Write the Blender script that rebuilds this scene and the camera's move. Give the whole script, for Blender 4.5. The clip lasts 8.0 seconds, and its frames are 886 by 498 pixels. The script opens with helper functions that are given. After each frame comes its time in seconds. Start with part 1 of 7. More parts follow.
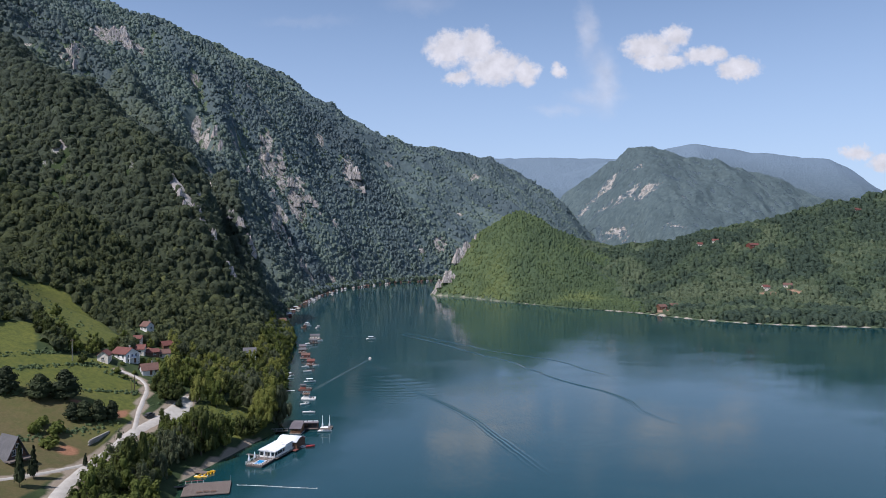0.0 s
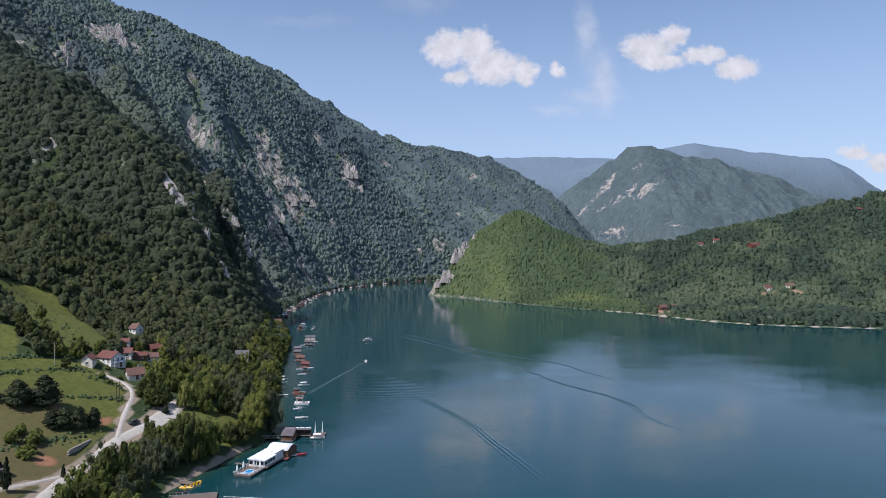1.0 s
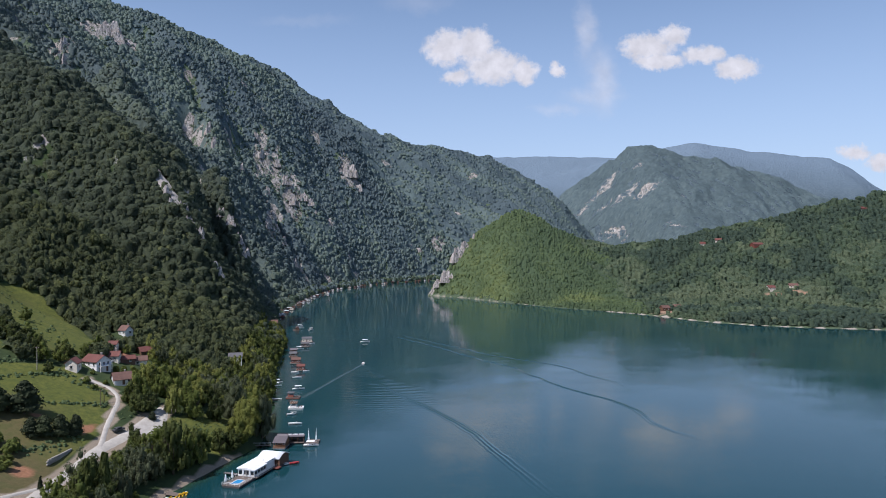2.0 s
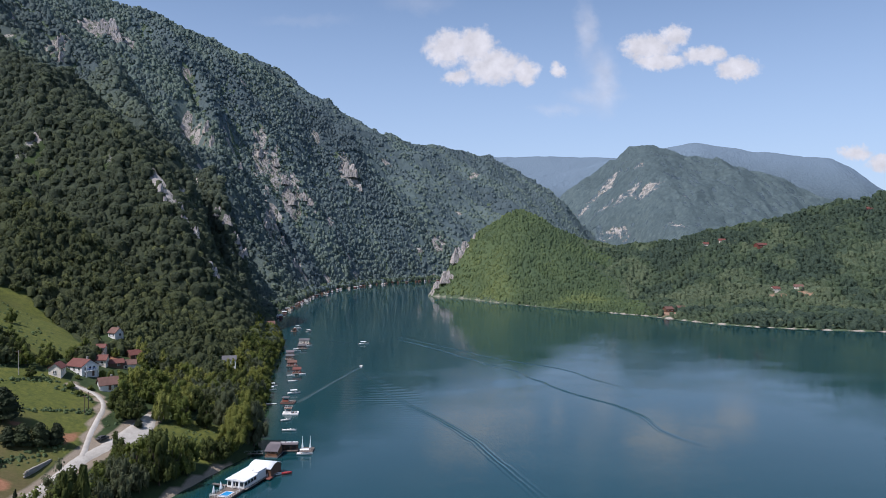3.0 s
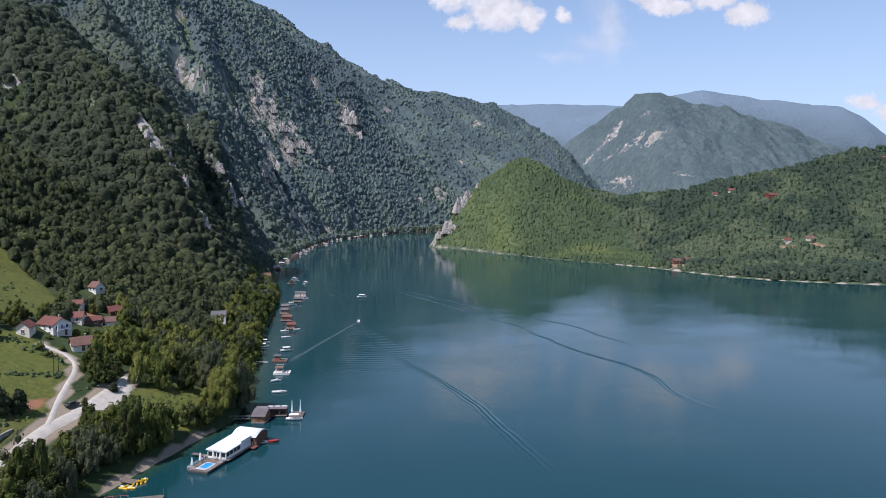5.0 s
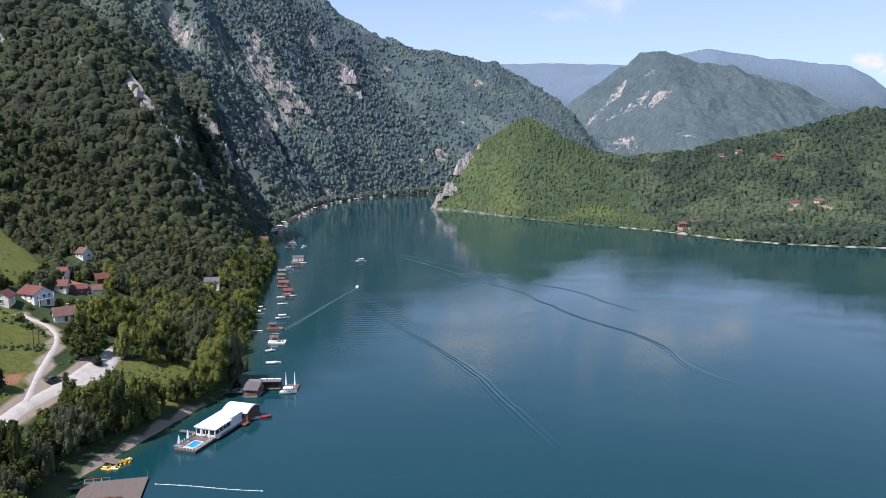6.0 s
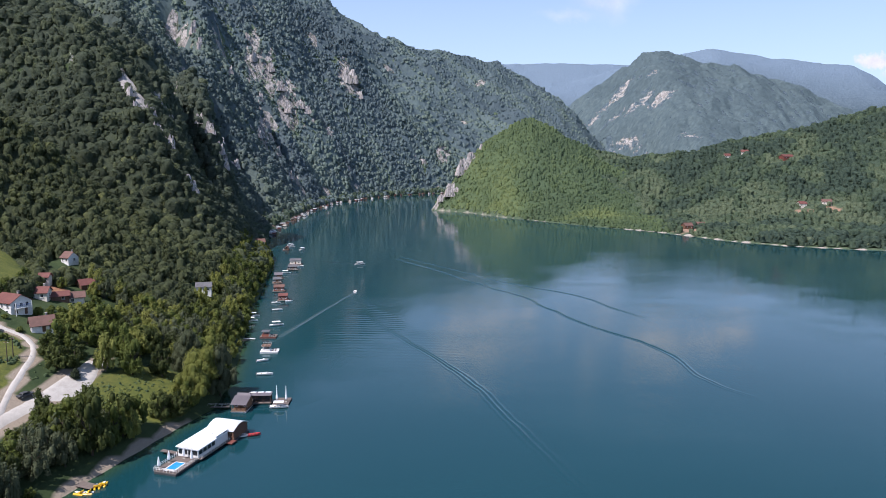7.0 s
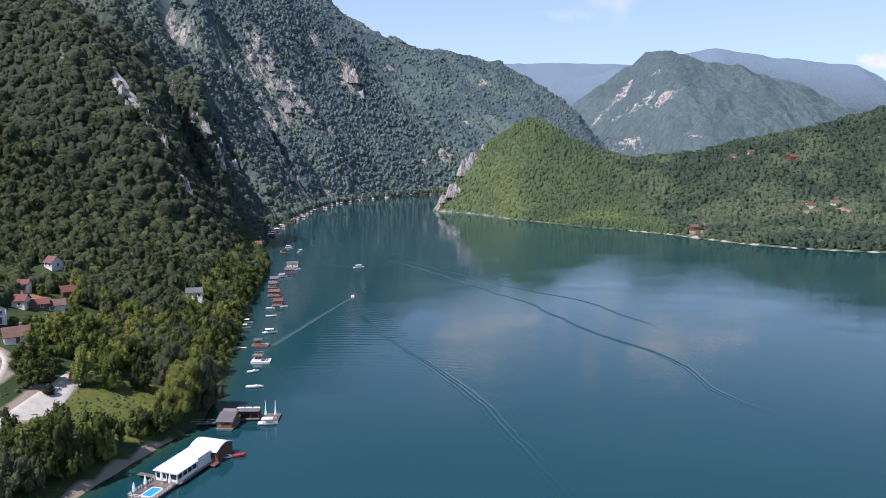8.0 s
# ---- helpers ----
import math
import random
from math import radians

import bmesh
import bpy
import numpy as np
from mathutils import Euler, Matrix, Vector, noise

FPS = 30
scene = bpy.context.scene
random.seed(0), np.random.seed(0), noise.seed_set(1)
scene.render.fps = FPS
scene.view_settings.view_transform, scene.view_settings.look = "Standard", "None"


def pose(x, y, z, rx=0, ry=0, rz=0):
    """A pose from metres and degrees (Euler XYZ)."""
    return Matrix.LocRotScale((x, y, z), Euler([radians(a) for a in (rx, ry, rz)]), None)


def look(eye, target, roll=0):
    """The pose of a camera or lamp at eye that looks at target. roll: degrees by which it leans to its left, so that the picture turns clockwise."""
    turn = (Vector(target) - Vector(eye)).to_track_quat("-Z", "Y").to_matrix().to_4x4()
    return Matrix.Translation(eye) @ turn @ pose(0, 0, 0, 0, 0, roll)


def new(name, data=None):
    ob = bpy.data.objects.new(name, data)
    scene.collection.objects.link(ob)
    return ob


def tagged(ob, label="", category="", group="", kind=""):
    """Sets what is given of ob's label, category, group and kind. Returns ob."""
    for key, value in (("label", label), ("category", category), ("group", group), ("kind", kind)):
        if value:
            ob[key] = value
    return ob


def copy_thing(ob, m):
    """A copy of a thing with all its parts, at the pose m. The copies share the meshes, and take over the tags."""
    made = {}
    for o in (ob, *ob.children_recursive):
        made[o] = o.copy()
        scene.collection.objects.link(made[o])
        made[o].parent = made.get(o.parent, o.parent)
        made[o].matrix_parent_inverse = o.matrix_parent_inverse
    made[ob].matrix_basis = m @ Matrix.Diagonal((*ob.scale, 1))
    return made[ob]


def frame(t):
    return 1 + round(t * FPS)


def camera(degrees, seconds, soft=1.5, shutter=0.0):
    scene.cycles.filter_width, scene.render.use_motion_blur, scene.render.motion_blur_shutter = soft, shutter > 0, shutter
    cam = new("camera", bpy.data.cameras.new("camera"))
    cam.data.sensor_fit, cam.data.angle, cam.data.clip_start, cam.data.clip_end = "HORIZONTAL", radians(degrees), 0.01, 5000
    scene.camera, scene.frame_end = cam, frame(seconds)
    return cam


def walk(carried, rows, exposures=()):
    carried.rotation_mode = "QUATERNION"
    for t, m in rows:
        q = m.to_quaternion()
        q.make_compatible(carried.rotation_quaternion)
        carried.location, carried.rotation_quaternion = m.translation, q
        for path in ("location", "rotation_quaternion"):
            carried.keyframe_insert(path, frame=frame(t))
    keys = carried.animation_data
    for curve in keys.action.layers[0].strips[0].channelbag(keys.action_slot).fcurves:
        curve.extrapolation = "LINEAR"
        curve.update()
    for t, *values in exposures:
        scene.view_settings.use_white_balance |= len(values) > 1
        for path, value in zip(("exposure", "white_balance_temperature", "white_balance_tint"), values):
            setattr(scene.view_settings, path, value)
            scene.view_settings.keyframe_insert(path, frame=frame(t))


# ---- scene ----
cam = camera(63.3, 8.0, soft=0.65)
PATH = [
    (0, (0.446, 0.129, 80.247), (0.425, 2.129, 80.234), -0.0),
    (0.5, (0.621, 5.638, 80.308), (0.602, 7.637, 80.295), -0.0),
    (1, (0.875, 11.212, 80.354), (0.858, 13.212, 80.34), -0.0),
    (1.5, (1.104, 16.8, 80.353), (1.088, 18.8, 80.338), 0.0),
    (3, (1.567, 34.084, 80.435), (1.549, 36.084, 80.42), 0.1),
    (3.5, (1.754, 39.843, 80.438), (1.735, 41.842, 80.424), 0.1),
    (4, (1.923, 45.597, 80.4), (1.902, 47.597, 80.387), 0.2),
    (4.5, (2.058, 51.5, 80.347), (2.035, 53.499, 80.319), 0.2),
    (4.7, (2.087, 54.014, 80.316), (2.064, 56.012, 80.241), 0.2),
    (5.8, (2.061, 69.259, 80.627), (2.033, 71.242, 80.366), 0.3),
    (6, (2.08, 72.042, 80.642), (2.053, 74.025, 80.38), 0.2),
    (6.5, (2.229, 78.977, 80.658), (2.199, 80.959, 80.396), 0.3),
    (7, (2.478, 85.938, 80.657), (2.446, 87.921, 80.396), 0.2),
    (7.5, (2.752, 93.046, 80.71), (2.718, 95.029, 80.448), 0.2),
    (8, (3.07, 100.279, 80.753), (3.032, 102.262, 80.492), 0.2),
]
walk(cam, [(t, look(eye, target, roll)) for t, eye, target, roll in PATH],
     exposures=[(0, 0.12, 6250, 13), (4.4, 0.12, 6250, 13), (5.8, 0.5, 6250, 16), (8, 0.5, 6250, 16)])

# ---------------------------------------------------------------- sun, sky and clouds
SUN_HEIGHT, SUN_TURN = 56.0, -135.0   # degrees above the horizon; from straight ahead, to the right positive
sun = new("sun", bpy.data.lights.new("sun", "SUN"))
sun.data.energy, sun.data.angle, sun.data.color = 4.8, radians(0.55), (1.0, 0.945, 0.915)
to_sun = Vector((math.sin(radians(SUN_TURN)) * math.cos(radians(SUN_HEIGHT)), math.cos(radians(SUN_TURN)) * math.cos(radians(SUN_HEIGHT)),
                 math.sin(radians(SUN_HEIGHT))))
sun.matrix_world = look(to_sun * 600, (0, 0, 0))

# clouds: breadth tangent, height tangent, half width, half height, density
CLOUDS = [(-0.004, 0.272, 0.034, 0.028, 1.0), (0.034, 0.275, 0.032, 0.028, 1.0), (0.062, 0.246, 0.048, 0.026, 1.0), (0.104, 0.240, 0.022, 0.018, 1.0),
          (0.008, 0.230, 0.024, 0.012, 0.9), (0.150, 0.240, 0.013, 0.013, 0.8), (0.276, 0.274, 0.045, 0.020, 1.0), (0.312, 0.290, 0.022, 0.018, 0.9),
          (0.290, 0.254, 0.040, 0.013, 1.0), (0.352, 0.262, 0.036, 0.015, 0.95), (0.398, 0.243, 0.034, 0.016, 1.0), (0.560, 0.126, 0.026, 0.012, 0.8),
          (0.600, 0.112, 0.028, 0.014, 0.8)]
VEILS = [(0.212, 0.225, 0.030, 0.060, 0.55), (0.190, 0.295, 0.022, 0.060, 0.45), (0.200, 0.205, 0.060, 0.016, 0.40), (0.150, 0.185, 0.050, 0.012, 0.34), (-0.20, 0.31, 0.09, 0.012, 0.12),
         (-0.04, 0.335, 0.07, 0.02, 0.18)]


def make_world():
    world = bpy.data.worlds.new("sky")
    scene.world = world
    world.use_nodes = True
    tree = world.node_tree
    tree.nodes.clear()

    def node(kind, **values):
        n = tree.nodes.new(kind)
        for key, value in values.items():
            n.inputs[key.replace("_", " ")].default_value = value
        return n

    def sums(op, a, b=0.0, c=0.0):
        n = tree.nodes.new("ShaderNodeMath")
        n.operation = op
        for socket, value in zip(n.inputs, (a, b, c)):
            if isinstance(value, (int, float)):
                socket.default_value = value
            else:
                tree.links.new(value, socket)
        return n.outputs[0]

    sky = tree.nodes.new("ShaderNodeTexSky")
    sky.sky_type, sky.sun_disc = "NISHITA", False
    sky.sun_elevation, sky.sun_rotation = radians(SUN_HEIGHT), radians(SUN_TURN)
    sky.altitude, sky.air_density, sky.dust_density, sky.ozone_density = 300, 1.0, 0.8, 2.6
    place = tree.nodes.new("ShaderNodeTexCoord")
    split = tree.nodes.new("ShaderNodeSeparateXYZ")
    tree.links.new(place.outputs["Generated"], split.inputs[0])
    ahead = sums("MAXIMUM", split.outputs["Y"], 0.02)
    u, v = sums("DIVIDE", split.outputs["X"], ahead), sums("DIVIDE", split.outputs["Z"], ahead)
    flat = tree.nodes.new("ShaderNodeCombineXYZ")
    tree.links.new(u, flat.inputs[0])
    tree.links.new(v, flat.inputs[1])

    def puff(scale, detail, rough):
        n = node("ShaderNodeTexNoise", Scale=scale, Detail=detail, Roughness=rough)
        tree.links.new(flat.outputs[0], n.inputs["Vector"])
        return n

    warp = puff(38.0, 5.0, 0.62)
    wsplit = tree.nodes.new("ShaderNodeSeparateXYZ")
    tree.links.new(warp.outputs["Color"], wsplit.inputs[0])
    wu = sums("ADD", u, sums("MULTIPLY", sums("SUBTRACT", wsplit.outputs[0], 0.5), 0.030))
    wv = sums("ADD", v, sums("MULTIPLY", sums("SUBTRACT", wsplit.outputs[1], 0.5), 0.030))
    fine = puff(120.0, 6.0, 0.65).outputs["Fac"]

    def field(blobs, thin=False):
        best = None
        for cu, cv, a, b, density in blobs:
            du, dv = sums("DIVIDE", sums("SUBTRACT", wu, cu), a), sums("DIVIDE", sums("SUBTRACT", wv, cv), b)
            f = sums("SUBTRACT", 1.0, sums("ADD", sums("MULTIPLY", du, du), sums("MULTIPLY", dv, dv)))
            f = sums("MULTIPLY", sums("MULTIPLY", f, sums("ABSOLUTE", f)) if thin else f, density)
            best = f if best is None else sums("SMOOTH_MAX", best, f, 0.25)
        return best

    body = sums("ADD", field(CLOUDS), sums("MULTIPLY", sums("SUBTRACT", fine, 0.5), 1.1))
    ramp = tree.nodes.new("ShaderNodeMapRange")
    ramp.interpolation_type = "SMOOTHSTEP"
    ramp.inputs["From Min"].default_value, ramp.inputs["From Max"].default_value = -0.20, 0.75
    tree.links.new(body, ramp.inputs["Value"])
    veil = sums("MULTIPLY", sums("MAXIMUM", field(VEILS, True), 0.0), sums("MULTIPLY", puff(16.0, 5.0, 0.6).outputs["Fac"], 1.4))
    cover = sums("MULTIPLY", sums("MAXIMUM", sums("MULTIPLY", ramp.outputs[0], 0.93), veil), sums("GREATER_THAN", split.outputs["Y"], 0.05))
    tone = tree.nodes.new("ShaderNodeMapRange")
    tone.inputs["From Min"].default_value, tone.inputs["From Max"].default_value = 0.3, 0.75
    tone.inputs["To Min"].default_value, tone.inputs["To Max"].default_value = 0.70, 0.92
    tree.links.new(puff(52.0, 4.0, 0.55).outputs["Fac"], tone.inputs["Value"])
    white = tree.nodes.new("ShaderNodeCombineColor")
    for socket, k in zip(white.inputs, (0.955, 0.94, 1.0)):
        tree.links.new(sums("MULTIPLY", tone.outputs[0], k * CLOUD_LIGHT), socket)
    # thin summer haze that pales the sky towards the horizon
    pale = tree.nodes.new("ShaderNodeMapRange")
    pale.inputs["From Min"].default_value, pale.inputs["From Max"].default_value = 0.0, 0.36
    pale.inputs["To Min"].default_value, pale.inputs["To Max"].default_value = 0.72, 0.06
    tree.links.new(split.outputs["Z"], pale.inputs["Value"])
    soft = tree.nodes.new("ShaderNodeMix")
    soft.data_type = "RGBA"
    tree.links.new(pale.outputs[0], soft.inputs["Factor"])
    tree.links.new(sky.outputs[0], soft.inputs["A"])
    soft.inputs["B"].default_value = (4.1, 5.2, 7.5, 1)
    mix = tree.nodes.new("ShaderNodeMix")
    mix.data_type = "RGBA"
    tree.links.new(cover, mix.inputs["Factor"])
    tree.links.new(soft.outputs["Result"], mix.inputs["A"])
    tree.links.new(white.outputs[0], mix.inputs["B"])
    light = node("ShaderNodeBackground", Strength=SKY_LIGHT)
    tree.links.new(mix.outputs["Result"], light.inputs["Color"])
    out = tree.nodes.new("ShaderNodeOutputWorld")
    tree.links.new(light.outputs[0], out.inputs["Surface"])


SKY_LIGHT = 0.115
CLOUD_LIGHT = 7.7
make_world()

# ---------------------------------------------------------------- materials
class Shade:
    """A small builder for one node material."""

    def __init__(self, name):
        self.m = bpy.data.materials.new(name)
        self.m.use_nodes = True
        self.t = self.m.node_tree
        self.p = self.t.nodes["Principled BSDF"]
        self.where = self.t.nodes.new("ShaderNodeTexCoord").outputs["Object"]

    def put(self, value, socket):
        if isinstance(value, (int, float)):
            socket.default_value = value
        elif isinstance(value, tuple):
            socket.default_value = (*value, 1) if len(value) == 3 else value
        else:
            self.t.links.new(value, socket)

    def noise(self, scale, detail=4.0, rough=0.55, stretch=None):
        n = self.t.nodes.new("ShaderNodeTexNoise")
        n.inputs["Scale"].default_value, n.inputs["Detail"].default_value, n.inputs["Roughness"].default_value = scale, detail, rough
        where = self.where
        if stretch:
            s = self.t.nodes.new("ShaderNodeMapping")
            s.inputs["Scale"].default_value = stretch
            self.t.links.new(self.where, s.inputs["Vector"])
            where = s.outputs[0]
        self.t.links.new(where, n.inputs["Vector"])
        return n.outputs["Fac"]

    def span(self, value, a, b, c=0.0, d=1.0):
        n = self.t.nodes.new("ShaderNodeMapRange")
        self.put(value, n.inputs["Value"])
        for key, x in zip(("From Min", "From Max", "To Min", "To Max"), (a, b, c, d)):
            n.inputs[key].default_value = x
        return n.outputs[0]

    def mix(self, fac, a, b, how="MIX"):
        n = self.t.nodes.new("ShaderNodeMix")
        n.data_type, n.blend_type = "RGBA", how
        self.put(fac, n.inputs["Factor"])
        self.put(a, n.inputs["A"])
        self.put(b, n.inputs["B"])
        return n.outputs["Result"]

    def sums(self, op, a, b=0.0):
        n = self.t.nodes.new("ShaderNodeMath")
        n.operation = op
        self.put(a, n.inputs[0])
        self.put(b, n.inputs[1])
        return n.outputs[0]

    def attr(self, name):
        n = self.t.nodes.new("ShaderNodeAttribute")
        n.attribute_name = name
        return n.outputs["Fac"]

    def island(self):
        return self.t.nodes.new("ShaderNodeNewGeometry").outputs["Random Per Island"]

    def chance(self):
        return self.t.nodes.new("ShaderNodeObjectInfo").outputs["Random"]

    def bump(self, height, strength, distance):
        n = self.t.nodes.new("ShaderNodeBump")
        n.inputs["Strength"].default_value, n.inputs["Distance"].default_value = strength, distance
        self.t.links.new(height, n.inputs["Height"])
        self.t.links.new(n.outputs[0], self.p.inputs["Normal"])

    def done(self, colour, rough=0.6, metal=0.0, gloss=0.5):
        self.put(colour, self.p.inputs["Base Color"])
        self.put(rough, self.p.inputs["Roughness"])
        self.p.inputs["Metallic"].default_value = metal
        self.p.inputs["Specular IOR Level"].default_value = gloss
        return self.m


def plain(name, a, b, size=1.0, rough=0.6, bump=0.02, metal=0.0, gloss=0.5, stretch=None):
    """A worn surface between two colours, with grain at two scales; size in metres."""
    s = Shade(name)
    big, small = s.noise(0.6 / size, 4, 0.6, stretch), s.noise(6.0 / size, 3, 0.6, stretch)
    mix = s.mix(s.span(big, 0.3, 0.7), a, b)
    dark = tuple(0.72 * x for x in a)
    mix = s.mix(s.span(small, 0.45, 0.75, 0.0, 0.55), mix, dark)
    mix = s.mix(s.span(s.chance(), 0, 1, 0.0, 0.22), mix, dark)
    if bump:
        s.bump(small, 0.5, bump * size)
    return s.done(mix, s.span(small, 0, 1, max(rough - 0.12, 0.05), min(rough + 0.12, 1.0)), metal, gloss)


def leaves(name, dark, mid, light, from_tree=True, translucent=0.42, haze_tones=None, grain=0.85, depth=1.0):
    """Foliage: tone by tree, freckled leaf clump by leaf clump; a second set of tones paints in haze up the gorge."""
    s = Shade(name)
    tone = s.attr("tone") if from_tree else s.chance()
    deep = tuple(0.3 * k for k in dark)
    if haze_tones:
        # share of painted haze at this point, set by place
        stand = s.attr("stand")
        dark, mid, light = (s.mix(stand, a, b) for a, b in zip((dark, mid, light), haze_tones))
    c = s.mix(s.span(tone, 0.0, 0.55), dark, mid)
    c = s.mix(s.span(tone, 0.55, 1.0), c, light)
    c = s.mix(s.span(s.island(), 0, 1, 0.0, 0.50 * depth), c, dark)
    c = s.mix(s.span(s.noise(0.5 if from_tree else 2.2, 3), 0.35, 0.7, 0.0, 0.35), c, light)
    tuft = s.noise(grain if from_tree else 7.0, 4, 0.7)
    # low parts of the bump noise painted darker, as shade between leaf tufts
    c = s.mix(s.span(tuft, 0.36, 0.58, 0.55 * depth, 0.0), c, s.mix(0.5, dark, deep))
    s.bump(tuft, 1.0, depth * 1.1 / grain if from_tree else 0.16)
    m = s.done(c, 0.7, 0.0, 0.18)
    if translucent:
        thin = s.t.nodes.new("ShaderNodeBsdfTranslucent")
        s.put(s.mix(0.5, c, light), thin.inputs["Color"])
        both = s.t.nodes.new("ShaderNodeMixShader")
        both.inputs[0].default_value = translucent
        out = s.t.nodes["Material Output"]
        s.t.links.new(s.p.outputs[0], both.inputs[1])
        s.t.links.new(thin.outputs[0], both.inputs[2])
        s.t.links.new(both.outputs[0], out.inputs["Surface"])
    return m


# paler, bluer leaf tones: aerial haze put into the foliage colour
HAZE_TONES = ((0.108, 0.152, 0.184), (0.160, 0.220, 0.230), (0.210, 0.275, 0.225))
WOODS = leaves("woodland_leaves", (0.062, 0.082, 0.048), (0.126, 0.150, 0.072), (0.222, 0.246, 0.094), haze_tones=HAZE_TONES, grain=1.1, depth=1.25)
WOODS_FAR = leaves("gorge_leaves", (0.062, 0.082, 0.048), (0.126, 0.150, 0.072), (0.222, 0.246, 0.094), haze_tones=HAZE_TONES, grain=0.40, depth=0.45)
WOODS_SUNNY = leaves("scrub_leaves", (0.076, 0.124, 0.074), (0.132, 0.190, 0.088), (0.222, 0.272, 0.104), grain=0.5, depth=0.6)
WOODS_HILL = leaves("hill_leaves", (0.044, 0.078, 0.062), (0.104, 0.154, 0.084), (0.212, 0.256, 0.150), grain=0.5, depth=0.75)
# blue-grey leaves for the far range, its distance haze painted into the colour
WOODS_HAZED = leaves("hazed_leaves", (0.092, 0.134, 0.150), (0.136, 0.190, 0.204), (0.190, 0.252, 0.252), grain=0.12, depth=0.5)
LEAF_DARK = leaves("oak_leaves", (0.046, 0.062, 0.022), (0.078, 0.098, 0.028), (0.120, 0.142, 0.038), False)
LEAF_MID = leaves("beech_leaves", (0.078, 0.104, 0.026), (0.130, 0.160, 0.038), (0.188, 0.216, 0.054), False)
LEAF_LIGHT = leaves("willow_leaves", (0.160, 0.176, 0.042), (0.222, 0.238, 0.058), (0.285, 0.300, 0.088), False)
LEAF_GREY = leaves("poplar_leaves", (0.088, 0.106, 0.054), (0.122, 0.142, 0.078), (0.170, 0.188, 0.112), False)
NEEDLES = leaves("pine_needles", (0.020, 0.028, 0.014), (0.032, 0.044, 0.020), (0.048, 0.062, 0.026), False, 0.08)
BARK = plain("bark", (0.045, 0.034, 0.024), (0.075, 0.058, 0.042), 0.6, 0.9, 0.08)


def ground_material():
    s = Shade("ground")
    meadow, rock, shore, dry, earth, far, scrub = (s.attr(n) for n in ("meadow", "rock", "shore", "dry", "earth", "range", "scrub"))
    broad, mid, fine = s.noise(0.02, 5, 0.6), s.noise(0.11, 5, 0.65), s.noise(0.9, 4, 0.7)
    floor = s.mix(s.span(mid, 0.35, 0.65), (0.024, 0.040, 0.015), (0.045, 0.065, 0.024))
    brush = s.mix(s.span(mid, 0.35, 0.65), (0.074, 0.106, 0.066), (0.112, 0.152, 0.090))
    floor = s.mix(scrub, floor, brush)
    # far ground goes bluer with distance: haze put into the base colour
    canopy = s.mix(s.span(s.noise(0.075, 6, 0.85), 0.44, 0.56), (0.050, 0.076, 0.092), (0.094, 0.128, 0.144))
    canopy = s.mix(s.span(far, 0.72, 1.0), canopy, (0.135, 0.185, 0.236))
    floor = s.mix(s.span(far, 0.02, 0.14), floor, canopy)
    grass = s.mix(s.span(mid, 0.3, 0.7), (0.094, 0.108, 0.022), (0.150, 0.150, 0.034))
    grass = s.mix(s.span(s.noise(0.45, 6, 0.8), 0.40, 0.62, 0.0, 0.85), grass, (0.052, 0.070, 0.018))
    straw = s.mix(s.span(fine, 0.3, 0.7), (0.086, 0.074, 0.032), (0.122, 0.100, 0.046))
    grass = s.mix(s.span(s.sums("ADD", dry, s.sums("MULTIPLY", s.sums("SUBTRACT", broad, 0.5), 1.3)), 0.25, 0.75), grass, straw)
    grass = s.mix(s.span(s.noise(0.22, 6, 0.8), 0.44, 0.60, 0.0, 0.42), grass, (0.054, 0.074, 0.020))
    streak = s.noise(0.07, 6, 0.75, (1.0, 1.0, 0.25))
    stone = s.mix(s.span(streak, 0.35, 0.62), (0.20, 0.18, 0.17), (0.46, 0.43, 0.40))
    stone = s.mix(s.span(s.noise(0.17, 5, 0.75, (1, 1, 0.3)), 0.50, 0.60), stone, (0.065, 0.085, 0.055))
    stone = s.mix(s.span(fine, 0.5, 0.8, 0.0, 0.5), stone, (0.12, 0.11, 0.105))
    gravel = s.mix(s.span(s.noise(4.0, 4, 0.7), 0.3, 0.7), (0.19, 0.152, 0.114), (0.32, 0.268, 0.205))
    clay = s.mix(s.span(fine, 0.3, 0.7), (0.21, 0.10, 0.055), (0.31, 0.16, 0.095))
    clay = s.mix(scrub, clay, (0.34, 0.235, 0.165))
    gravel = s.mix(scrub, gravel, (0.46, 0.41, 0.355))
    edge = s.sums("MULTIPLY", s.sums("SUBTRACT", mid, 0.5), 0.9)
    crag = s.sums("MULTIPLY", s.sums("SUBTRACT", s.noise(0.05, 6, 0.7, (1.0, 1.0, 0.4)), 0.5), 2.6)
    c = s.mix(s.span(s.sums("ADD", meadow, edge), 0.35, 0.65), floor, grass)
    c = s.mix(s.span(s.sums("ADD", earth, edge), 0.35, 0.65), c, clay)
    c = s.mix(s.sums("MULTIPLY", s.span(s.sums("ADD", rock, crag), 0.45, 0.62), s.span(rock, 0.02, 0.15)), c, stone)
    c = s.mix(s.span(s.sums("ADD", shore, s.sums("MULTIPLY", edge, 0.5)), 0.35, 0.65), c, gravel)
    s.bump(s.sums("ADD", s.sums("MULTIPLY", s.noise(0.06, 6, 0.7), s.span(scrub, 0.0, 0.7, 0.6, 18.0)), s.sums("MULTIPLY", fine, 0.4)), 1.0, 0.5)
    return s.done(c, 0.92, 0.0, 0.2)


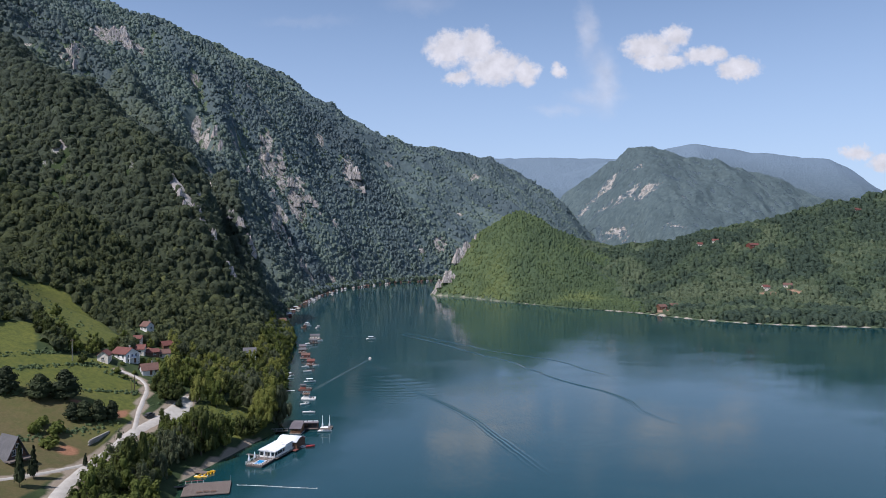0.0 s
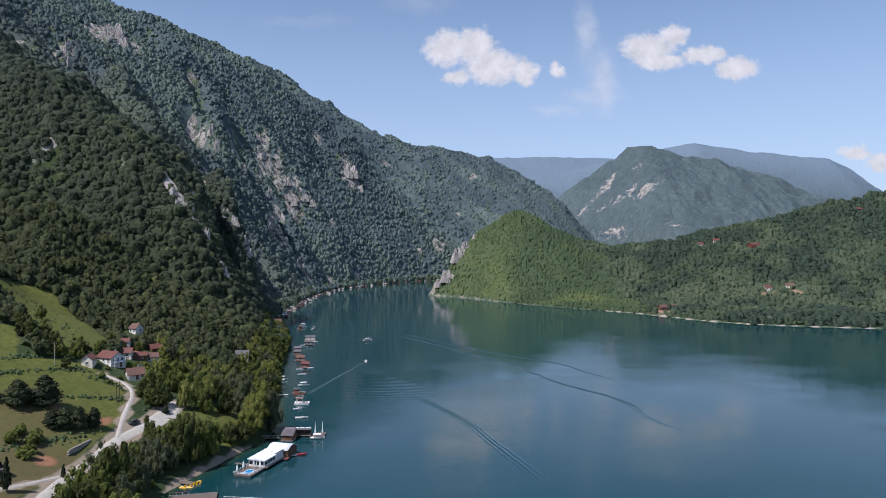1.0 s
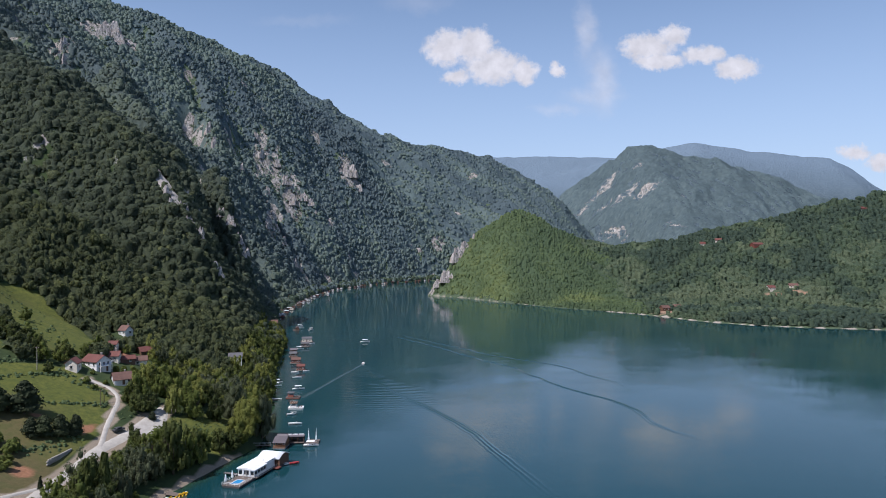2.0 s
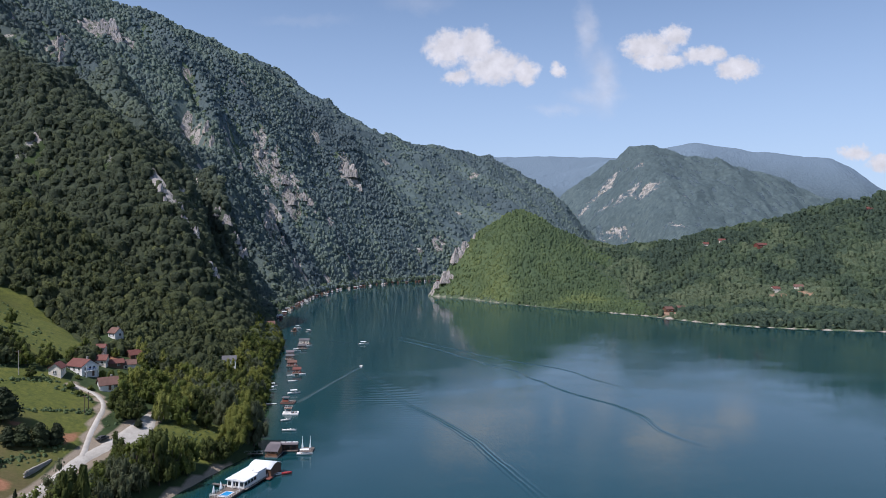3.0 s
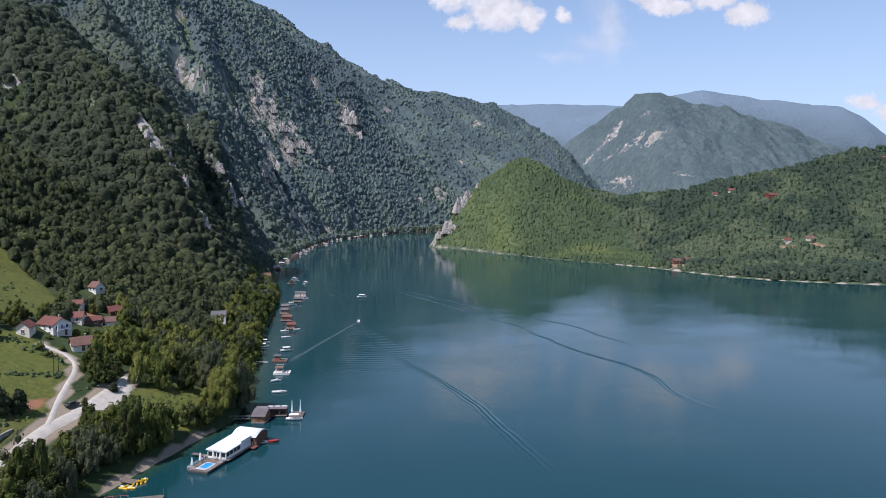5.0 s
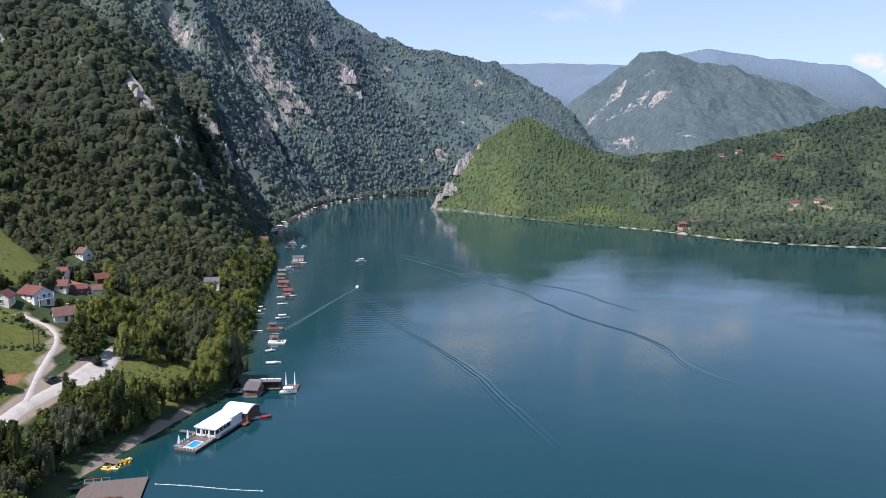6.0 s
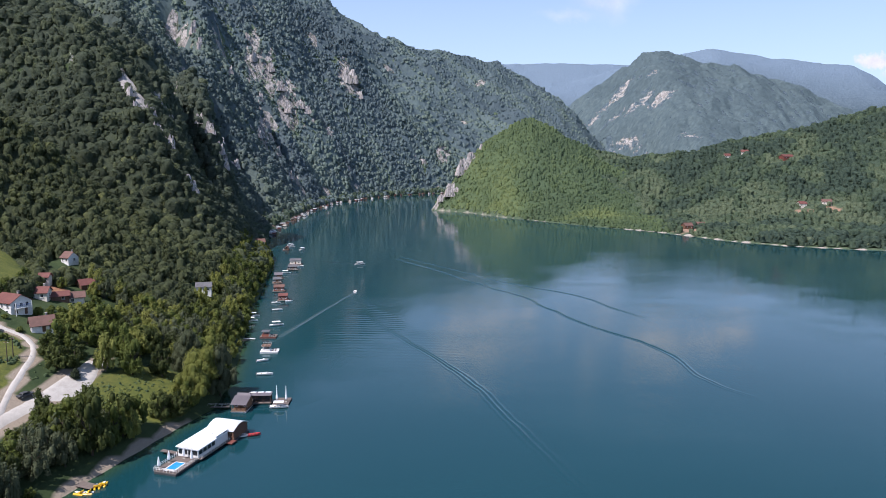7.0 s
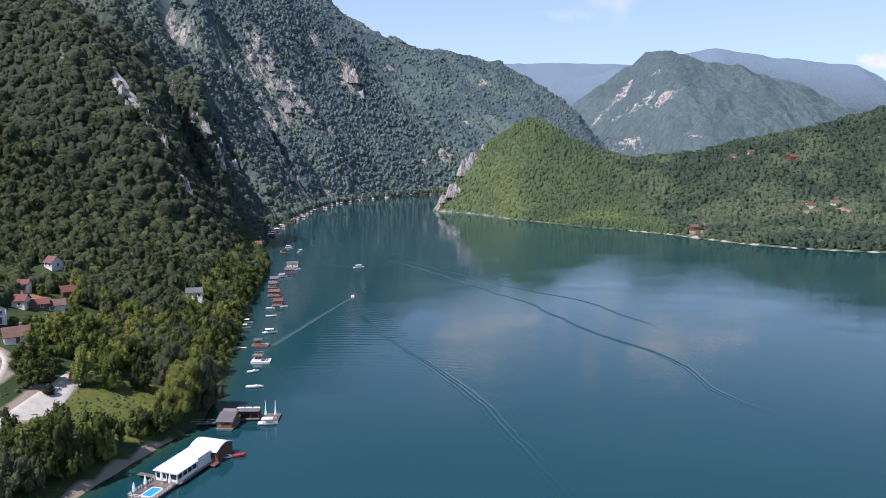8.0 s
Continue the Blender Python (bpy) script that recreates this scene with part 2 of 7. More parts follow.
def water_material(name, foam=0.0):
    s = Shade(name)
    swell = s.noise(0.045, 3, 0.5, (1.0, 2.2, 1.0))
    ripple = s.noise(0.40, 4, 0.6, (1.0, 2.8, 1.0))
    small = s.noise(1.5, 3, 0.6, (1.0, 2.0, 1.0))
    calm = s.noise(0.006, 4, 0.55, (1.0, 1.6, 1.0))
    breeze = s.span(s.noise(0.013, 4, 0.6, (1.0, 1.5, 1.0)), 0.42, 0.68, 0.25, 1.0)
    body = s.mix(s.span(calm, 0.3, 0.7), (0.0052, 0.037, 0.045), (0.0066, 0.043, 0.052))
    body = s.mix(s.attr("shallow"), body, (0.024, 0.052, 0.028))
    if foam:
        body = s.mix(s.span(s.noise(1.6, 5, 0.7), 0.40, 0.70, 0.0, foam), body, (0.55, 0.62, 0.64))
    waves = s.sums("MULTIPLY", s.sums("ADD", ripple, s.sums("MULTIPLY", small, 1.1)), breeze)
    s.bump(s.sums("ADD", waves, s.sums("MULTIPLY", swell, 0.2)), 0.26, 0.09)
    s.p.inputs["IOR"].default_value = 1.333
    return s.done(body, 0.012, 0.0, 0.6)


GROUND = ground_material()
WATER = water_material("lake_water")
FOAM = water_material("wake_water", 0.16)
GRAVEL = plain("gravel_road", (0.38, 0.35, 0.31), (0.50, 0.47, 0.42), 1.5, 0.92, 0.03, 0, 0.2)
WHITE = plain("white_paint", (0.66, 0.65, 0.62), (0.76, 0.75, 0.73), 2.0, 0.55, 0.004)
CANVAS = plain("white_roofing", (0.78, 0.78, 0.77), (0.84, 0.84, 0.84), 3.0, 0.5, 0.005)
CREAM = plain("cream_render", (0.62, 0.56, 0.47), (0.72, 0.66, 0.57), 2.0, 0.85, 0.006)
RED_TILE = plain("red_roof_tile", (0.115, 0.038, 0.030), (0.165, 0.060, 0.046), 1.2, 0.8, 0.03)
BROWN_TILE = plain("brown_roof_tile", (0.105, 0.055, 0.042), (0.16, 0.085, 0.066), 1.2, 0.8, 0.03)
GREY_ROOF = plain("grey_roof", (0.075, 0.075, 0.08), (0.13, 0.125, 0.13), 1.2, 0.7, 0.02)
TIMBER = plain("brown_timber", (0.105, 0.055, 0.034), (0.165, 0.090, 0.055), 0.8, 0.7, 0.02, stretch=(1, 1, 6))
RED_TIMBER = plain("red_timber", (0.135, 0.040, 0.030), (0.19, 0.062, 0.045), 0.8, 0.65, 0.02, stretch=(1, 1, 5))
DECKING = plain("weathered_decking", (0.115, 0.090, 0.076), (0.17, 0.14, 0.12), 0.8, 0.85, 0.02, stretch=(5, 1, 1))
STEEL = plain("galvanised_steel", (0.40, 0.41, 0.42), (0.52, 0.53, 0.54), 0.8, 0.4, 0.0, 0.8)
DARK = plain("dark_float", (0.035, 0.037, 0.04), (0.06, 0.06, 0.062), 1.0, 0.6, 0.01)
POOL = plain("pool_blue", (0.02, 0.24, 0.55), (0.03, 0.30, 0.62), 2.0, 0.12, 0.0)
YELLOW = plain("yellow_plastic", (0.74, 0.42, 0.02), (0.80, 0.50, 0.04), 1.0, 0.35, 0.0)
REDPAINT = plain("red_plastic", (0.48, 0.045, 0.05), (0.56, 0.07, 0.07), 1.0, 0.4, 0.0)
RUST = plain("rust_red_paint", (0.21, 0.068, 0.046), (0.29, 0.10, 0.07), 1.0, 0.55, 0.0)
BLUEPAINT = plain("blue_paint", (0.10, 0.18, 0.42), (0.14, 0.24, 0.5), 1.0, 0.5, 0.0)
ORANGE_TIMBER = plain("orange_timber", (0.20, 0.098, 0.050), (0.30, 0.155, 0.085), 0.8, 0.65, 0.02, stretch=(1, 1, 6))
MAUVE_ROOF = plain("mauve_sheet_roof", (0.115, 0.100, 0.108), (0.165, 0.145, 0.155), 1.4, 0.6, 0.01)
STONE = plain("rubble_stone", (0.26, 0.24, 0.21), (0.38, 0.36, 0.32), 0.7, 0.9, 0.05)


def glass_material():
    s = Shade("window_glass")
    s.p.inputs["IOR"].default_value = 1.45
    return s.done(s.mix(s.span(s.noise(1.2), 0.3, 0.7), (0.012, 0.016, 0.02), (0.03, 0.036, 0.042)), 0.06, 0.0, 0.6)


GLASS = glass_material()
# ---------------------------------------------------------------- the lie of the land
def vnoise(x, y, seed=0):
    """Smooth value noise in the plane, 0 to 1."""
    xi, yi = np.floor(x), np.floor(y)
    fx, fy = x - xi, y - yi
    fx, fy = fx * fx * (3 - 2 * fx), fy * fy * (3 - 2 * fy)

    def lattice(a, b):
        h = np.sin(a * 127.1 + b * 311.7 + seed * 74.7) * 43758.5453
        return h - np.floor(h)
    low = lattice(xi, yi) * (1 - fx) + lattice(xi + 1, yi) * fx
    high = lattice(xi, yi + 1) * (1 - fx) + lattice(xi + 1, yi + 1) * fx
    return low * (1 - fy) + high * fy


def fbm(x, y, size, octaves=4, seed=0):
    total, weight, s = 0.0, 0.0, 1.0 / size
    for k in range(octaves):
        total = total + vnoise(x * s + 13.7 * k, y * s - 7.3 * k, seed + k) * 0.5 ** k
        weight += 0.5 ** k
        s *= 2.03
    return total / weight


def along(px, py, line):
    """Distance to a polyline, the third value along it, and whether the place lies beyond it."""
    best = np.full(np.shape(px), 1e12)
    value = np.zeros(np.shape(px))
    beyond = np.zeros(np.shape(px))
    for a, b in zip(line[:-1], line[1:]):
        dx, dy = b[0] - a[0], b[1] - a[1]
        t = np.clip(((px - a[0]) * dx + (py - a[1]) * dy) / (dx * dx + dy * dy), 0, 1)
        qx, qy = a[0] + t * dx, a[1] + t * dy
        d2 = (px - qx) ** 2 + (py - qy) ** 2
        near = d2 < best
        best = np.where(near, d2, best)
        if len(a) > 2:
            value = np.where(near, a[2] + t * (b[2] - a[2]), value)
        beyond = np.where(near, (dx * (py - a[1]) - dy * (px - a[0])) / math.hypot(dx, dy), beyond)
    return np.sqrt(best), value, beyond


def inside(px, py, ring):
    odd = np.zeros(np.shape(px), bool)
    for a, b in zip(ring, ring[1:] + ring[:1]):
        if a[1] != b[1]:
            odd ^= ((a[1] > py) != (b[1] > py)) & (px < (b[0] - a[0]) * (py - a[1]) / (b[1] - a[1]) + a[0])
    return odd


LAKE = [(-40, -900), (-60, 0), (-80, 150), (-83, 215), (-91, 240), (-87, 257), (-80, 285), (-74, 305), (-76, 330), (-85, 372),
        (-103, 455), (-113, 510), (-125, 580), (-132, 615), (-148, 660), (-184, 800), (-199, 910), (-203, 1080), (-192, 1285), (-150, 1400), (-112, 1490),
        (-40, 1570), (60, 1640), (260, 1800), (520, 2050), (900, 2300), (960, 2220), (640, 1900), (400, 1650), (250, 1500),
        (110, 1400), (10, 1290), (-30, 1160), (-26, 1128), (23, 1088), (70, 1010), (145, 915), (215, 845), (262, 765),
        (300, 730), (350, 708), (415, 692), (600, 600), (900, 450), (1300, 200), (1700, -900)]
RIDGE_MAIN = [(-800, -300, 380), (-950, 500, 600), (-1000, 900, 650), (-860, 1230, 610), (-668, 1400, 540), (-537, 1600, 524),
              (-475, 1850, 518), (-409, 1950, 510), (-335, 2000, 470), (-269, 2050, 424), (-223, 2150, 402), (-90, 2450, 405),
              (110, 2650, 400), (288, 2750, 327), (414, 2800, 255), (567, 2850, 112), (700, 2900, 20)]
RIDGE_SPUR = [(-160, 690, 20), (-184, 660, 70), (-219, 600, 122), (-267, 620, 160), (-346, 660, 205), (-451, 720, 265), (-700, 840, 420),
              (-980, 940, 640)]
RIDGE_RIB = [(-158, 702, 8), (-186, 694, 66), (-196, 690, 94), (-201, 702, 114), (-240, 745, 150), (-300, 830, 214), (-400, 930, 290)]
RIDGE_RIGHT = [(-10, 1140, 8), (16, 1155, 26), (32, 1170, 66), (69, 1200, 101), (120, 1238, 138), (134, 1240, 134), (198, 1240, 102), (252, 1220, 85),
               (288, 1190, 74), (358, 1130, 80), (447, 1130, 105), (536, 1130, 127), (607, 1130, 145), (685, 1130, 160), (1000, 1130, 208),
               (1600, 1000, 260), (2200, 300, 260)]
RIDGE_FAR_A = [(300, 3300, 150), (527, 3300, 300), (747, 3300, 462), (800, 3300, 500), (890, 3300, 518), (1020, 3300, 506), (1201, 3300, 459),
               (1435, 3300, 390), (1668, 3300, 290), (1953, 3300, 160)]
RIDGE_FAR_B = [(-1500, 4300, 600), (208, 4200, 580), (604, 4200, 585), (967, 4200, 578), (1264, 4200, 560)]
RIDGE_FAR_C = [(1000, 3900, 570), (1174, 3900, 600), (1312, 3900, 624), (1450, 3900, 602), (1634, 3900, 578), (2033, 3900, 541), (2155, 3900, 486),
               (2293, 3900, 385), (2520, 3900, 270), (3300, 3700, 180)]
# ridge, fall on the near side, fall on the far side, foot softness
RIDGES = [(RIDGE_MAIN, 0.80, 0.5), (RIDGE_SPUR, 0.56, 1.3), (RIDGE_RIB, 1.0, 1.6), (RIDGE_RIGHT, 0.42, 0.42), (RIDGE_FAR_A, 0.62, 0.6), (RIDGE_FAR_B, 0.5, 0.3),
          (RIDGE_FAR_C, 0.6, 0.3)]


# steep-walled gullies that cut the gorge side: depth, half breadth, line
GULLIES = [(34, 11, [(-262, 745), (-246, 722), (-224, 689), (-208, 673), (-196, 652)]), (48, 17, [(-318, 1030), (-302, 1018), (-288, 1007), (-272, 997)]),
           (44, 16, [(-262, 986), (-252, 981), (-236, 976), (-222, 968)]), (60, 20, [(-416, 1181), (-403, 1163), (-377, 1111)]),
           (54, 20, [(-380, 1308), (-356, 1286), (-338, 1276)]), (32, 12, [(-262, 812), (-236, 772), (-212, 742), (-190, 724)]),
           (46, 17, [(-300, 1250), (-276, 1222), (-252, 1196)]), (40, 15, [(-470, 1330), (-430, 1275), (-405, 1240)])]


def smooth_max(a, b, k):
    h = np.clip(0.5 + 0.5 * (a - b) / k, 0, 1)
    return b + (a - b) * h + k * h * (1 - h)


def right_bank(x, y):
    return (x > -60) & (y < 1450 + 0.97 * x)


def shore_distance(x, y):
    d, _, _ = along(x, y, LAKE + LAKE[:1])
    return np.where(inside(x, y, LAKE), -d, d)


def ground_height(x, y):
    x, y = np.asarray(x, float), np.asarray(y, float)
    d = shore_distance(x, y)
    wx = x + 46 * (fbm(x, y, 170, 3, 5) - 0.5)
    wy = y + 46 * (fbm(x, y, 170, 3, 9) - 0.5)
    far = np.clip((y - 450) / 300, 0, 1) * np.clip((3900 - y) / 600, 0.25, 1)
    rx, ry = x + (wx - x) * far, y + (wy - y) * far
    left_slope = np.interp(y, [200, 230, 260, 310, 340, 395, 421, 454, 491, 525, 590, 640, 670, 690, 735, 780],
                           [0.31, 0.33, 0.40, 0.41, 0.39, 0.37, 0.43, 0.57, 0.74, 0.84, 1.4, 1.45, 2.3, 2.9, 2.9, 1.45])
    right_slope = np.interp(x, [-30, 60, 150, 250, 400], [1.25, 1.05, 0.8, 0.46, 0.36])
    right_slope = right_slope + 1.2 * np.clip((y - 1140) / 150, 0, 1) * np.clip((400 - x) / 240, 0, 1)
    slope = np.where(right_bank(x, y), right_slope, left_slope)
    bank = slope * np.maximum(d, 0) + 1.2 * np.clip(d / 3, 0, 1)
    near_left = np.where(right_bank(x, y), 0.0, np.clip((560 - y) / 100, 0, 1))
    top = 4.0 + near_left * np.minimum(bank + 12, 150)
    for line, near_fall, far_fall in RIDGES:
        dist, z, _ = along(rx, ry, line)
        _, _, side = along(x, y, line)
        if line is RIDGE_SPUR:
            side = np.interp(x, [p[0] for p in line[:1:-1]] + [-184, -160], [p[1] for p in line[:1:-1]] + [660, 690]) - y
        mix = np.clip(0.5 + side / 40, 0, 1)
        fall = near_fall + (far_fall - near_fall) * mix
        round_top = np.sqrt(dist * dist + 144) - 12
        crest = z - fall * round_top
        if line is RIDGE_RIGHT or line is RIDGE_SPUR:      # a winding ridge: the highest of its stretches counts, not the nearest
            crest = crest if line is RIDGE_SPUR else np.full(np.shape(x), -200.0)
            for a, b in zip(line[:-1], line[1:]):
                dist, z, _ = along(rx, ry, [a, b])
                crest = np.maximum(crest, z - (float(np.interp(a[0], [140, 360], [0.62, 0.42])) if line is RIDGE_RIGHT else np.maximum(fall, 0.9)) * (np.sqrt(dist * dist + 144) - 12))
        top = smooth_max(top, crest, 14.0)
    # a flat strip for the lake road along the foot of the far slopes
    strip = np.where(right_bank(x, y), 0.0, np.clip((y - 520) / 60, 0, 1) * np.clip((2100 - y) / 300, 0, 1))
    bank = bank - strip * np.minimum(slope * 0.75 * np.clip(d, 0, 16), slope * 0.75 * 16)
    h = -smooth_max(-bank, -top, 10.0)
    wild = np.clip((d - 15) / 60, 0, 1) * np.clip((y - 330 + 0.5 * np.maximum(-x - 200, 0)) / 120, 0, 1)
    right = right_bank(x, y)
    rough = (fbm(x, y, 210, 5, 21) - 0.5) * np.where(right, 26, 62) + (np.abs(fbm(x, y, 95, 3, 33) - 0.5) - 0.12) * np.where(right, -18, -70)
    # ribs and gullies that run down the gorge side
    gorge = np.where(right, 0.0, np.clip((y - 560) / 120, 0, 1) * np.clip((2700 - y) / 400, 0, 1)) * np.clip(d / 130, 0, 1)
    gorge = gorge * np.clip(along(x, y, RIDGE_MAIN)[0] / 180, 0, 1) * np.clip(along(x, y, RIDGE_SPUR)[0] / 70, 0, 1)
    bend = 70 * (fbm(x, y, 260, 3, 61) - 0.5)
    rib = 1 - np.abs(2 * vnoise((y + 0.30 * x + bend) / 105.0, x / 520.0, 63) - 1)
    rib = rib + 0.45 * (1 - np.abs(2 * vnoise((y + 0.22 * x + bend) / 44.0, x / 300.0, 64) - 1))
    h = h + gorge * (rib - 0.9) * 46
    for depth, half, line in GULLIES:
        h = h - depth * np.exp(-(along(x, y, line)[0] / half) ** 2) * np.clip(d / 40, 0, 1)
    rough = rough * np.clip((3900 - y) / 700, 0.25, 1)
    h = h + wild * rough + np.clip(d / 20, 0, 1) * (fbm(x, y, 45, 3, 41) - 0.5) * 3.0
    bed = -0.4 - np.minimum(9.0, 0.45 * np.abs(d))
    return np.where(d > 0, np.maximum(h, 0.35 * np.clip(d, 0, 2)), bed)


# ---------------------------------------------------------------- helpers for meshes and things
def tri_mesh(name, co, tris, tone=None, flat=True, stand=None):
    """A mesh from arrays of places and triangles."""
    me = bpy.data.meshes.new(name)
    me.vertices.add(len(co))
    me.vertices.foreach_set("co", np.ascontiguousarray(co, np.float32).ravel())
    me.loops.add(tris.size)
    me.loops.foreach_set("vertex_index", np.ascontiguousarray(tris, np.int32).ravel())
    me.polygons.add(len(tris))
    me.polygons.foreach_set("loop_start", np.arange(0, tris.size, 3, dtype=np.int32))
    me.update(calc_edges=True)
    if tone is not None:
        me.attributes.new("tone", "FLOAT", "POINT").data.foreach_set("value", np.ascontiguousarray(tone, np.float32))
    if stand is not None:
        me.attributes.new("stand", "FLOAT", "POINT").data.foreach_set("value", np.ascontiguousarray(stand, np.float32))
    if flat:
        me.shade_flat()
    return me


def lay(me, material):
    me.materials.append(material)
    return me


def thing(name, place, turn=0.0, label="", category="", group="", kind=""):
    """An Empty at the base of a thing, to carry its parts."""
    ob = new(name)
    ob.empty_display_size = 0.2
    ob.matrix_basis = pose(*place, 0, 0, turn)
    return tagged(ob, label, category, group, kind)


def part(name, bm, material, parent, label="", smooth=False):
    me = bpy.data.meshes.new(name)
    bm.normal_update()
    bm.to_mesh(me)
    bm.free()
    if smooth:
        me.shade_smooth()
    me.materials.append(material)
    ob = new(name, me)
    ob.parent = parent
    return tagged(ob, label)


def again(name, me, parent, place, turn=0.0):
    """One more object on a mesh that is there already."""
    ob = new(name, me)
    ob.parent = parent
    ob.matrix_basis = pose(*place, 0, 0, turn)
    return ob


def block(bm, size, at=(0, 0, 0), turn=0.0, bevel=0.0):
    """A box standing on at, with its edges taken off."""
    made = bmesh.ops.create_cube(bm, size=1.0, matrix=pose(at[0], at[1], at[2] + size[2] / 2, 0, 0, turn) @ Matrix.Diagonal((*size, 1)))
    if bevel:
        edges = list({e for v in made["verts"] for e in v.link_edges})
        bmesh.ops.bevel(bm, geom=edges, offset=bevel, segments=1, affect="EDGES")
    return bm


def rod(bm, a, b, r0, r1=None, sides=6):
    a, b = Vector(a), Vector(b)
    d = b - a
    m = Matrix.Translation((a + b) / 2) @ d.to_track_quat("Z", "Y").to_matrix().to_4x4()
    bmesh.ops.create_cone(bm, cap_ends=True, segments=sides, radius1=r0, radius2=r0 if r1 is None else r1, depth=d.length, matrix=m)
    return bm


# ---------------------------------------------------------------- what covers the land
MEADOWS = [[(-176, 262), (-168, 288), (-150, 307), (-133, 304), (-121, 282), (-119, 268), (-119, 250), (-116, 210), (-116, 180), (-170, 180), (-176, 220)],
           [(-236, 380), (-231, 398), (-218, 405), (-200, 398), (-176, 376), (-158, 356), (-158, 330), (-160, 312), (-184, 326), (-214, 362)],
           [(-112, 274), (-110, 290), (-98, 314), (-86, 319), (-79, 302), (-82, 286), (-94, 283)],
           [(-200, 285), (-176, 262), (-168, 290), (-184, 318)],
           [(-140, 352), (-126, 362), (-118, 352), (-128, 340)],
           [(-128, 427), (-116, 418), (-110, 428), (-116, 440)]]
ROAD = [(-101, 150), (-105, 180), (-109.5, 198), (-112.5, 215), (-114.5, 232), (-115, 248), (-114, 263), (-111.5, 279), (-109.8, 294), (-109.3, 306)]
LANE = [(-115.0, 261), (-119.6, 275), (-122.5, 286), (-124.8, 295), (-128, 300.5), (-133, 303.5), (-138, 303.5), (-142, 304.5)]
TRACK = [(-150, 178), (-131, 192), (-122, 207), (-117.5, 219), (-115, 228)]
YARD = [(-114.5, 275), (-107.2, 279), (-105.6, 288), (-108.2, 303), (-112, 304), (-114.5, 292)]
# bare rock: x, y, half length, half breadth, turn of the long side in degrees
ROCKS = [(-579, 1252, 60, 26, 50), (-574, 1092, 55, 13, 70), (-217, 1604, 30, 34, 40), (-352, 1370, 75, 15, 100), (-292, 1366, 48, 18, 100), (-284, 1173, 55, 10, 100),
         (-222, 590, 22, 6, 130), (-262, 955, 34, 8, 100), (-324, 1385, 50, 11, 95), (-236, 1180, 40, 10, 110), (-213, 1296, 16, 12, 60), (-22, 1667, 34, 12, 60),
         (19, 1874, 40, 14, 60), (80, 2386, 50, 14, 60), (14, 1168, 22, 15, 60), (-16, 1146, 16, 17, 40), (-232, 1421, 36, 12, 90), (-161, 1915, 30, 18, 70),
         (26, 1176, 12, 10, 60)]
FAR_ROCKS = [(688, 3161, 90, 22, 20), (737, 3006, 85, 30, 20), (660, 2826, 80, 26, 140), (809, 2967, 70, 34, 30), (849, 2691, 60, 26, 150), (566, 3099, 60, 20, 20),
             (811, 3111, 60, 16, 20), (930, 2900, 30, 12, 40), (640, 3040, 50, 14, 20)]


def soft_ring(x, y, ring, blur=2.0):
    d, _, _ = along(x, y, ring + ring[:1])
    return np.clip(0.5 + np.where(inside(x, y, ring), d, -d) / (2 * blur), 0, 1)


def meadow_at(x, y):
    best = np.zeros(np.shape(x))
    for ring in MEADOWS:
        best = np.maximum(best, soft_ring(x, y, ring))
    return best


def dry_at(x, y):
    return np.clip((266 - y) / 40, 0, 1) * np.clip((-112 - x) / 6, 0, 1) * 0.85 + 0.18 + np.exp(-((x + 144) ** 2 + (y - 262) ** 2) / 130.0) * 0.6


def earth_at(x, y):
    """Washed-out banks of red earth."""
    best = np.zeros(np.shape(x))
    for cx, cy, a, b in ((-123.5, 268, 2.6, 6), (-124.5, 232, 3.5, 5), (-138, 264, 3, 2), (-150, 352, 7, 8), (250, 836, 20, 24), (288, 815, 7, 9), (396, 903, 15, 9), (426, 904, 17, 8),
                         (-158, 664, 7, 16), (-212, 1290, 6, 20), (-214, 1008, 5, 18), (-199, 868, 6, 11), (-209, 938, 6, 12)):
        best = np.maximum(best, np.exp(-((x - cx) / a) ** 2 - ((y - cy) / b) ** 2))
    return best


def cleared_at(x, y):
    """Ground kept open round the houses in the wood and along the camera's sight lines to them."""
    best = np.zeros(np.shape(x))
    for cx, cy, r in ((-170, 401, 8), (-166, 391, 8), (-162, 382, 6), (-121, 432, 8), (-115, 424, 8), (-110, 415, 6), (-152, 655, 9)):
        best = np.maximum(best, np.clip(r + 1 - np.hypot(x - cx, y - cy), 0, 1))
    return best


def steepness(x, y):
    e = 4.0
    gx = (ground_height(x + e, y) - ground_height(x - e, y)) / (2 * e)
    gy = (ground_height(x, y + e) - ground_height(x, y - e)) / (2 * e)
    return np.hypot(gx, gy)


def rock_at(x, y):
    best = np.zeros(np.shape(x))
    jag = (fbm(x, y, 26, 4, 71) - 0.5) * 1.7
    for k, (cx, cy, a, b, turn) in enumerate(ROCKS + FAR_ROCKS):
        c, s = math.cos(radians(turn)), math.sin(radians(turn))
        u, v = ((x - cx) * c + (y - cy) * s) / a, (-(x - cx) * s + (y - cy) * c) / b
        reach = 1.0 if k < len(ROCKS) else 0.55
        best = np.maximum(best, np.clip(1.15 - np.sqrt(u * u + v * v) * reach + jag * 0.62, 0, 1) * (1.0 if k < len(ROCKS) else 0.39))
    return np.clip(best * 1.6, 0, 1)


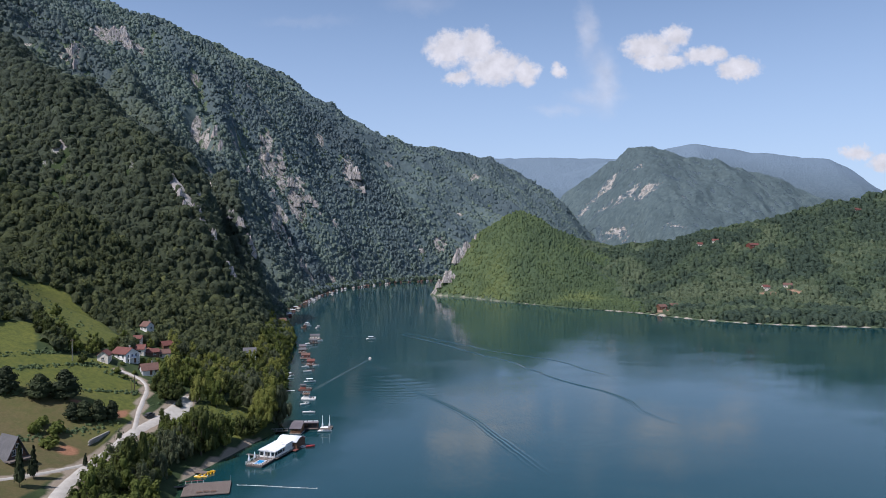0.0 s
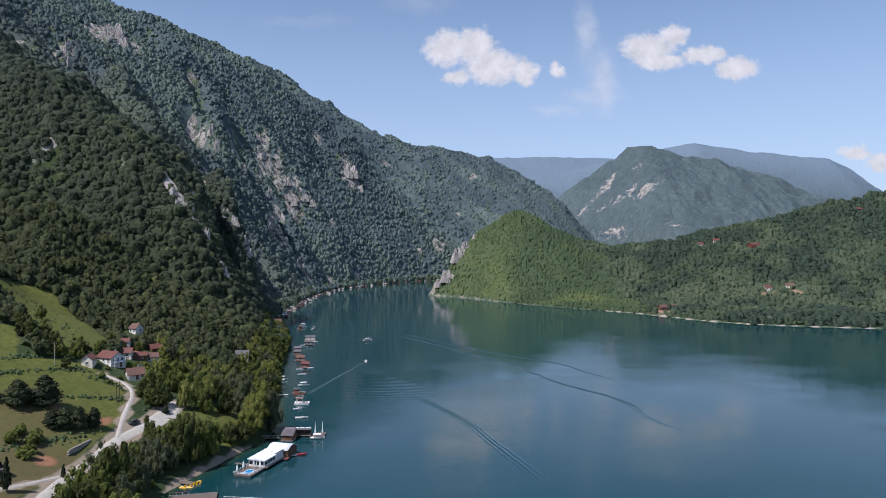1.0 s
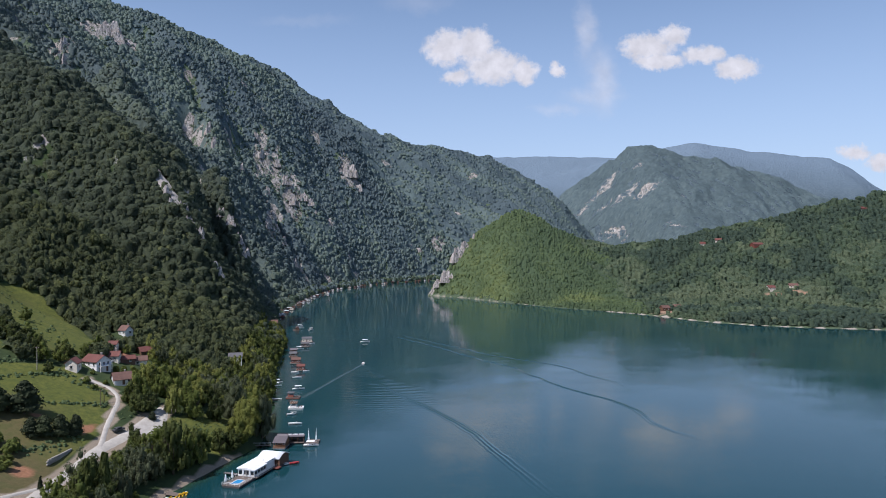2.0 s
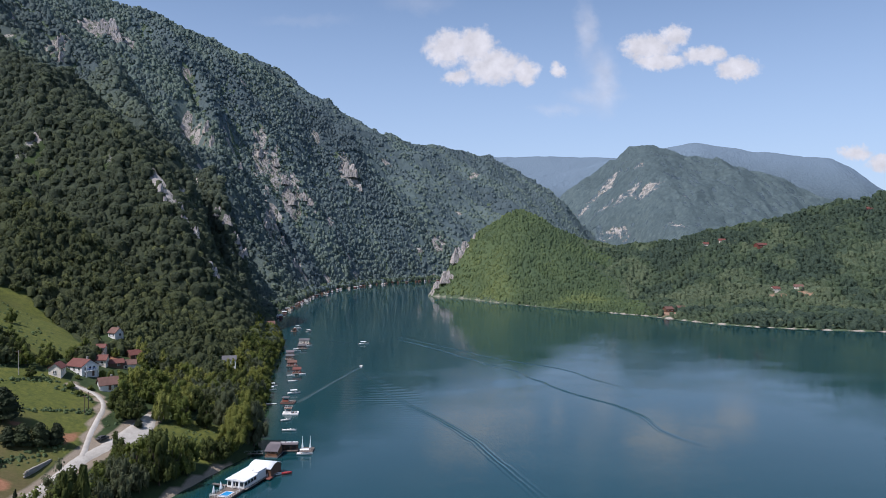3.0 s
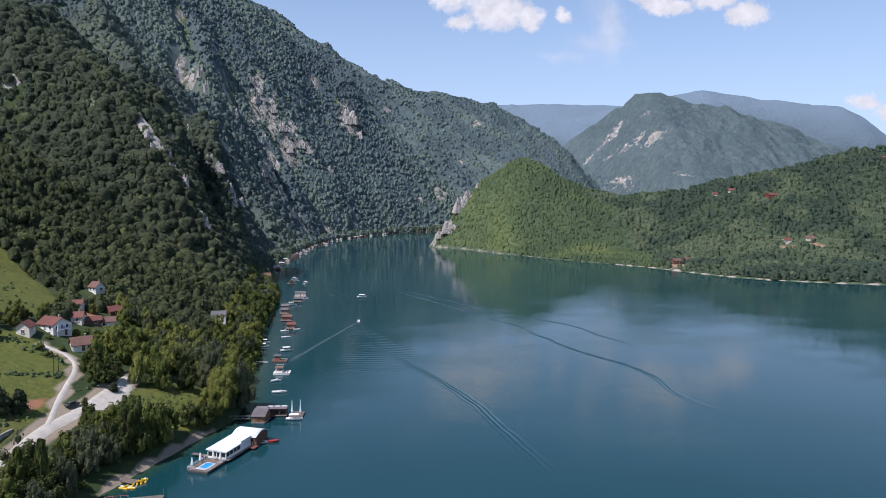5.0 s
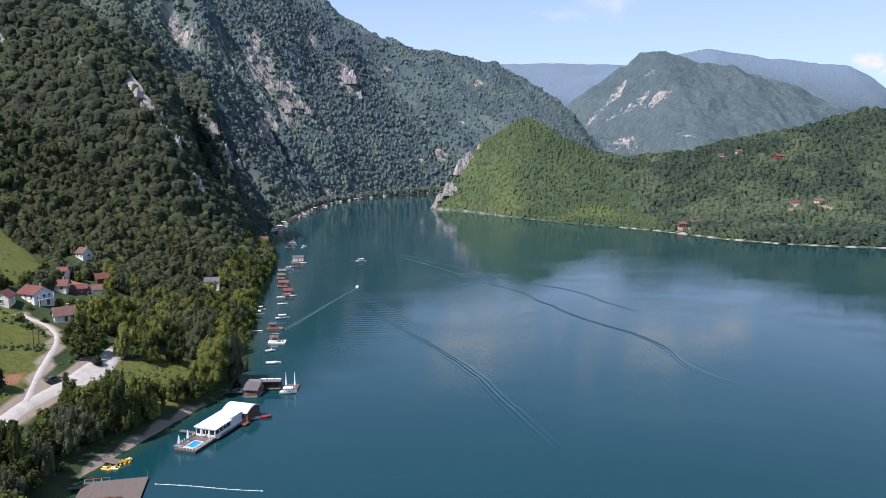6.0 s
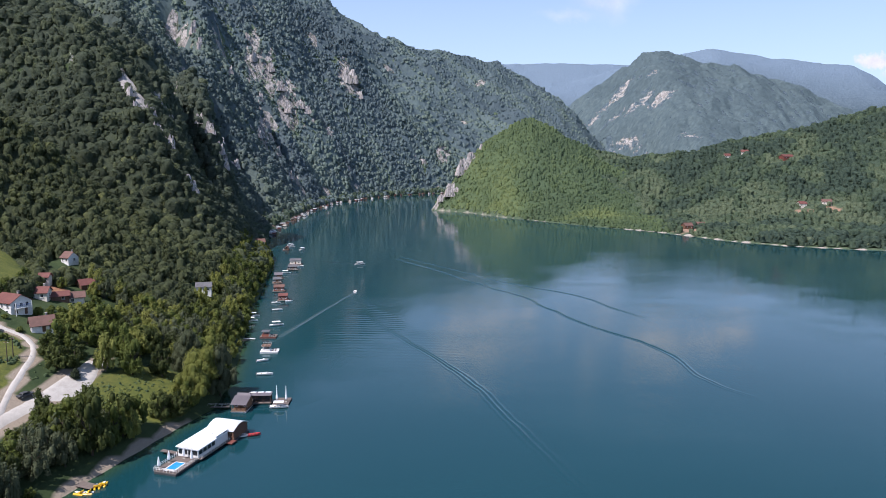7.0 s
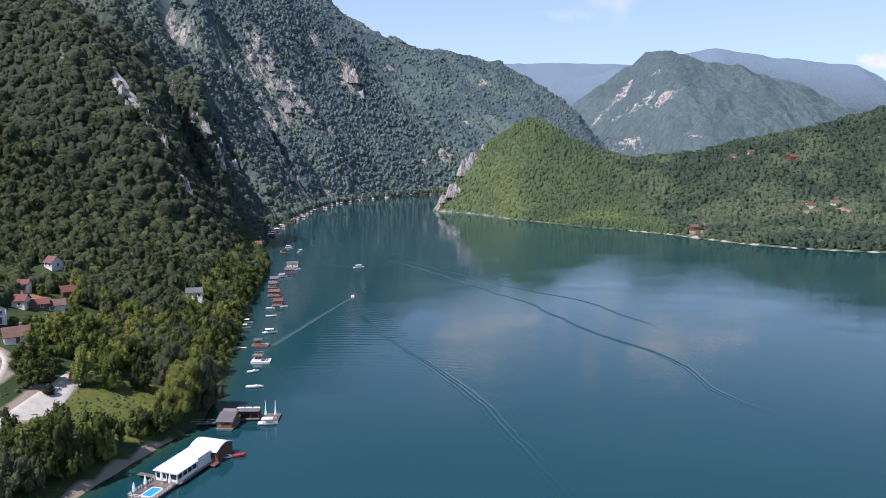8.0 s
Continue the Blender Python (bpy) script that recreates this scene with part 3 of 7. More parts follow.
def bare_at(x, y):
    """Steep crags that carry few trees."""
    s = steepness(x, y)
    far_left = np.where(right_bank(x, y), 0.0, 1.0) * np.clip((y - 560) / 60, 0, 1) * np.clip((2900 - y) / 300, 0, 1)
    return np.clip((s - 1.45) * 0.9 + (fbm(x * 0.8 + y * 0.25, y * 1.5, 34, 4, 55) - 0.62) * 5.0, 0, 1) * far_left


def path_distance(x, y):
    best = np.full(np.shape(x), 1e9)
    for line, half in ((ROAD, 3.4), (LANE, 1.9), (TRACK, 1.4)):
        d, _, _ = along(x, y, line)
        best = np.minimum(best, d - half)
    return np.where(inside(x, y, YARD), -1.0, best)


def build_ground():
    def steps(*legs):
        return np.concatenate([np.arange(a, b, s) for a, b, s in legs])
    xs = steps((-3400, -1100, 70), (-1100, -300, 14), (-300, -60, 3), (-60, 500, 9), (500, 900, 14), (900, 2700, 30), (2700, 3700, 90))
    ys = steps((-900, 150, 50), (150, 420, 3), (420, 800, 6), (800, 1700, 10), (1700, 3000, 16), (3000, 4300, 24), (4300, 4960, 60))
    x, y = np.meshgrid(xs, ys)
    z = ground_height(x, y)
    rock = np.maximum(rock_at(x, y), bare_at(x, y))
    z = z + rock * (np.abs(fbm(x, y, 22, 3, 81) - 0.5) * 26 - 3) * np.clip((y - 500) / 100, 0, 1)
    level = np.clip(-path_distance(x, y) / 1.0 + 1.0, 0, 1) * (z > 1)
    z = z - 0.15 * level
    d = shore_distance(x, y)
    nx, ny = len(xs), len(ys)
    i = np.arange(nx * ny).reshape(ny, nx)
    a, b, c, e = i[:-1, :-1].ravel(), i[:-1, 1:].ravel(), i[1:, 1:].ravel(), i[1:, :-1].ravel()
    tris = np.concatenate([np.stack([a, b, c], 1), np.stack([a, c, e], 1)])
    me = tri_mesh("ground", np.stack([x.ravel(), y.ravel(), z.ravel()], 1), tris, flat=False)
    beach = np.clip((2.5 - d) / 1.0, 0, 1) * np.clip((y - 238) / 6, 0, 1) * np.clip((298 - y) / 8, 0, 1) * (x < 0)
    beach = np.maximum(beach, np.exp(-((x + 152) / 5) ** 2 - ((y - 656) / 10) ** 2) * (d > 0))
    rim = np.clip((2.4 - d) / 1.0, 0, 1) * np.where(right_bank(x, y), np.clip((x - 60) / 160, 0.55, 0.95), np.clip((y - 540) / 30, 0, 1) * 0.30)
    # "range" is the share of distance haze painted into the far ground
    for name, values in (("meadow", meadow_at(x, y)), ("rock", rock), ("shore", np.maximum(np.maximum(beach, rim), np.clip(0.6 - path_distance(x, y) / 1.6, 0, 1) * (d > 5))), ("dry", dry_at(x, y)),
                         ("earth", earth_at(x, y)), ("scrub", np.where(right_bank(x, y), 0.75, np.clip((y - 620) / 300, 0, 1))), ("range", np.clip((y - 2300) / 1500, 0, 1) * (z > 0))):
        me.attributes.new(name, "FLOAT", "POINT").data.foreach_set("value", np.ascontiguousarray(values, np.float32).ravel())
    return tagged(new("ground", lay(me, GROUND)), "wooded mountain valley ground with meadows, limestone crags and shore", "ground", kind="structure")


build_ground()


def build_water():
    xs = np.concatenate([np.arange(-420, -160, 40), np.arange(-160, -50, 1.5), np.arange(-50, 1900, 40)])
    ys = np.concatenate([np.arange(-900, 200, 50), np.arange(200, 480, 2.0), np.arange(480, 2400, 50)])
    x, y = np.meshgrid(xs, ys)
    i = np.arange(x.size).reshape(x.shape)
    a, b, c, e = i[:-1, :-1].ravel(), i[:-1, 1:].ravel(), i[1:, 1:].ravel(), i[1:, :-1].ravel()
    tris = np.concatenate([np.stack([a, b, c], 1), np.stack([a, c, e], 1)])
    me = tri_mesh("water", np.stack([x.ravel(), y.ravel(), np.zeros(x.size)], 1), tris, flat=False)
    shallow = np.clip(1.0 + shore_distance(x, y) / 7.0, 0, 1) ** 1.5 * np.clip((y - 190) / 20, 0, 1) * np.clip((480 - y) / 40, 0, 1) * (x < 0)
    me.attributes.new("shallow", "FLOAT", "POINT").data.foreach_set("value", np.ascontiguousarray(shallow, np.float32).ravel())
    return tagged(new("water", lay(me, WATER)), "calm deep teal lake water with faint ripples", "water", kind="structure")


build_water()


# ---------------------------------------------------------------- foliage
def leaf_clump(p, n, size, rng):
    """A cupped four-cornered spray of leaves at p, facing n."""
    n = n / np.linalg.norm(n)
    t = np.cross(n, rng.normal(size=3))
    t /= np.linalg.norm(t)
    u = np.cross(n, t)
    s = size * rng.uniform(0.75, 1.3)
    return [p + t * s - n * 0.30 * s, p + u * 0.72 * s, p - t * s - n * 0.30 * s, p - u * 0.72 * s - n * 0.1 * s]


ICO_V, ICO_T = None, None


def ico():
    global ICO_V, ICO_T
    if ICO_V is None:
        bm = bmesh.new()
        bmesh.ops.create_icosphere(bm, subdivisions=1, radius=1.0)
        bm.verts.ensure_lookup_table()
        ICO_V = np.array([v.co[:] for v in bm.verts])
        ICO_T = np.array([[v.index for v in f.verts] for f in bm.faces])
        bm.free()
    return ICO_V, ICO_T


def crown(seed, lobes, sprays, size, spread=0.5, tall=1.0, lobe=(0.42, 0.6), core=0.8, shape="round", low=-0.5):
    """Places and triangles of a crown one metre in radius: lobes of leaf sprays round dark hearts."""
    rng = np.random.default_rng(seed)
    iv, it = ico()
    co, tris, count = [], [], 0
    for k in range(lobes):
        if shape == "round":
            c = rng.normal(size=3)
            c = c / np.linalg.norm(c) * spread * rng.uniform(0.35, 1.0) if k else np.zeros(3)
            c[2] = abs(c[2]) * 1.1 - 0.25
            r = rng.uniform(*lobe)
        else:
            h = (k + 0.5) / lobes
            if shape == "oval":
                r = 0.25 + 0.62 * math.sin(math.pi * min(h * 0.72 + 0.28, 1.0))
            else:
                r = (1.0 - h) * 0.95 + 0.10 if shape == "cone" else 0.55 + 0.45 * math.sin(math.pi * min(h + 0.12, 1.0))
            out = 0.34 * (1 - h) + 0.05 if shape == "oval" else 0.12
            a = rng.uniform(0, 6.28)
            c = np.array([math.cos(a) * out, math.sin(a) * out, (h - 0.5) * 2.0])
        c[2] *= tall
        squash = np.array([1, 1, (0.86 if shape == "round" else 0.42) * tall])
        heart = iv * rng.uniform(0.8, 1.12, (len(iv), 1)) * r * core * squash + c
        co.append(heart)
        tris.append(it + count)
        count += len(heart)
        for _ in range(sprays):
            n = rng.normal(size=3)
            n /= np.linalg.norm(n)
            if n[2] < low:
                n[2] = -n[2]
            p = c + n * r * squash * rng.uniform(0.82, 1.08)
            facing = n + rng.normal(size=3) * 0.34 + np.array([0, 0, 0.25])
            quad = leaf_clump(p, facing, size, rng)
            co.append(np.array(quad))
            tris.append(np.array([[0, 1, 2], [0, 2, 3]]) + count)
            count += 4
    return np.concatenate(co), np.concatenate(tris)


def dome(seed, rings, segments, sprays, size, lumps=7):
    """Places and triangles of a leafy crown one metre in radius seen from afar: a lumpy dome with ragged sprays of leaves."""
    rng = np.random.default_rng(seed)
    up = rng.normal(size=(lumps, 3))
    up[:, 2] = np.abs(up[:, 2]) * 0.9
    up /= np.linalg.norm(up, axis=1)[:, None]
    high = rng.uniform(0.10, 0.34, lumps)
    co = [np.array([rng.uniform(-0.1, 0.1), rng.uniform(-0.1, 0.1), 1.0])]
    for k in range(1, rings + 1):
        lift = k / rings * 1.95
        for j in range(segments):
            a = 6.283 * (j + 0.5 * (k % 2)) / segments + rng.uniform(-0.5, 0.5) / segments
            co.append(np.array([math.cos(a) * math.sin(lift), math.sin(a) * math.sin(lift), math.cos(lift)]))
    co = np.array(co)
    push = 0.80 + (high[None] * np.exp(-((1 - co @ up.T) / 0.16))).max(1) + rng.normal(0, 0.05, len(co))
    co = co * push[:, None]
    last = np.arange(len(co)) > len(co) - segments - 1
    co[last, 2] -= 0.45
    tris = [(0, 1 + j, 1 + (j + 1) % segments) for j in range(segments)]
    for k in range(rings - 1):
        for j in range(segments):
            n = (j + 1) % segments
            p, q = 1 + k * segments, 1 + (k + 1) * segments
            if (k + 1) % 2 == 1:
                tris += [(p + j, q + j, p + n), (p + n, q + j, q + n)]
            else:
                tris += [(p + j, q + j, q + n), (p + j, q + n, p + n)]
    co, tris = [co], [np.array(tris)]
    count = len(co[0])
    for _ in range(sprays):
        n = rng.normal(size=3)
        n[2] = abs(n[2]) * 0.8
        n /= np.linalg.norm(n)
        far = 0.80 + float((high * np.exp(-((1 - up @ n) / 0.16))).max())
        co.append(np.array(leaf_clump(n * far * rng.uniform(0.95, 1.1), n + rng.normal(size=3) * 0.5 + np.array([0, 0, 0.3]), size, rng)))
        tris.append(np.array([[0, 1, 2], [0, 2, 3]]) + count)
        count += 4
    return np.concatenate(co), np.concatenate(tris)


def haze_at(x, y):
    """0 for the warm green wood at the gorge's mouth, 1 for the full haze painted into the leaves deep in it."""
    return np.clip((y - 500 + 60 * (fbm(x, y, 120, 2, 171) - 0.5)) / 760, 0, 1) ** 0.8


def woodland(name, label, kinds, x, y, radius, height, material, seed, sink=0.0, tone=None):
    """Thousands of crowns joined into one sheet of woodland."""
    rng = np.random.default_rng(seed)
    z = ground_height(x, y)
    which = rng.integers(0, len(kinds), len(x))
    turn = rng.uniform(0, 6.283, len(x))
    if tone is None:
        tone = np.clip(0.30 + 1.5 * (fbm(x, y, 90, 3, seed) - 0.5) + rng.normal(0.0, 0.24, len(x)) + 0.5 * (rng.random(len(x)) < 0.06), 0, 1)
    all_co, all_tri, all_tone, base = [], [], [], 0
    for k, (co, tri) in enumerate(kinds):
        pick = np.nonzero(which == k)[0]
        if not len(pick):
            continue
        c, s = np.cos(turn[pick])[:, None], np.sin(turn[pick])[:, None]
        r, h = radius[pick][:, None], height[pick][:, None]
        low = co[:, 2].min()
        px = (co[None, :, 0] * c - co[None, :, 1] * s) * r + x[pick][:, None]
        py = (co[None, :, 0] * s + co[None, :, 1] * c) * r + y[pick][:, None]
        pz = (co[None, :, 2] - low) / (co[:, 2].max() - low) * h + z[pick][:, None] - sink * h
        all_co.append(np.stack([px, py, pz], 2).reshape(-1, 3))
        all_tri.append((tri[None] + (base + np.arange(len(pick)) * len(co))[:, None, None]).reshape(-1, 3))
        all_tone.append(np.repeat(tone[pick], len(co)))
        base += len(pick) * len(co)
    co = np.concatenate(all_co)
    me = tri_mesh(name, co, np.concatenate(all_tri), np.concatenate(all_tone), False, haze_at(co[:, 0], co[:, 1]))
    return tagged(new(name, lay(me, material)), label, "woodland", kind="stuff")


def scatter(x0, x1, y0, y1, step, seed):
    rng = np.random.default_rng(seed)
    x, y = np.meshgrid(np.arange(x0, x1, step), np.arange(y0, y1, step * 0.9))
    x[1::2] += step / 2
    x, y = x.ravel() + rng.uniform(-0.85, 0.85, x.size) * step, y.ravel() + rng.uniform(-0.85, 0.85, x.size) * step
    ahead = (np.abs(x) < 0.66 * y + 60)
    ahead &= rng.random(x.size) > 0.06
    return x[ahead], y[ahead]


def wooded(x, y, shore=4.0):
    d = shore_distance(x, y)
    x, y = x[d > shore], y[d > shore]
    rng = np.random.default_rng(len(x))
    ok = (rock_at(x, y) < rng.uniform(0.25, 1.15, len(x))) & (earth_at(x, y) < 0.45) & (meadow_at(x, y) < 0.35) & (cleared_at(x, y) < 0.5) & (path_distance(x, y) > 3.5)
    return x[ok], y[ok]


def crowns(n, **how):
    return [crown(100 + 7 * k, **how) for k in range(n)]


CLOSE_KINDS = crowns(9, lobes=7, sprays=13, size=0.17, spread=0.66, lobe=(0.32, 0.5))
NEAR_KINDS = [dome(200 + k, 4, 8, 26, 0.25, 9) for k in range(12)]
GORGE_KINDS = [dome(300 + k, 2, 6, 6, 0.30, 5) for k in range(10)]
FAR_KINDS = [dome(400 + k, 2, 6, 3, 0.34, 4) for k in range(8)]


def cells(x, y, size, seed):
    """Distance to the nearest of scattered points, in sizes, and a random value for that point."""
    u, v = x / size, y / size
    iu, iv = np.floor(u), np.floor(v)
    best, tone = np.full(np.shape(x), 9.0), np.zeros(np.shape(x))
    for du in (-1, 0, 1):
        for dv in (-1, 0, 1):
            a, b = iu + du, iv + dv
            h1, h2, h3 = (np.modf(np.abs(np.sin(a * p + b * q + seed) * 43758.5453))[0] for p, q in ((127.1, 311.7), (269.5, 183.3), (91.7, 233.1)))
            d = np.hypot(a + h1 - u, b + h2 - v)
            near = d < best
            best, tone = np.where(near, d, best), np.where(near, h3, tone)
    return best, tone


def canopy(label, x0, x1, y0, y1, step, size, top, material, seed, where, shore=4.0, tint=None, mild=0.5):
    """The closed roof of leaves of a wood: one sheet of domed crowns, with holes where rock and grass lie bare."""
    xs, ys = np.arange(x0, x1, step), np.arange(y0, y1, step)
    x, y = np.meshgrid(xs, ys)
    rng = np.random.default_rng(seed)
    x = x + rng.uniform(-0.3, 0.3, x.shape) * step
    y = y + rng.uniform(-0.3, 0.3, y.shape) * step
    d, tone = cells(x + 3 * (fbm(x, y, 9, 2, seed) - 0.5), y, size, seed)
    d2, tone2 = cells(x, y, size * 0.45, seed + 5)
    roof = top * (0.06 + (0.5 + 0.5 * tone) * np.clip(1.0 - (d / 0.74) ** 2, 0, 1) + 0.26 * np.clip(1 - (d2 / 0.74) ** 2, 0, 1)) + rng.normal(0, 0.06 * top, x.shape)
    bare = np.maximum.reduce([meadow_at(x, y) * 1.6, cleared_at(x, y), rock_at(x, y) * 1.1, earth_at(x, y) * 1.3, np.clip(1.4 - path_distance(x, y) / 5.0, 0, 1)])
    lake = shore_distance(x, y)
    ok = (np.abs(x) < 0.74 * y + 130) & where(x, y) & (lake > shore)
    lift = np.where(bare > 0.5, -3.0, roof) * np.clip((lake - shore) / 3, 0, 1) - 0.5
    z = ground_height(x, y) + lift
    index = np.full(x.shape, -1)
    index[ok] = np.arange(ok.sum())
    a, b, c, e = index[:-1, :-1].ravel(), index[:-1, 1:].ravel(), index[1:, 1:].ravel(), index[1:, :-1].ravel()
    full = (a >= 0) & (b >= 0) & (c >= 0) & (e >= 0)
    a, b, c, e = a[full], b[full], c[full], e[full]
    tris = np.concatenate([np.stack([a, b, c], 1), np.stack([a, c, e], 1)])
    if tint is None:
        shade = 0.12 + 1.3 * (fbm(x, y, 90, 3, seed) - 0.5) + mild * (tone - 0.5) + 0.25 * (tone2 - 0.5)
    else:
        shade = tint(x, y, rng) - 0.12 + mild * (tone - 0.5)
    me = tri_mesh("woodland", np.stack([x[ok], y[ok], z[ok]], 1), tris, np.clip(shade[ok], 0, 1), False, haze_at(x[ok], y[ok]))
    return tagged(new("woodland", lay(me, material)), label, "woodland", kind="stuff")


def roofs_of_leaves():
    def gorge(x, y):
        return ~right_bank(x, y) & ((along(x, y, RIDGE_MAIN)[2] < 0) | (along(x, y, RIDGE_MAIN)[0] < 60))

    def spur(x, y):
        return ~right_bank(x, y) & ~((y < 372) & (x > -150)) & ~((x > -162) & (y < 330)) & (shore_distance(x, y) > np.where(y < 450, 24, 8))

    # sheet below the crowns toned down: shade between them put into its colour
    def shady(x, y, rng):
        return forest_shade_tone(x, y, rng) - 0.30

    canopy("closed leafy roof of the wood on the near mountainside", -640, -90, 300, 830, 2.6, 6.6, 2.6, WOODS, 41, spur)
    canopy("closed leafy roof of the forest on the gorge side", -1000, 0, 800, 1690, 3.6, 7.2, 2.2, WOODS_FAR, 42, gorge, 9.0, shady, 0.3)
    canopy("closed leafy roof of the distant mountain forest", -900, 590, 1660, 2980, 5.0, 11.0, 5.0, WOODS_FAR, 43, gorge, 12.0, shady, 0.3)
    canopy("closed leafy roof of the far forest that closes the valley", 430, 2000, 2560, 3330, 6.5, 10.0, 4.5, WOODS_HAZED, 46,
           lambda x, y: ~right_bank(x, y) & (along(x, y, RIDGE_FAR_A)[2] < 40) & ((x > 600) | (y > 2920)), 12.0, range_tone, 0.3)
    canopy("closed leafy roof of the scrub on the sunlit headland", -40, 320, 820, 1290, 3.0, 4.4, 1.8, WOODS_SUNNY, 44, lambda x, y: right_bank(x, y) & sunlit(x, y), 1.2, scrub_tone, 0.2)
    canopy("closed leafy roof of the mixed wood on the hill", 60, 960, 560, 1300, 3.4, 7.0, 3.2, WOODS_HILL, 45, lambda x, y: right_bank(x, y) & ~(sunlit(x + 9, y) & sunlit(x - 9, y) & sunlit(x, y + 9) & sunlit(x, y - 9)), 3.0, hill_tone, 0.3)


def sunlit(x, y):
    """The headland, which carries low scrub."""
    return x < 225 + 110 * (fbm(x, y, 60, 3, 97) - 0.5)


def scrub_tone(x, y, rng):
    """Light young growth by the bay, darker scrub between; the headland's sunlit faces and crest are painted lighter.
    """
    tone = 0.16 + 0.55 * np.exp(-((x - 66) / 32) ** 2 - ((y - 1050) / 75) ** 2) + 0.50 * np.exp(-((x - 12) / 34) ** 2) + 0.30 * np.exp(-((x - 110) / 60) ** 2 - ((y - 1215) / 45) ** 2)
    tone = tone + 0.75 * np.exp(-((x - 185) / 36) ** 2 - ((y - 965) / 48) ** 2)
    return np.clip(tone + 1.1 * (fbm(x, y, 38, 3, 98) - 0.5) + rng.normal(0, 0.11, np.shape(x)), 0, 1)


def hill_tone(x, y, rng):
    """Dark blue-green groups, light bushes and a few silvery trees."""
    tone = 0.34 + 2.6 * (fbm(x, y, 34, 3, 141) - 0.5) + 1.2 * (fbm(x, y, 120, 2, 142) - 0.5) + rng.normal(0, 0.13, np.shape(x))
    return np.clip(np.where(rng.random(np.shape(x)) < 0.022, 1.0, np.minimum(tone, 0.86)), 0, 1)


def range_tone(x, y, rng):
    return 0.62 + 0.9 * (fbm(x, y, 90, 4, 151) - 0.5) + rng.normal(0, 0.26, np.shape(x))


def forest_shade_tone(x, y, rng):
    """Forest tone: darker and paler tree patches, plus gully shade painted as bands down the slope."""
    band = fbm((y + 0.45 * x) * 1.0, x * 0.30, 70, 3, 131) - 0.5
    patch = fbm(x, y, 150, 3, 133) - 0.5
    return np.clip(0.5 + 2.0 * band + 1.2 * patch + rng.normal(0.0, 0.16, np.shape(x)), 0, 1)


def plant_woods():
    # the slope above the village
    x, y = scatter(-640, -90, 300, 830, 4.3, 3)
    x, y = wooded(x, y)
    rng = np.random.default_rng(4)
    crest = np.interp(x, [-980, -700, -451, -346, -267, -219, -160], [940, 840, 720, 660, 620, 600, 690])
    keep = (y < crest + np.where(x > -330, 250, 60)) & ~right_bank(x, y) & ~((y < 372) & (x > -150)) & ~((x > -162) & (y < 330))
    keep &= shore_distance(x, y) > np.where(y < 450, 24, 5)
    x, y = x[keep], y[keep]
    rng = np.random.default_rng(5)
    r = np.clip(rng.lognormal(1.16, 0.26, len(x)), 2.0, 5.6)
    h = r * rng.uniform(1.3, 1.9, len(x))
    near = (y < 480) & (x > -260)
    woodland("woodland", "leafy green broadleaf wood above the village", CLOSE_KINDS, x[near], y[near], r[near], h[near], WOODS, 6, 0.12)
    woodland("woodland", "dense green broadleaf wood on the near mountainside", NEAR_KINDS, x[~near], y[~near], r[~near], h[~near], WOODS, 7, 0.02)
    # undergrowth between the taller trees of that slope
    x, y = scatter(-640, -90, 330, 800, 4.3, 8)
    x, y = wooded(x, y)
    crest = np.interp(x, [-980, -700, -451, -346, -267, -219, -160], [940, 840, 720, 660, 620, 600, 690])
    keep = (y < crest + np.where(x > -330, 150, 20)) & (shore_distance(x, y) > np.where(y < 450, 24, 5)) & ~right_bank(x, y) & ~((y < 372) & (x > -150))
    x, y = x[keep], y[keep]
    rng = np.random.default_rng(9)
    r = rng.uniform(1.5, 3.0, len(x))
    woodland("woodland", "leafy undergrowth between the taller trees", FAR_KINDS, x, y, r, r * rng.uniform(1.5, 2.3, len(x)), WOODS, 10)
    # the gorge side
    x, y = scatter(-1000, 0, 780, 1680, 4.6, 13)
    x, y = wooded(x, y, 3.5)
    _, _, side = along(x, y, RIDGE_MAIN)
    rng = np.random.default_rng(14)
    keep = (bare_at(x, y) < rng.uniform(0.3, 1.1, len(x))) & ~right_bank(x, y) & ((side < 0) | (along(x, y, RIDGE_MAIN)[0] < 60))
    x, y = x[keep], y[keep]
    rng = np.random.default_rng(15)
    r = np.clip(rng.lognormal(1.17, 0.30, len(x)), 2.0, 6.2)
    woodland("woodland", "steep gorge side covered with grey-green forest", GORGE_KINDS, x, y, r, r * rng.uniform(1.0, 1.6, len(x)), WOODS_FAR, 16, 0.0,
             forest_shade_tone(x, y, rng))
    # lighter trees on the strip between the lake road and the water
    x, y = scatter(-240, 60, 640, 1640, 4.6, 63)
    d = shore_distance(x, y)
    keep = ~right_bank(x, y) & (d > 2.0) & (d < 17 + 10 * (fbm(x, y, 60, 2, 64) - 0.5)) & (fbm(x, y, 34, 2, 65) > 0.36)
    x, y = x[keep], y[keep]
    rng = np.random.default_rng(66)
    r = rng.uniform(2.2, 4.4, len(x))
    woodland("woodland", "light green trees between the lake road and the water", GORGE_KINDS, x, y, r, r * rng.uniform(1.4, 2.0, len(x)), WOODS_HILL, 67)
    # the mountain behind it, up to its crest
    x, y = scatter(-900, 760, 1640, 2960, 9.0, 23)
    x, y = wooded(x, y, 10.0)
    dist, _, side = along(x, y, RIDGE_MAIN)
    rng = np.random.default_rng(24)
    keep = (bare_at(x, y) < rng.uniform(0.3, 1.1, len(x))) & ~right_bank(x, y) & ((side < 0) | (dist < 60)) & (x < 575) & (dist < 900)
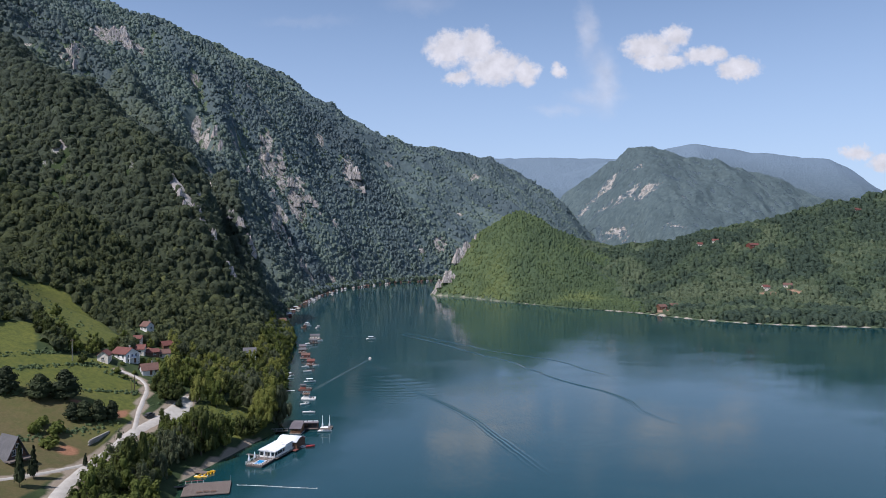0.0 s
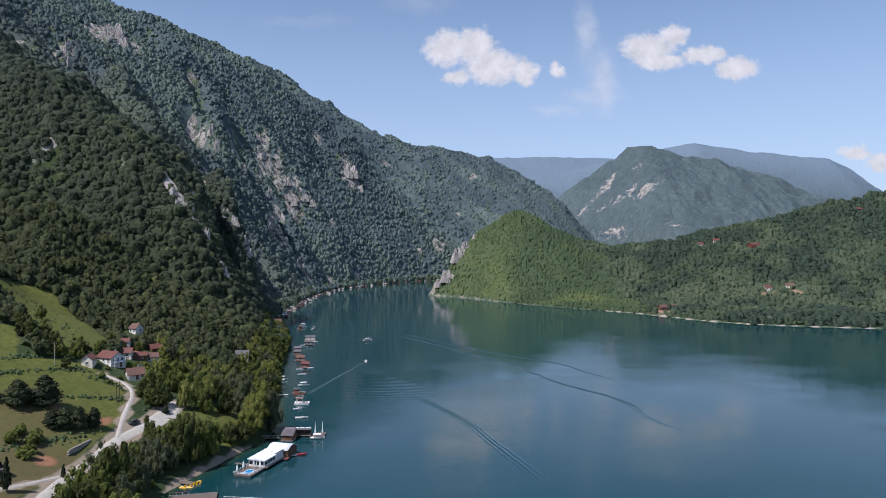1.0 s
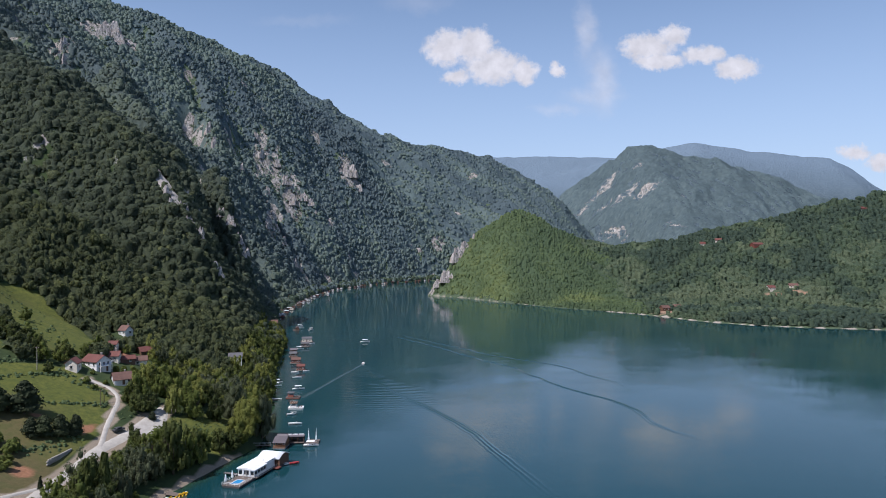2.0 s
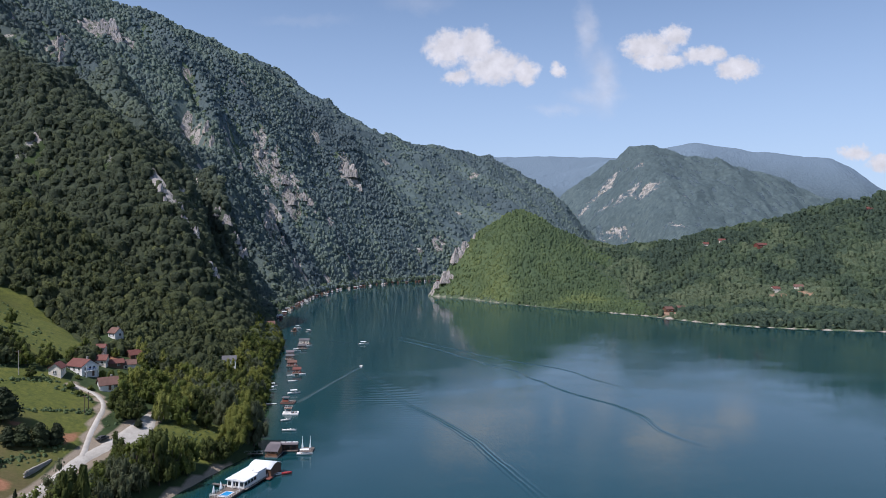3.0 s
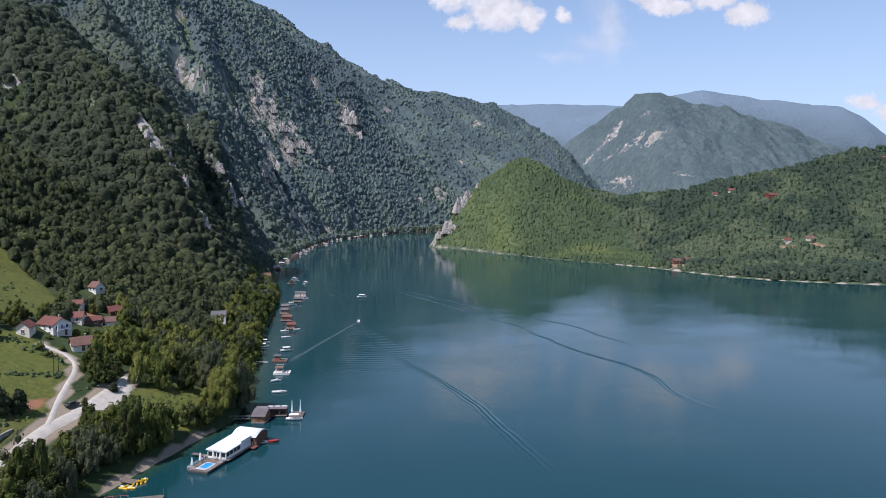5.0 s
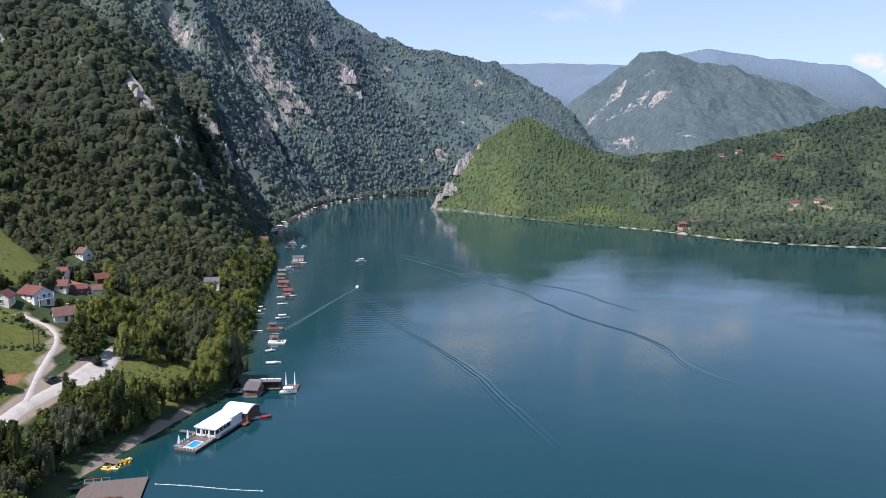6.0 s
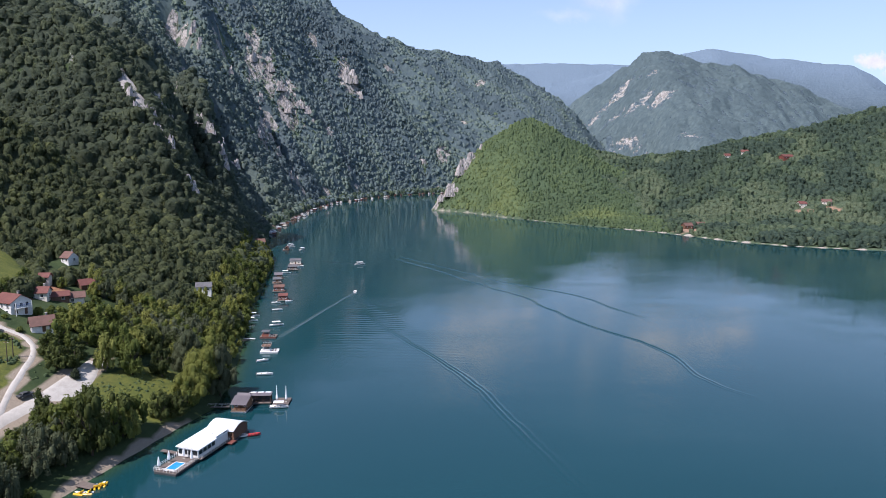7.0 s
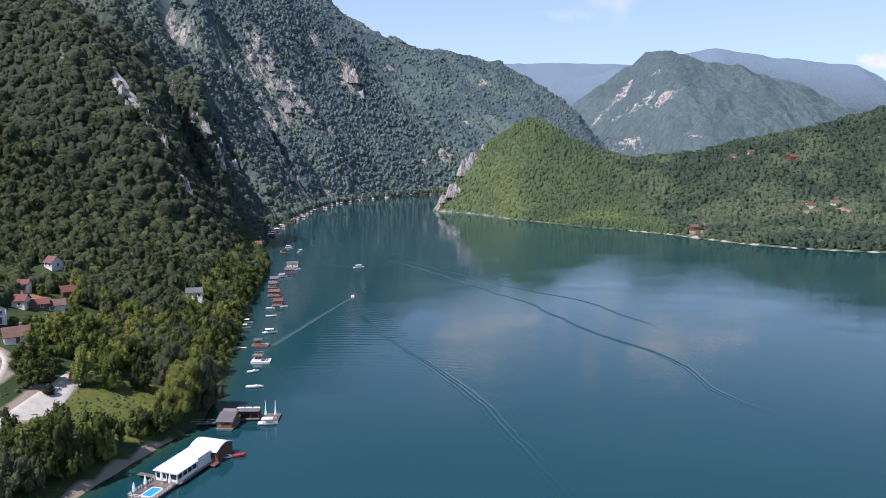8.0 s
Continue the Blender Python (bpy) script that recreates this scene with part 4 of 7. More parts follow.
    x, y = x[keep], y[keep]
    rng = np.random.default_rng(25)
    r = np.clip(rng.lognormal(1.62, 0.22, len(x)), 3.4, 8.0)
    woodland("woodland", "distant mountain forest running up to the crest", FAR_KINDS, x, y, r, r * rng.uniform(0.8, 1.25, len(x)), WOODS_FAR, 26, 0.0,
             forest_shade_tone(x, y, rng))
    # low scrub on the headland
    x, y = scatter(-40, 320, 820, 1300, 4.1, 31)
    x, y = wooded(x, y, 1.4)
    keep = right_bank(x, y) & sunlit(x, y) & (y < 1290)
    x, y = x[keep], y[keep]
    rng = np.random.default_rng(32)
    r = np.clip(rng.lognormal(0.74, 0.28, len(x)), 1.3, 4.2)
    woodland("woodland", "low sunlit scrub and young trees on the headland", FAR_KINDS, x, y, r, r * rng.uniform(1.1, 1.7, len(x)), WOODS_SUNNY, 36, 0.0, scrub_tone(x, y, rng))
    # the hill across the lake
    x, y = scatter(60, 900, 600, 1300, 5.3, 33)
    x, y = wooded(x, y, 4.0)
    keep = right_bank(x, y) & ~sunlit(x, y) & (y < 1290)
    x, y = x[keep], y[keep]
    rng = np.random.default_rng(35)
    tone = hill_tone(x, y, rng)
    r = np.clip(rng.lognormal(1.16, 0.30, len(x)) * (1.3 - 0.45 * tone), 1.6, 6.6)
    woodland("woodland", "green mixed wood on the hill across the lake", GORGE_KINDS, x, y, r, r * rng.uniform(1.1, 1.8, len(x)), WOODS_HILL, 36, 0.0, tone)


plant_woods()
roofs_of_leaves()


# ---------------------------------------------------------------- limestone crags
def drape(x, y, lift=0.0):
    return float(ground_height(np.array([x]), np.array([y]))[0]) + lift


def crag_material():
    s = Shade("limestone")
    streak = s.noise(0.20, 6, 0.75, (1.0, 1.0, 0.22))
    c = s.mix(s.span(streak, 0.36, 0.60), (0.15, 0.138, 0.138), (0.45, 0.42, 0.40))
    c = s.mix(s.span(s.noise(0.10, 4, 0.6), 0.55, 0.68, 0.0, 0.8), c, (0.40, 0.31, 0.26))
    c = s.mix(s.span(s.noise(0.35, 5, 0.75, (1.0, 1.0, 0.4)), 0.54, 0.62), c, (0.060, 0.080, 0.042))
    s.bump(s.noise(0.5, 6, 0.75, (1.0, 1.0, 0.3)), 1.0, 1.2)
    return s.done(c, 0.9, 0.0, 0.2)


LIMESTONE = crag_material()


def crag(x, y, w, deep, h, turn, seed):
    """A rock face broken into steps and buttresses that stand out of the slope."""
    nu, nv, off = 19, 13, seed * 31.7
    u, v = np.meshgrid(np.linspace(-1, 1, nu), np.linspace(-1, 1, nv))
    rng = np.random.default_rng(seed)
    u, v = u + rng.uniform(-0.035, 0.035, u.shape), v + rng.uniform(-0.05, 0.05, v.shape)
    px, py = u * w * 0.55, v * deep * 0.55
    _, step = cells(px + off + 2.0 * (fbm(px + off, py, 4.0, 2, 3) - 0.5), py * 1.3, max(2.2, w * 0.24), seed)
    _, chip = cells(px + off, py, max(1.0, w * 0.10), seed + 9)
    rise = (0.42 + 0.58 * step + 0.22 * (chip - 0.5)) * np.clip(1.25 - np.maximum(np.abs(u), np.abs(v)) ** 2.2 * 1.3, 0, 1)
    px, py = px + (chip - 0.5) * 0.09 * w, py + (step - 0.5) * 0.18 * deep
    z = h * 0.78 * rise - 0.24 * h
    bm = bmesh.new()
    grid = [[bm.verts.new((px[j, i], py[j, i], z[j, i])) for i in range(nu)] for j in range(nv)]
    for j in range(nv - 1):
        for i in range(nu - 1):
            bm.faces.new((grid[j][i], grid[j][i + 1], grid[j + 1][i + 1], grid[j + 1][i]))
    ob = part("crag", bm, LIMESTONE, None)
    ob.matrix_basis = pose(x, y, drape(x, y, 1.0), 0, 0, turn)
    return tagged(ob, "bare pale grey limestone crag among the trees", "crag", "limestone crags")


for k, spot in enumerate((
        (0, 1133, 24, 13, 26, 10), (-15, 1134, 14, 9, 15, 30), (15, 1154, 22, 14, 32, 25), (27, 1172, 14, 11, 26, 40), (44, 1192, 9, 6, 12, 40), (-217, 1604, 34, 18, 44, 10), (-196, 1600, 16, 10, 22, 0),
        (-292, 1366, 14, 10, 24, 20), (-306, 1376, 18, 10, 26, 40), (-324, 1386, 12, 8, 22, 30), (-352, 1372, 14, 8, 26, 60), (-366, 1392, 10, 8, 26, 50), (-294, 1369, 16, 9, 24, 30),
        (-275, 1384, 16, 9, 22, 20), (-262, 1389, 14, 8, 20, 20), (-285, 1190, 10, 7, 20, 60), (-282, 1138, 8, 6, 18, 70), (-274, 1173, 8, 6, 18, 50), (-260, 1158, 8, 6, 18, 50), (-240, 1142, 8, 6, 18, 40),
        (-219, 583, 6, 5, 9, 60), (-214, 577, 5, 5, 8, 60), (-206, 582, 7, 6, 14, 50), (-198, 573, 7, 5, 15, 50), (-190, 572, 8, 6, 16, 40), (-175, 562, 6, 5, 12, 40), (-172, 564, 6, 5, 12, 60),
        (-212, 694, 8, 6, 12, 30), (-202, 689, 9, 6, 14, 20), (-194, 690, 8, 6, 16, 30), (-190, 689, 7, 6, 17, 20), (-199, 676, 6, 5, 12, 30), (-194, 674, 6, 5, 12, 30),
        (-284, 972, 10, 8, 24, 60), (-332, 1274, 12, 9, 28, 50), (-316, 1277, 10, 8, 22, 40), (-262, 955, 10, 7, 20, 70), (-387, 1181, 12, 8, 28, 50), (-372, 1161, 10, 8, 26, 50), (-330, 1166, 9, 7, 22, 40),
        (-232, 1421, 12, 8, 20, 30), (-579, 1252, 40, 16, 38, 30), (-560, 1240, 22, 12, 26, 20), (-574, 1092, 14, 9, 30, 60), (-560, 1070, 10, 8, 24, 60), (-212, 1294, 7, 5, 14, 30))):
    crag(*spot, k + 1)


# ---------------------------------------------------------------- roads
def glide(line, step):
    """A polyline rounded off and cut into even steps."""
    pts = [Vector((*p, 0)) for p in line]
    out = []
    for k in range(len(pts) - 1):
        p0, p1, p2, p3 = pts[max(k - 1, 0)], pts[k], pts[k + 1], pts[min(k + 2, len(pts) - 1)]
        n = max(1, int((p2 - p1).length / step))
        for i in range(n):
            t = i / n
            out.append(0.5 * (2 * p1 + (p2 - p0) * t + (2 * p0 - 5 * p1 + 4 * p2 - p3) * t * t + (3 * p1 - p0 - 3 * p2 + p3) * t ** 3))
    return out + [pts[-1]]


def road(name, line, width, material, label):
    bm = bmesh.new()
    mids = glide(line, 2.0)
    rows = []
    rng = np.random.default_rng(len(line))
    for k, p in enumerate(mids):
        d = (mids[min(k + 1, len(mids) - 1)] - mids[max(k - 1, 0)]).normalized()
        side = Vector((-d.y, d.x, 0))
        wobble = rng.uniform(-0.18, 0.18, 2)
        edge = [-(width / 2 + wobble[0]), -width / 4, 0, width / 4, width / 2 + wobble[1]]
        spots = [p + side * e for e in edge]
        rows.append([bm.verts.new((q.x, q.y, drape(q.x, q.y, 0.14 - 0.42 * (abs(e) > width / 3)))) for q, e in zip(spots, edge)])
    for a, b in zip(rows, rows[1:]):
        for i in range(4):
            bm.faces.new((a[i], b[i], b[i + 1], a[i + 1]))
    bmesh.ops.recalc_face_normals(bm, faces=bm.faces)
    ob = part(name, bm, material, None, label, True)
    return tagged(ob, label, "road", kind="structure")


road("road", ROAD, 4.4, GRAVEL, "pale gravel road along the wooded bank")
road("lane", LANE, 2.1, GRAVEL, "narrow pale lane up to the farmhouses")
road("track", TRACK, 1.8, GRAVEL, "beaten earth track across dry grass")


def yard():
    bm = bmesh.new()
    n = 9
    grid = {}
    for i in range(n):
        for j in range(n):
            u, v = i / (n - 1), j / (n - 1)
            a = Vector((-114.2, 272, 0)).lerp(Vector((-112.8, 306, 0)), v)
            b = Vector((-107.0, 279, 0)).lerp(Vector((-108.6, 303, 0)), v)
            b.x += 2.6 * math.sin(v * 3.14)
            p = a.lerp(b, u)
            grid[i, j] = bm.verts.new((p.x, p.y, drape(p.x, p.y, 0.18 if 0 < i < n - 1 and 0 < j < n - 1 else -0.3)))
    for i in range(n - 1):
        for j in range(n - 1):
            bm.faces.new((grid[i, j], grid[i + 1, j], grid[i + 1, j + 1], grid[i, j + 1]))
    ob = part("parking_area", bm, GRAVEL, None, "", True)
    tagged(ob, "wide pale gravel parking place beside the road", "parking area", kind="structure")


yard()


# ---------------------------------------------------------------- houses
def gable_roof(w, d, rise, over, thick=0.18):
    """Two pitched slabs that meet in a ridge along x."""
    bm = bmesh.new()
    hw, hd = w / 2 + over, d / 2 + over
    drop = rise * over / (d / 2)
    lower = [(-hd, -drop), (0, rise), (hd, -drop)]
    ring = [(y, z) for y, z in lower] + [(y, z - thick) for y, z in reversed(lower)]
    ends = [[bm.verts.new((x, y, z)) for y, z in ring] for x in (-hw, hw)]
    n = len(ring)
    for i in range(n):
        bm.faces.new((ends[0][i], ends[0][(i + 1) % n], ends[1][(i + 1) % n], ends[1][i]))
    bm.faces.new(ends[0][::-1])
    bm.faces.new(ends[1])
    bmesh.ops.recalc_face_normals(bm, faces=bm.faces)
    return bm


def gable_walls(w, d, h, rise):
    bm = bmesh.new()
    ring = [(-d / 2, -2.5), (d / 2, -2.5), (d / 2, h), (0, h + rise), (-d / 2, h)]
    ends = [[bm.verts.new((x, y, z)) for y, z in ring] for x in (-w / 2, w / 2)]
    for i in range(5):
        bm.faces.new((ends[0][i], ends[0][(i + 1) % 5], ends[1][(i + 1) % 5], ends[1][i]))
    bm.faces.new(ends[0][::-1])
    bm.faces.new(ends[1])
    bmesh.ops.recalc_face_normals(bm, faces=bm.faces)
    return bm


def window(parent, place, turn, w=1.1, h=1.3, frame_mat=None):
    """A window on a wall: frame, pane and sill; its own x runs along the wall, its -y points outwards."""
    bm = bmesh.new()
    for sx in (-1, 1):
        block(bm, (0.10, 0.10, h), (sx * (w / 2 - 0.05), 0, 0))
    block(bm, (w - 0.2, 0.10, 0.10), (0, 0, 0))
    block(bm, (w - 0.2, 0.10, 0.10), (0, 0, h - 0.1))
    block(bm, (0.06, 0.08, h - 0.2), (0, 0, 0.1))
    frame_ob = part("window", bm, frame_mat or WHITE, parent)
    frame_ob.matrix_basis = pose(*place, 0, 0, turn)
    part("pane", block(bmesh.new(), (w - 0.2, 0.04, h - 0.2), (0, 0.01, 0.1)), GLASS, frame_ob)
    part("sill", block(bmesh.new(), (w + 0.2, 0.18, 0.06), (0, -0.06, -0.07)), STONE, frame_ob)


def house(place, turn, w, d, h, rise, wall, roof, label, windows=(), chimney=True, balcony=False, name="house", over=0.5, door=None):
    base = thing(name, place, turn, label, "house")
    part("wall", gable_walls(w, d, h, rise), wall, base)
    r = part("roof", gable_roof(w, d, rise, over), roof, base)
    r.matrix_basis = pose(0, 0, h + 0.20)
    if chimney:
        bm = bmesh.new()
        block(bm, (0.6, 0.6, 1.5), (w * 0.22, d * 0.12, rise * 0.6), bevel=0.04)
        block(bm, (0.75, 0.75, 0.12), (w * 0.22, d * 0.12, rise * 0.6 + 1.5))
        part("chimney", bm, STONE, r)
    for x, y, z, t in windows:
        window(base, (x, y, z), t)
    if door:
        bm = block(bmesh.new(), (1.0, 0.10, 2.05), (0, 0, 0), bevel=0.02)
        leaf = part("door", bm, TIMBER, base)
        leaf.matrix_basis = pose(*door)
        part("handle", rod(bmesh.new(), (0.38, -0.12, 1.0), (0.38, -0.05, 1.0), 0.03), STEEL, leaf)
    if balcony:
        bm = bmesh.new()
        block(bm, (1.5, d * 0.8, 0.16), (w / 2 + 0.75, 0, 2.7))
        floor = part("balcony", bm, WHITE, base)
        for k in range(9):
            part("baluster", rod(bmesh.new(), (w / 2 + 1.45, -d * 0.38 + k * d * 0.095, 2.86), (w / 2 + 1.45, -d * 0.38 + k * d * 0.095, 3.8), 0.04), BLUEPAINT, floor)
        part("handrail", block(bmesh.new(), (0.08, d * 0.8, 0.08), (w / 2 + 1.45, 0, 3.8)), BLUEPAINT, floor)
        for s in (-1, 1):
            part("balcony_post", block(bmesh.new(), (0.2, 0.2, h), (w / 2 + 1.4, s * d * 0.38, 0)), WHITE, floor)
    return base


def on_ground(x, y, lift=0.0):
    return (x, y, drape(x, y, lift))


def village():
    two_floor = [(-2.8, -3.66, 3.1, 0), (0, -3.66, 3.1, 0), (2.8, -3.66, 3.1, 0), (-1.4, -3.66, 0.9, 0), (2.4, -3.66, 0.9, 0),
                 (4.36, -2.0, 3.1, 90), (4.36, 0, 3.1, 90), (4.36, 2.0, 3.1, 90), (4.36, -1.8, 0.9, 90)]
    house(on_ground(-144.3, 318, -1.6), -24, 8.6, 7.2, 4.8, 2.2, WHITE, RED_TILE, "two-storey white farmhouse with red tiled roof and blue balcony", two_floor, True, True,
          door=(4.36, 1.6, 0.3, 0, 0, 90))
    house(on_ground(-148.2, 307, -0.6), 100, 5.4, 4.4, 3.3, 1.7, CREAM, RED_TILE, "small cream annexe with red tiled roof beside the farmhouse",
          [(-2.76, 0, 1.1, 270), (0, -2.26, 1.1, 0), (1.4, 2.26, 1.1, 180)], False)
    house(on_ground(-130.5, 310.5, -0.5), 38, 6.6, 5.2, 2.5, 2.3, WHITE, BROWN_TILE, "low white cottage with brown tiled gable roof beside the lane",
          [(-3.36, -1.2, 0.9, 270), (-3.36, 1.2, 0.9, 270), (2.2, -2.66, 0.9, 0)], True, door=(0.2, -2.66, 0.2, 0, 0, 0))
    house(on_ground(-148.6, 341.5, -0.8), 10, 6.0, 5.0, 3.2, 1.7, CREAM, RED_TILE, "cream farm building with red tiled roof behind the farmhouse",
          [(-1.5, -2.56, 1.3, 0), (1.4, -2.56, 1.3, 0), (3.06, 0, 1.3, 90)], True)
    house(on_ground(-144.2, 346, -0.5), 35, 6, 4.2, 2.3, 1.3, TIMBER, RED_TILE, "timber shed with red tiled roof among the farm buildings", [(1.0, -2.16, 0.9, 0)], False, name="shed")
    house(on_ground(-140.2, 350, -0.5), 30, 5.6, 4.6, 2.6, 1.6, CREAM, BROWN_TILE, "small barn with rendered walls and brown tiled roof",
          [(2.86, 0, 1.0, 90), (-1.2, -2.36, 0.9, 0)], False, name="barn")
    house(on_ground(-146, 369, -0.5), 50, 5.6, 4.6, 2.5, 1.8, TIMBER, RED_TILE, "timber barn with red tiled roof at the wood's edge", [(0, -2.36, 0.9, 0)], False, name="barn")
    house(on_ground(-155.5, 357), 5, 3.6, 3.2, 3.2, 1.2, CREAM, RED_TILE, "narrow rendered outbuilding with red tiled roof", [(0.6, -1.66, 1.4, 0)], False, name="outbuilding")
    house(on_ground(-170, 402), -30, 5.6, 4.8, 2.8, 2.2, WHITE, BROWN_TILE, "small white hillside house with brown tiled roof among trees",
          [(-1.4, -2.46, 1.0, 0), (1.4, -2.46, 1.0, 0), (2.86, 0.4, 1.0, 90)], True)
    house(on_ground(-121, 433), 15, 7.0, 5, 3.2, 1.7, WHITE, GREY_ROOF, "white cottage with grey sheet roof above the lake trees",
          [(-2.0, -2.56, 1.2, 0), (0.1, -2.56, 1.2, 0), (2.2, -2.56, 1.2, 0), (3.56, 0, 1.2, 90)], False)
    house(on_ground(-158.5, 671), 20, 9, 6, 3.2, 2.2, CREAM, BROWN_TILE, "lakeside inn with pale walls and brown tiled roof",
          [(-3.0, -3.06, 1.0, 0), (0, -3.06, 1.0, 0), (3.0, -3.06, 1.0, 0)], False)
    # across the lake
    far = [(250, 852, 20, 10, 7, TIMBER, BROWN_TILE, "brown timber lake house above the gravel shore"), (268, 866, -15, 9, 7, CREAM, BROWN_TILE, "rendered lake house with brown roof above the shore"),
           (400, 916, 10, 9, 7, CREAM, RED_TILE, "hillside house with red roof on bare earth"), (428, 916, -20, 10, 7, CREAM, BROWN_TILE, "unfinished hillside house with brown roof"),
           (441, 1052, 15, 16, 10, RED_TIMBER, RED_TILE, "large red-roofed house high on the wooded hill"), (378, 1092, 5, 9, 6, CREAM, RED_TILE, "pale house with red roof near the crest"),
           (398, 1084, -12, 9, 6, CREAM, RED_TILE, "cream house with red roof near the crest"), (606, 1082, 10, 14, 9, RED_TIMBER, RED_TILE, "red-roofed house on the upper hill")]
    for x, y, turn, w, d, wall, roof, label in far:
        house(on_ground(x, y), turn, w, d, 3.8, 2.6, wall, roof, label, [(-w * 0.25, -d / 2 - 0.06, 1.6, 0), (w * 0.25, -d / 2 - 0.06, 1.6, 0)], False)


village()


def a_frame():
    base = thing("cabin", on_ground(-132, 214.5), -28, "steep grey-roofed timber cabin on dry grass", "cabin")
    part("roof", gable_roof(7.5, 6.4, 6.0, 0.5), GREY_ROOF, base).matrix_basis = pose(0, 0, 0.7)
    part("wall", gable_walls(7.0, 5.8, 0.5, 5.3), TIMBER, base)
    part("terrace", block(bmesh.new(), (3.0, 7.4, 0.4), (4.8, 0, -0.2)), DECKING, base)
    window(base, (3.56, -1.0, 1.0), 90, 1.2, 1.8)
    window(base, (3.56, 1.0, 1.0), 90, 1.2, 1.8)
    window(base, (3.56, 0, 3.4), 90, 1.0, 1.1)


a_frame()


def stone_wall():
    base = thing("retaining_wall", on_ground(-120.9, 247), 86, "rough grey stone retaining wall beside the road", "wall")
    rng = random.Random(4)
    shapes = []
    for k in range(4):
        bm = block(bmesh.new(), (0.9 + 0.12 * k, 0.55, 0.42), bevel=0.07)
        for v in bm.verts:
            v.co += Vector((rng.uniform(-0.05, 0.05), rng.uniform(-0.05, 0.05), rng.uniform(-0.03, 0.03)))
        me = bpy.data.meshes.new("stone")
        bm.to_mesh(me)
        bm.free()
        me.materials.append(STONE)
        shapes.append(me)
    for row in range(4):
        x = -6.2 + 0.4 * (row % 2)
        while x < 6:
            again("stone", rng.choice(shapes), base, (x, rng.uniform(-0.05, 0.05), -0.3 + row * 0.44), rng.uniform(-3, 3))
            x += 1.12


stone_wall()


def pole(x, y, height, label):
    base = thing("utility_pole", on_ground(x, y), 0, label, "pole", "poles across the meadow")
    part("post", rod(bmesh.new(), (0, 0, -0.4), (0, 0, height), 0.16, 0.10, 8), BARK if height < 8 else STONE, base)
    part("crossarm", block(bmesh.new(), (1.5, 0.12, 0.12), (0, 0, height - 0.7)), TIMBER, base)
    for s in (-0.6, 0, 0.6):
        part("insulator", rod(bmesh.new(), (s, 0, height - 0.6), (s, 0, height - 0.4), 0.05), WHITE, base)


pole(-155.5, 294.5, 9.0, "pale concrete utility pole standing in the meadow")
pole(-127.5, 287, 6.5, "weathered wooden pole beside the lane")
pole(-128.2, 291, 6.0, "weathered wooden pole beside the lane")


def car(x, y, turn):
    base = thing("car", on_ground(x, y, 0.2), turn, "dark grey car parked where the lane meets the road", "car")
    bm = block(bmesh.new(), (4.3, 1.75, 0.62), (0, 0, 0.30), bevel=0.14)
    body = part("body", bm, DARK, base)
    bm = block(bmesh.new(), (2.4, 1.55, 0.56), (-0.25, 0, 0.90), bevel=0.12)
    for v in bm.verts:
        if v.co.z > 1.2:
            v.co.x = -0.25 + (v.co.x + 0.25) * 0.72
    part("cabin", bm, DARK, body)
    for sx, w in ((1, 0.95), (-1, -1.42)):
        part("windscreen", block(bmesh.new(), (0.10, 1.30, 0.36), (w, 0, 0.98)), GLASS, body)
    for s in (-1, 1):
        part("side_window", block(bmesh.new(), (1.5, 0.06, 0.32), (-0.25, s * 0.77, 1.0)), GLASS, body)
        part("headlight", block(bmesh.new(), (0.08, 0.34, 0.16), (2.13, s * 0.6, 0.62)), WHITE, body)
    for sx in (-1.35, 1.35):
        for sy in (-0.82, 0.82):
            wheel = part("wheel", rod(bmesh.new(), (sx, sy - 0.1, 0.32), (sx, sy + 0.1, 0.32), 0.32, sides=14), DARK, base)
            part("rim", rod(bmesh.new(), (sx, sy - 0.115, 0.32), (sx, sy + 0.115, 0.32), 0.19, sides=12), STEEL, wheel)


car(-115.2, 274.6, 62)


def tufts():
    """Rough grass and low shrubs along the old terrace edges of the meadow."""
    rng = np.random.default_rng(8)
    xs, ys = [], []
    for line, n, spread in (([(-170, 258), (-159, 282), (-148, 300)], 150, 0.9), ([(-162, 246), (-150, 262), (-138, 277), (-126, 290)], 170, 0.8), ([(-178, 268), (-168, 288), (-160, 304)], 90, 1.2),
                            ([(-140, 226), (-130, 244), (-122, 262)], 110, 1.6), ([(-228, 384), (-200, 360), (-170, 330)], 140, 7.0), ([(-120, 282), (-124, 294), (-128, 303)], 70, 1.2),
                            ([(-150, 300), (-138, 298), (-126, 300)], 60, 1.6), ([(-104, 284), (-96, 300), (-88, 308)], 260, 5.0)):
        pts = glide(line, 0.5)
        for k in rng.integers(0, len(pts), n):
            xs.append(pts[k].x + rng.normal(0, spread))
            ys.append(pts[k].y + rng.normal(0, spread))
    x, y = np.array(xs), np.array(ys)
    ok = (path_distance(x, y) > 0.8) & (shore_distance(x, y) > 5)
    x, y = x[ok], y[ok]
    r = rng.uniform(0.3, 0.95, len(x)) * np.where(x > -112, 0.55, 1.0)
    ob = woodland("shrubs", "rough grass and low shrubs along old terrace edges", FAR_KINDS, x, y, r, r * rng.uniform(0.6, 1.1, len(x)), WOODS_SUNNY, 9, 0.1, rng.uniform(0.1, 0.8, len(x)))
    tagged(ob, category="shrubs")


tufts()


# ---------------------------------------------------------------- the floating restaurant
def hull_box(bm, w, l, z0, z1, at=(0, 0)):
    return block(bm, (w, l, z1 - z0), (at[0], at[1], z0), bevel=0.06)


